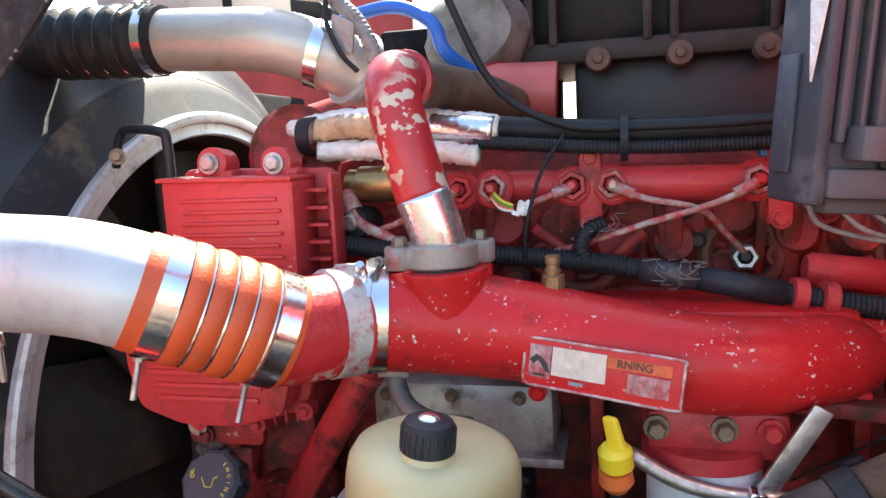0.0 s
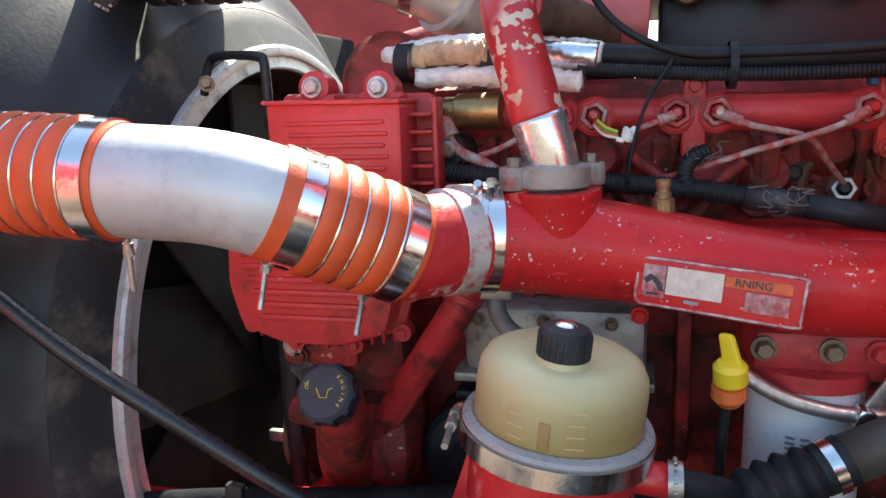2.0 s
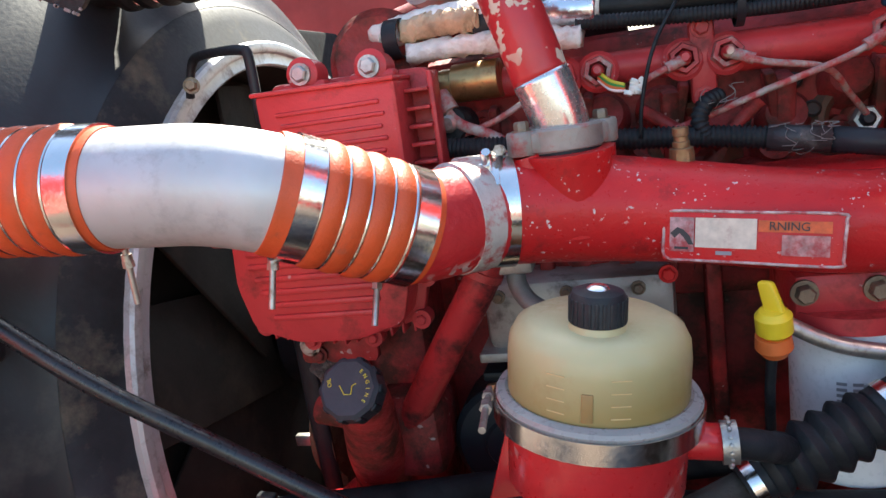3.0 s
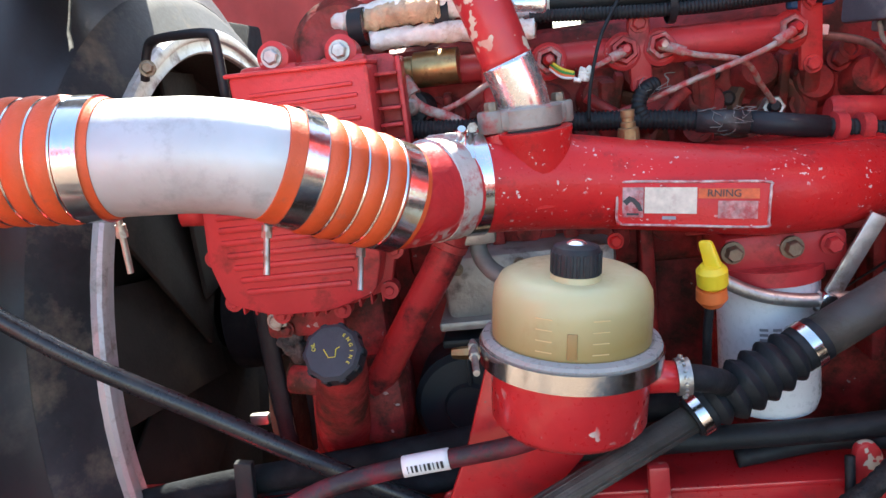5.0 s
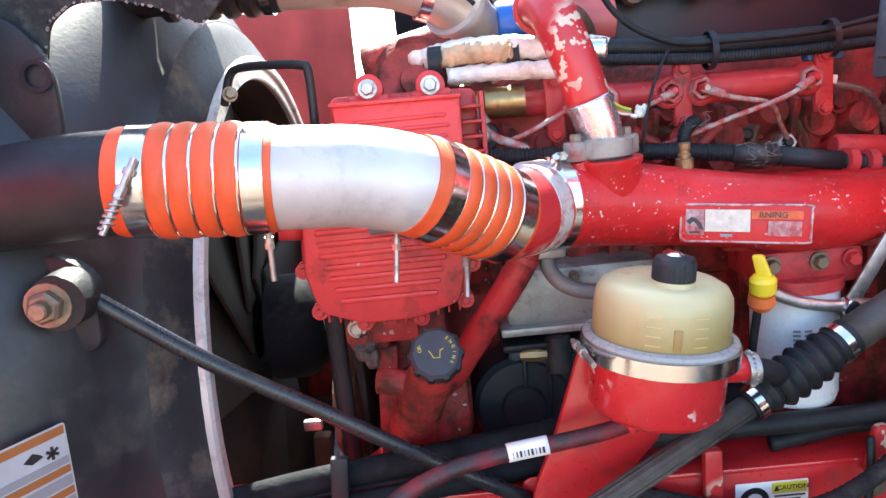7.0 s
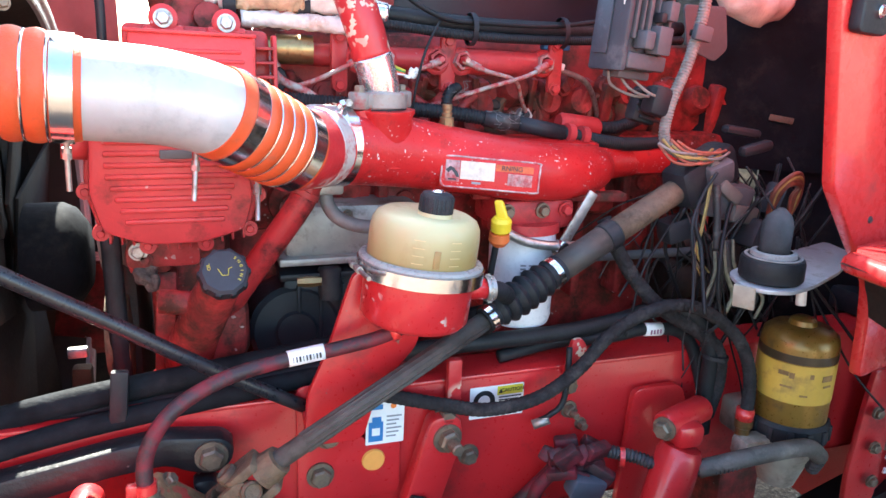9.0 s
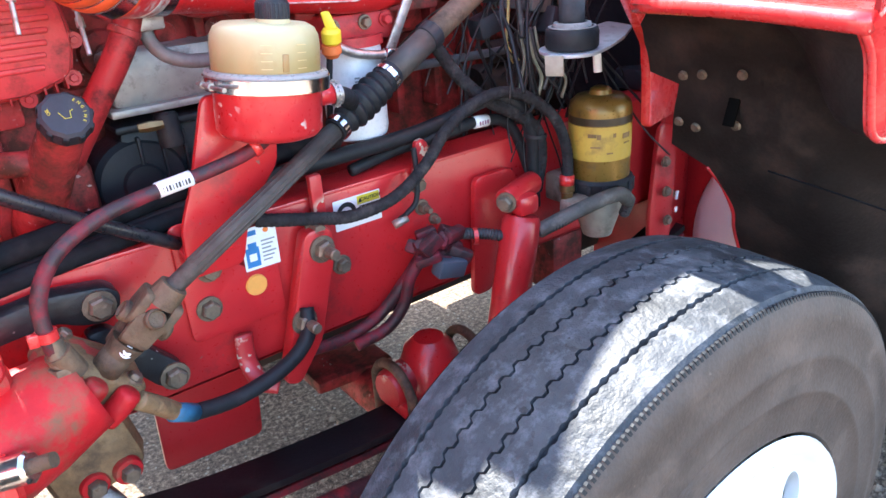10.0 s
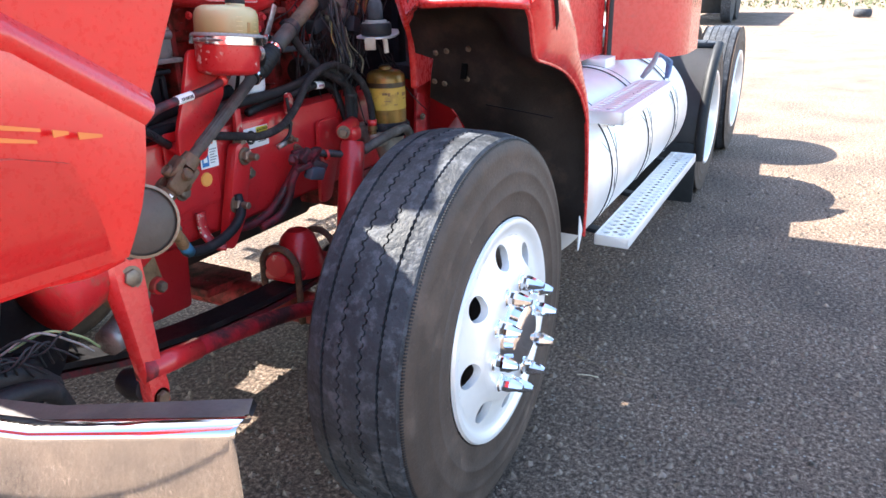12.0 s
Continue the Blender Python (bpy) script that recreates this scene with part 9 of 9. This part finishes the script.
for k in range(9):
    a = 2 * math.pi * k / 9
    m = Matrix.Translation((-0.675, SC.y, SC.z)) @ Matrix.Rotation(a, 4, "X") @ Matrix.Rotation(radians(9), 4, "Z")
    bm = box((0, 0, 0.25), (0.008, 0.19, 0.38), bevel=0.003)
    bm.transform(m)
    part("blade", bm, FAN_DARK, fan)
rod = thing("radiator_stay_rod", (-0.4, 0.67, 1.1), "black steel radiator stay rod", "stay rod")
part("rod", tube([(-0.684, 0.643, 1.372), (-0.666, 0.645, 1.360), (-0.562, 0.655, 1.276), (-0.449, 0.675, 1.195), (-0.346, 0.70, 1.116), (-0.22, 0.725, 1.03)], 0.0100, 8), surf("glossy_black_rod", (0.016, 0.017, 0.021), 0.30, var=0.3, scale=18, bump=0.12, spec=0.5, dirt=((0.05, 0.045, 0.04), 0.14, 14)), rod)
part("bush", lathe([(0, -0.02), (0.028, -0.02), (0.030, 0.0), (0.028, 0.035), (0, 0.035)], place((-0.684, 0.640, 1.366), (0.1, -1, 0)), 24), RUBBER, rod)
part("nut", bolt((-0.688, 0.604, 1.366), (0.1, -1, 0), 0.017, 0.014, True, 0.010), BOLT, rod)
hs2 = thing("lower_radiator_hose", (-0.5, 0.85, 0.98), "thick black hoses lying on the frame", "hose")
MATTE_HOSE = surf("matte_black_hose", (0.010, 0.012, 0.015), 0.75, var=0.4, scale=30, bump=0.4, spec=0.12, dirt=((0.03, 0.03, 0.032), 0.16, 20))
part("hose", tube([(-0.85, 0.80, 0.985), (-0.65, 0.775, 1.03), (-0.5, 0.765, 1.06), (-0.35, 0.77, 1.075), (-0.15, 0.80, 1.085), (0.1, 0.83, 1.10)], 0.017, 16), MATTE_HOSE, hs2)
part("hose", tube([(-0.85, 0.77, 0.95), (-0.65, 0.745, 1.0), (-0.5, 0.742, 1.03), (-0.3, 0.75, 1.05), (-0.1, 0.78, 1.06)], 0.014, 16), MATTE_HOSE, hs2)
part("hose_clip", box((-0.455, 0.735, 1.07), (0.022, 0.012, 0.075), (0, 6, 0), 0.003), BLACK_DUSTY, hs2)

wlab = thing("warning_label", (-0.706, 0.570, 1.16), "white and orange warning label on the black shroud", "sticker")
lm = wall_frame((-0.717, 0.551, 1.204), (0.495, 0.869, 0), (0.06, -0.02, 1))
LABEL_BROWN = surf("faded_orange_band", (0.32, 0.115, 0.035), 0.5, var=0.15, bump=0.0)
part("sheet", plate([(-0.048, -0.045), (0.048, -0.045), (0.048, 0.045), (-0.048, 0.045)], 0.0007, lm, 0, 0.004), surf("greyed_label_paper", (0.42, 0.42, 0.45), 0.5, var=0.1, bump=0.0), wlab)
lm = lm @ Matrix.Translation((0, 0, 0.001))
for y0, y1 in ((0.034, 0.043), (-0.008, 0.000), (-0.032, -0.024)):
    part("orange_band", bar(lm, -0.046, 0.046, y0, y1), LABEL_BROWN, wlab)
for y0, y1 in ((0.002, 0.010), (-0.022, -0.011), (-0.044, -0.034)):
    part("text_bar", bar(lm, -0.046, 0.046, y0, y1), INK_GREY, wlab)
part("symbol", merge(plate([(0.002, 0.022), (0.012, 0.028), (0.018, 0.024), (0.022, 0.020), (0.010, 0.017)], 0.0005, lm), *[plate([(-0.0015, -0.007), (0.0015, -0.007), (0.0015, 0.007), (-0.0015, 0.007)], 0.0004, lm @ Matrix.Translation((0.031, 0.019, 0)) @ Matrix.Rotation(radians(a), 4, "Z")) for a in (0, 60, 120)]), INK, wlab)
# hoses and tube between the reservoir and the filter
eh = thing("coolant_elbow", (-0.15, 0.85, 1.27), "grey coolant elbow under the intake pipe", "pipe")
part("elbow", tube([(-0.16, 0.85, 1.335), (-0.165, 0.84, 1.30), (-0.15, 0.83, 1.275), (-0.12, 0.825, 1.262), (-0.08, 0.825, 1.258)], 0.0105, 16), surf("grey_painted_pipe", (0.17, 0.16, 0.155), 0.5, var=0.3, scale=25, bump=0.3), eh)
part("pipe_clip", box((-0.163, 0.832, 1.322), (0.04, 0.03, 0.022), (0, 0, 0), 0.004), ALU_CAST, eh)
part("brass_union", lathe([(0, -0.018), (0.006, -0.018), (0.008, -0.006), (0.008, 0.006), (0.006, 0.018), (0, 0.018)], place((-0.193, 0.83, 1.178), (1, -0.1, 0)), 6), BRASS, eh)

sup = thing("front_support", (-0.565, 1.134, 0.65), "rusty brown upright support by the fan", "bracket")
part("upright", box((-0.565, 1.134, 0.80), (0.034, 0.03, 0.30), (0, 3, 0), 0.008), surf("orange_rust", (0.07, 0.036, 0.021), 0.75, var=0.4, scale=22, bump=0.5, dirt=((0.08, 0.045, 0.03), 0.3, 18)), sup)
for z in (0.93, 1.03):
    part("clip", box((-0.54, 1.0, z), (0.03, 0.012, 0.018), bevel=0.003), STEEL, sup)
rag = thing("grease_lump", (-0.40, 0.865, 1.20), "clump of dusty grease on the bracket", "grease")
bm = bmesh.new()
bmesh.ops.create_icosphere(bm, subdivisions=4, radius=0.017)
for v in bm.verts:
    v.co *= 1 + 0.9 * noise.noise(v.co * 90)
    v.co += Vector((-0.415, 0.872, 1.192))
part("lump", bm, surf("dust_caked_grease", (0.10, 0.085, 0.075), 0.9, var=0.6, scale=120, bump=1.0, bscale=400), rag)
bb = thing("breather_bracket", (-0.40, 0.86, 1.22), "dirty red bracket bolted under the breather", "bracket")
part("plate", plate([(-0.445, 1.205), (-0.345, 1.205), (-0.345, 1.245), (-0.365, 1.262), (-0.43, 1.262), (-0.445, 1.235)], 0.012, xz(0.862), 0.003, 0.01), RED_DIRTY, bb)
part("bolt", bolt((-0.427, 0.853, 1.232), (0, -1, 0), 0.0095, 0.007), STEEL, bb)
part("bolt", bolt((-0.42, 0.858, 1.218), (0, -1, 0), 0.008, 0.006), RED_DIRTY, bb)
gp = thing("grey_cross_pipe", (0.3, 0.83, 1.19), "thin grey pipe with white sleeve across the bay", "pipe")
part("pipe", tube([(0.17, 0.82, 1.195), (0.25, 0.83, 1.188), (0.36, 0.84, 1.183), (0.52, 0.85, 1.178)], 0.0085, 12), GREY_PLASTIC, gp)
part("sleeve", tube([(0.222, 0.826, 1.190), (0.262, 0.831, 1.187)], 0.0098, 12), PAPER, gp, "white sleeve")

DULL_GREEN = surf("grimy_green_grey_wire", (0.16, 0.165, 0.12), 0.6, var=0.4, scale=60)
hw = thing("hanging_wires", (0.42, 0.7, 1.2), "loose grey and yellow wire ends hanging down", "wires")
rng = random.Random(44)
for k in range(3):
    o = Vector((0.005 * k, 0.004 * k, 0.0))
    part("wire", tube([Vector(p) + o * rng.uniform(0.5, 1.6) for p in ((0.405, 0.70, 1.345), (0.398, 0.70, 1.267), (0.392, 0.70, 1.217), (0.409 + 0.006 * k, 0.70, 1.185))], 0.0016, 6), (DULL_YELLOW, DULL_GREEN, DULL_YELLOW)[k], hw)
for k, (x, z) in enumerate(((0.420, 1.135), (0.431, 1.128), (0.445, 1.124), (0.470, 1.118), (0.484, 1.125), (0.52, 1.110), (0.532, 1.10))):
    part("wire", tube([(0.43 + 0.006 * k, 0.705, 1.24), (0.436 + 0.007 * k, 0.70, 1.19), (x + 0.008, 0.70, (z + 1.18) / 2), (x, 0.70, z)], rng.choice((0.0024, 0.0032, 0.004)), 6), (DULL_GREEN, WIRE, RUBBER)[k % 3], hw)
part("sheath", tube([(0.425, 0.71, 1.33), (0.43, 0.705, 1.28), (0.434, 0.702, 1.225)], 0.006, 8), WIRE, hw)
cb = thing("connector_comb", (0.33, 0.78, 1.44), "black ribbed connector under the control box", "connector")
part("body", box((0.327, 0.785, 1.445), (0.045, 0.03, 0.055), (0, 15, 0), 0.008), BLACK_PLASTIC, cb)
for k in range(5):
    part("rib", box((0.320 + 0.003 * k, 0.768, 1.465 - 0.010 * k), (0.046, 0.006, 0.005), (0, 15, 0), 0.001), BLACK_PLASTIC, cb)
gbk = thing("loom_bracket", (0.44, 0.78, 1.55), "grey sheet bracket holding the wire loom", "bracket")
part("sheet", plate([(0.385, 1.60), (0.465, 1.60), (0.478, 1.535), (0.455, 1.515), (0.400, 1.535)], 0.004, xz(0.79), 0.001, 0.008), GREY_PLASTIC, gbk)
part("ring", lathe([(0.010, -0.004), (0.014, -0.004), (0.014, 0.004), (0.010, 0.004)], place((0.378, 0.737, 1.555), (0.1, 0, 1)), 20), BLACK_PLASTIC, gbk)
for nm, p, sz, rt in (("plug", (0.461, 0.725, 1.315), (0.05, 0.022, 0.022), (0, 35, 0)), ("plug", (0.50, 0.735, 1.275), (0.06, 0.03, 0.03), (0, 10, 10)), ("plug", (0.437, 0.73, 1.352), (0.04, 0.02, 0.02), (0, 30, 0))):
    part(nm, box(p, sz, rt, 0.005), surf("dusty_grey_plug", (0.12, 0.115, 0.105), 0.6, var=0.3, scale=30), hw)
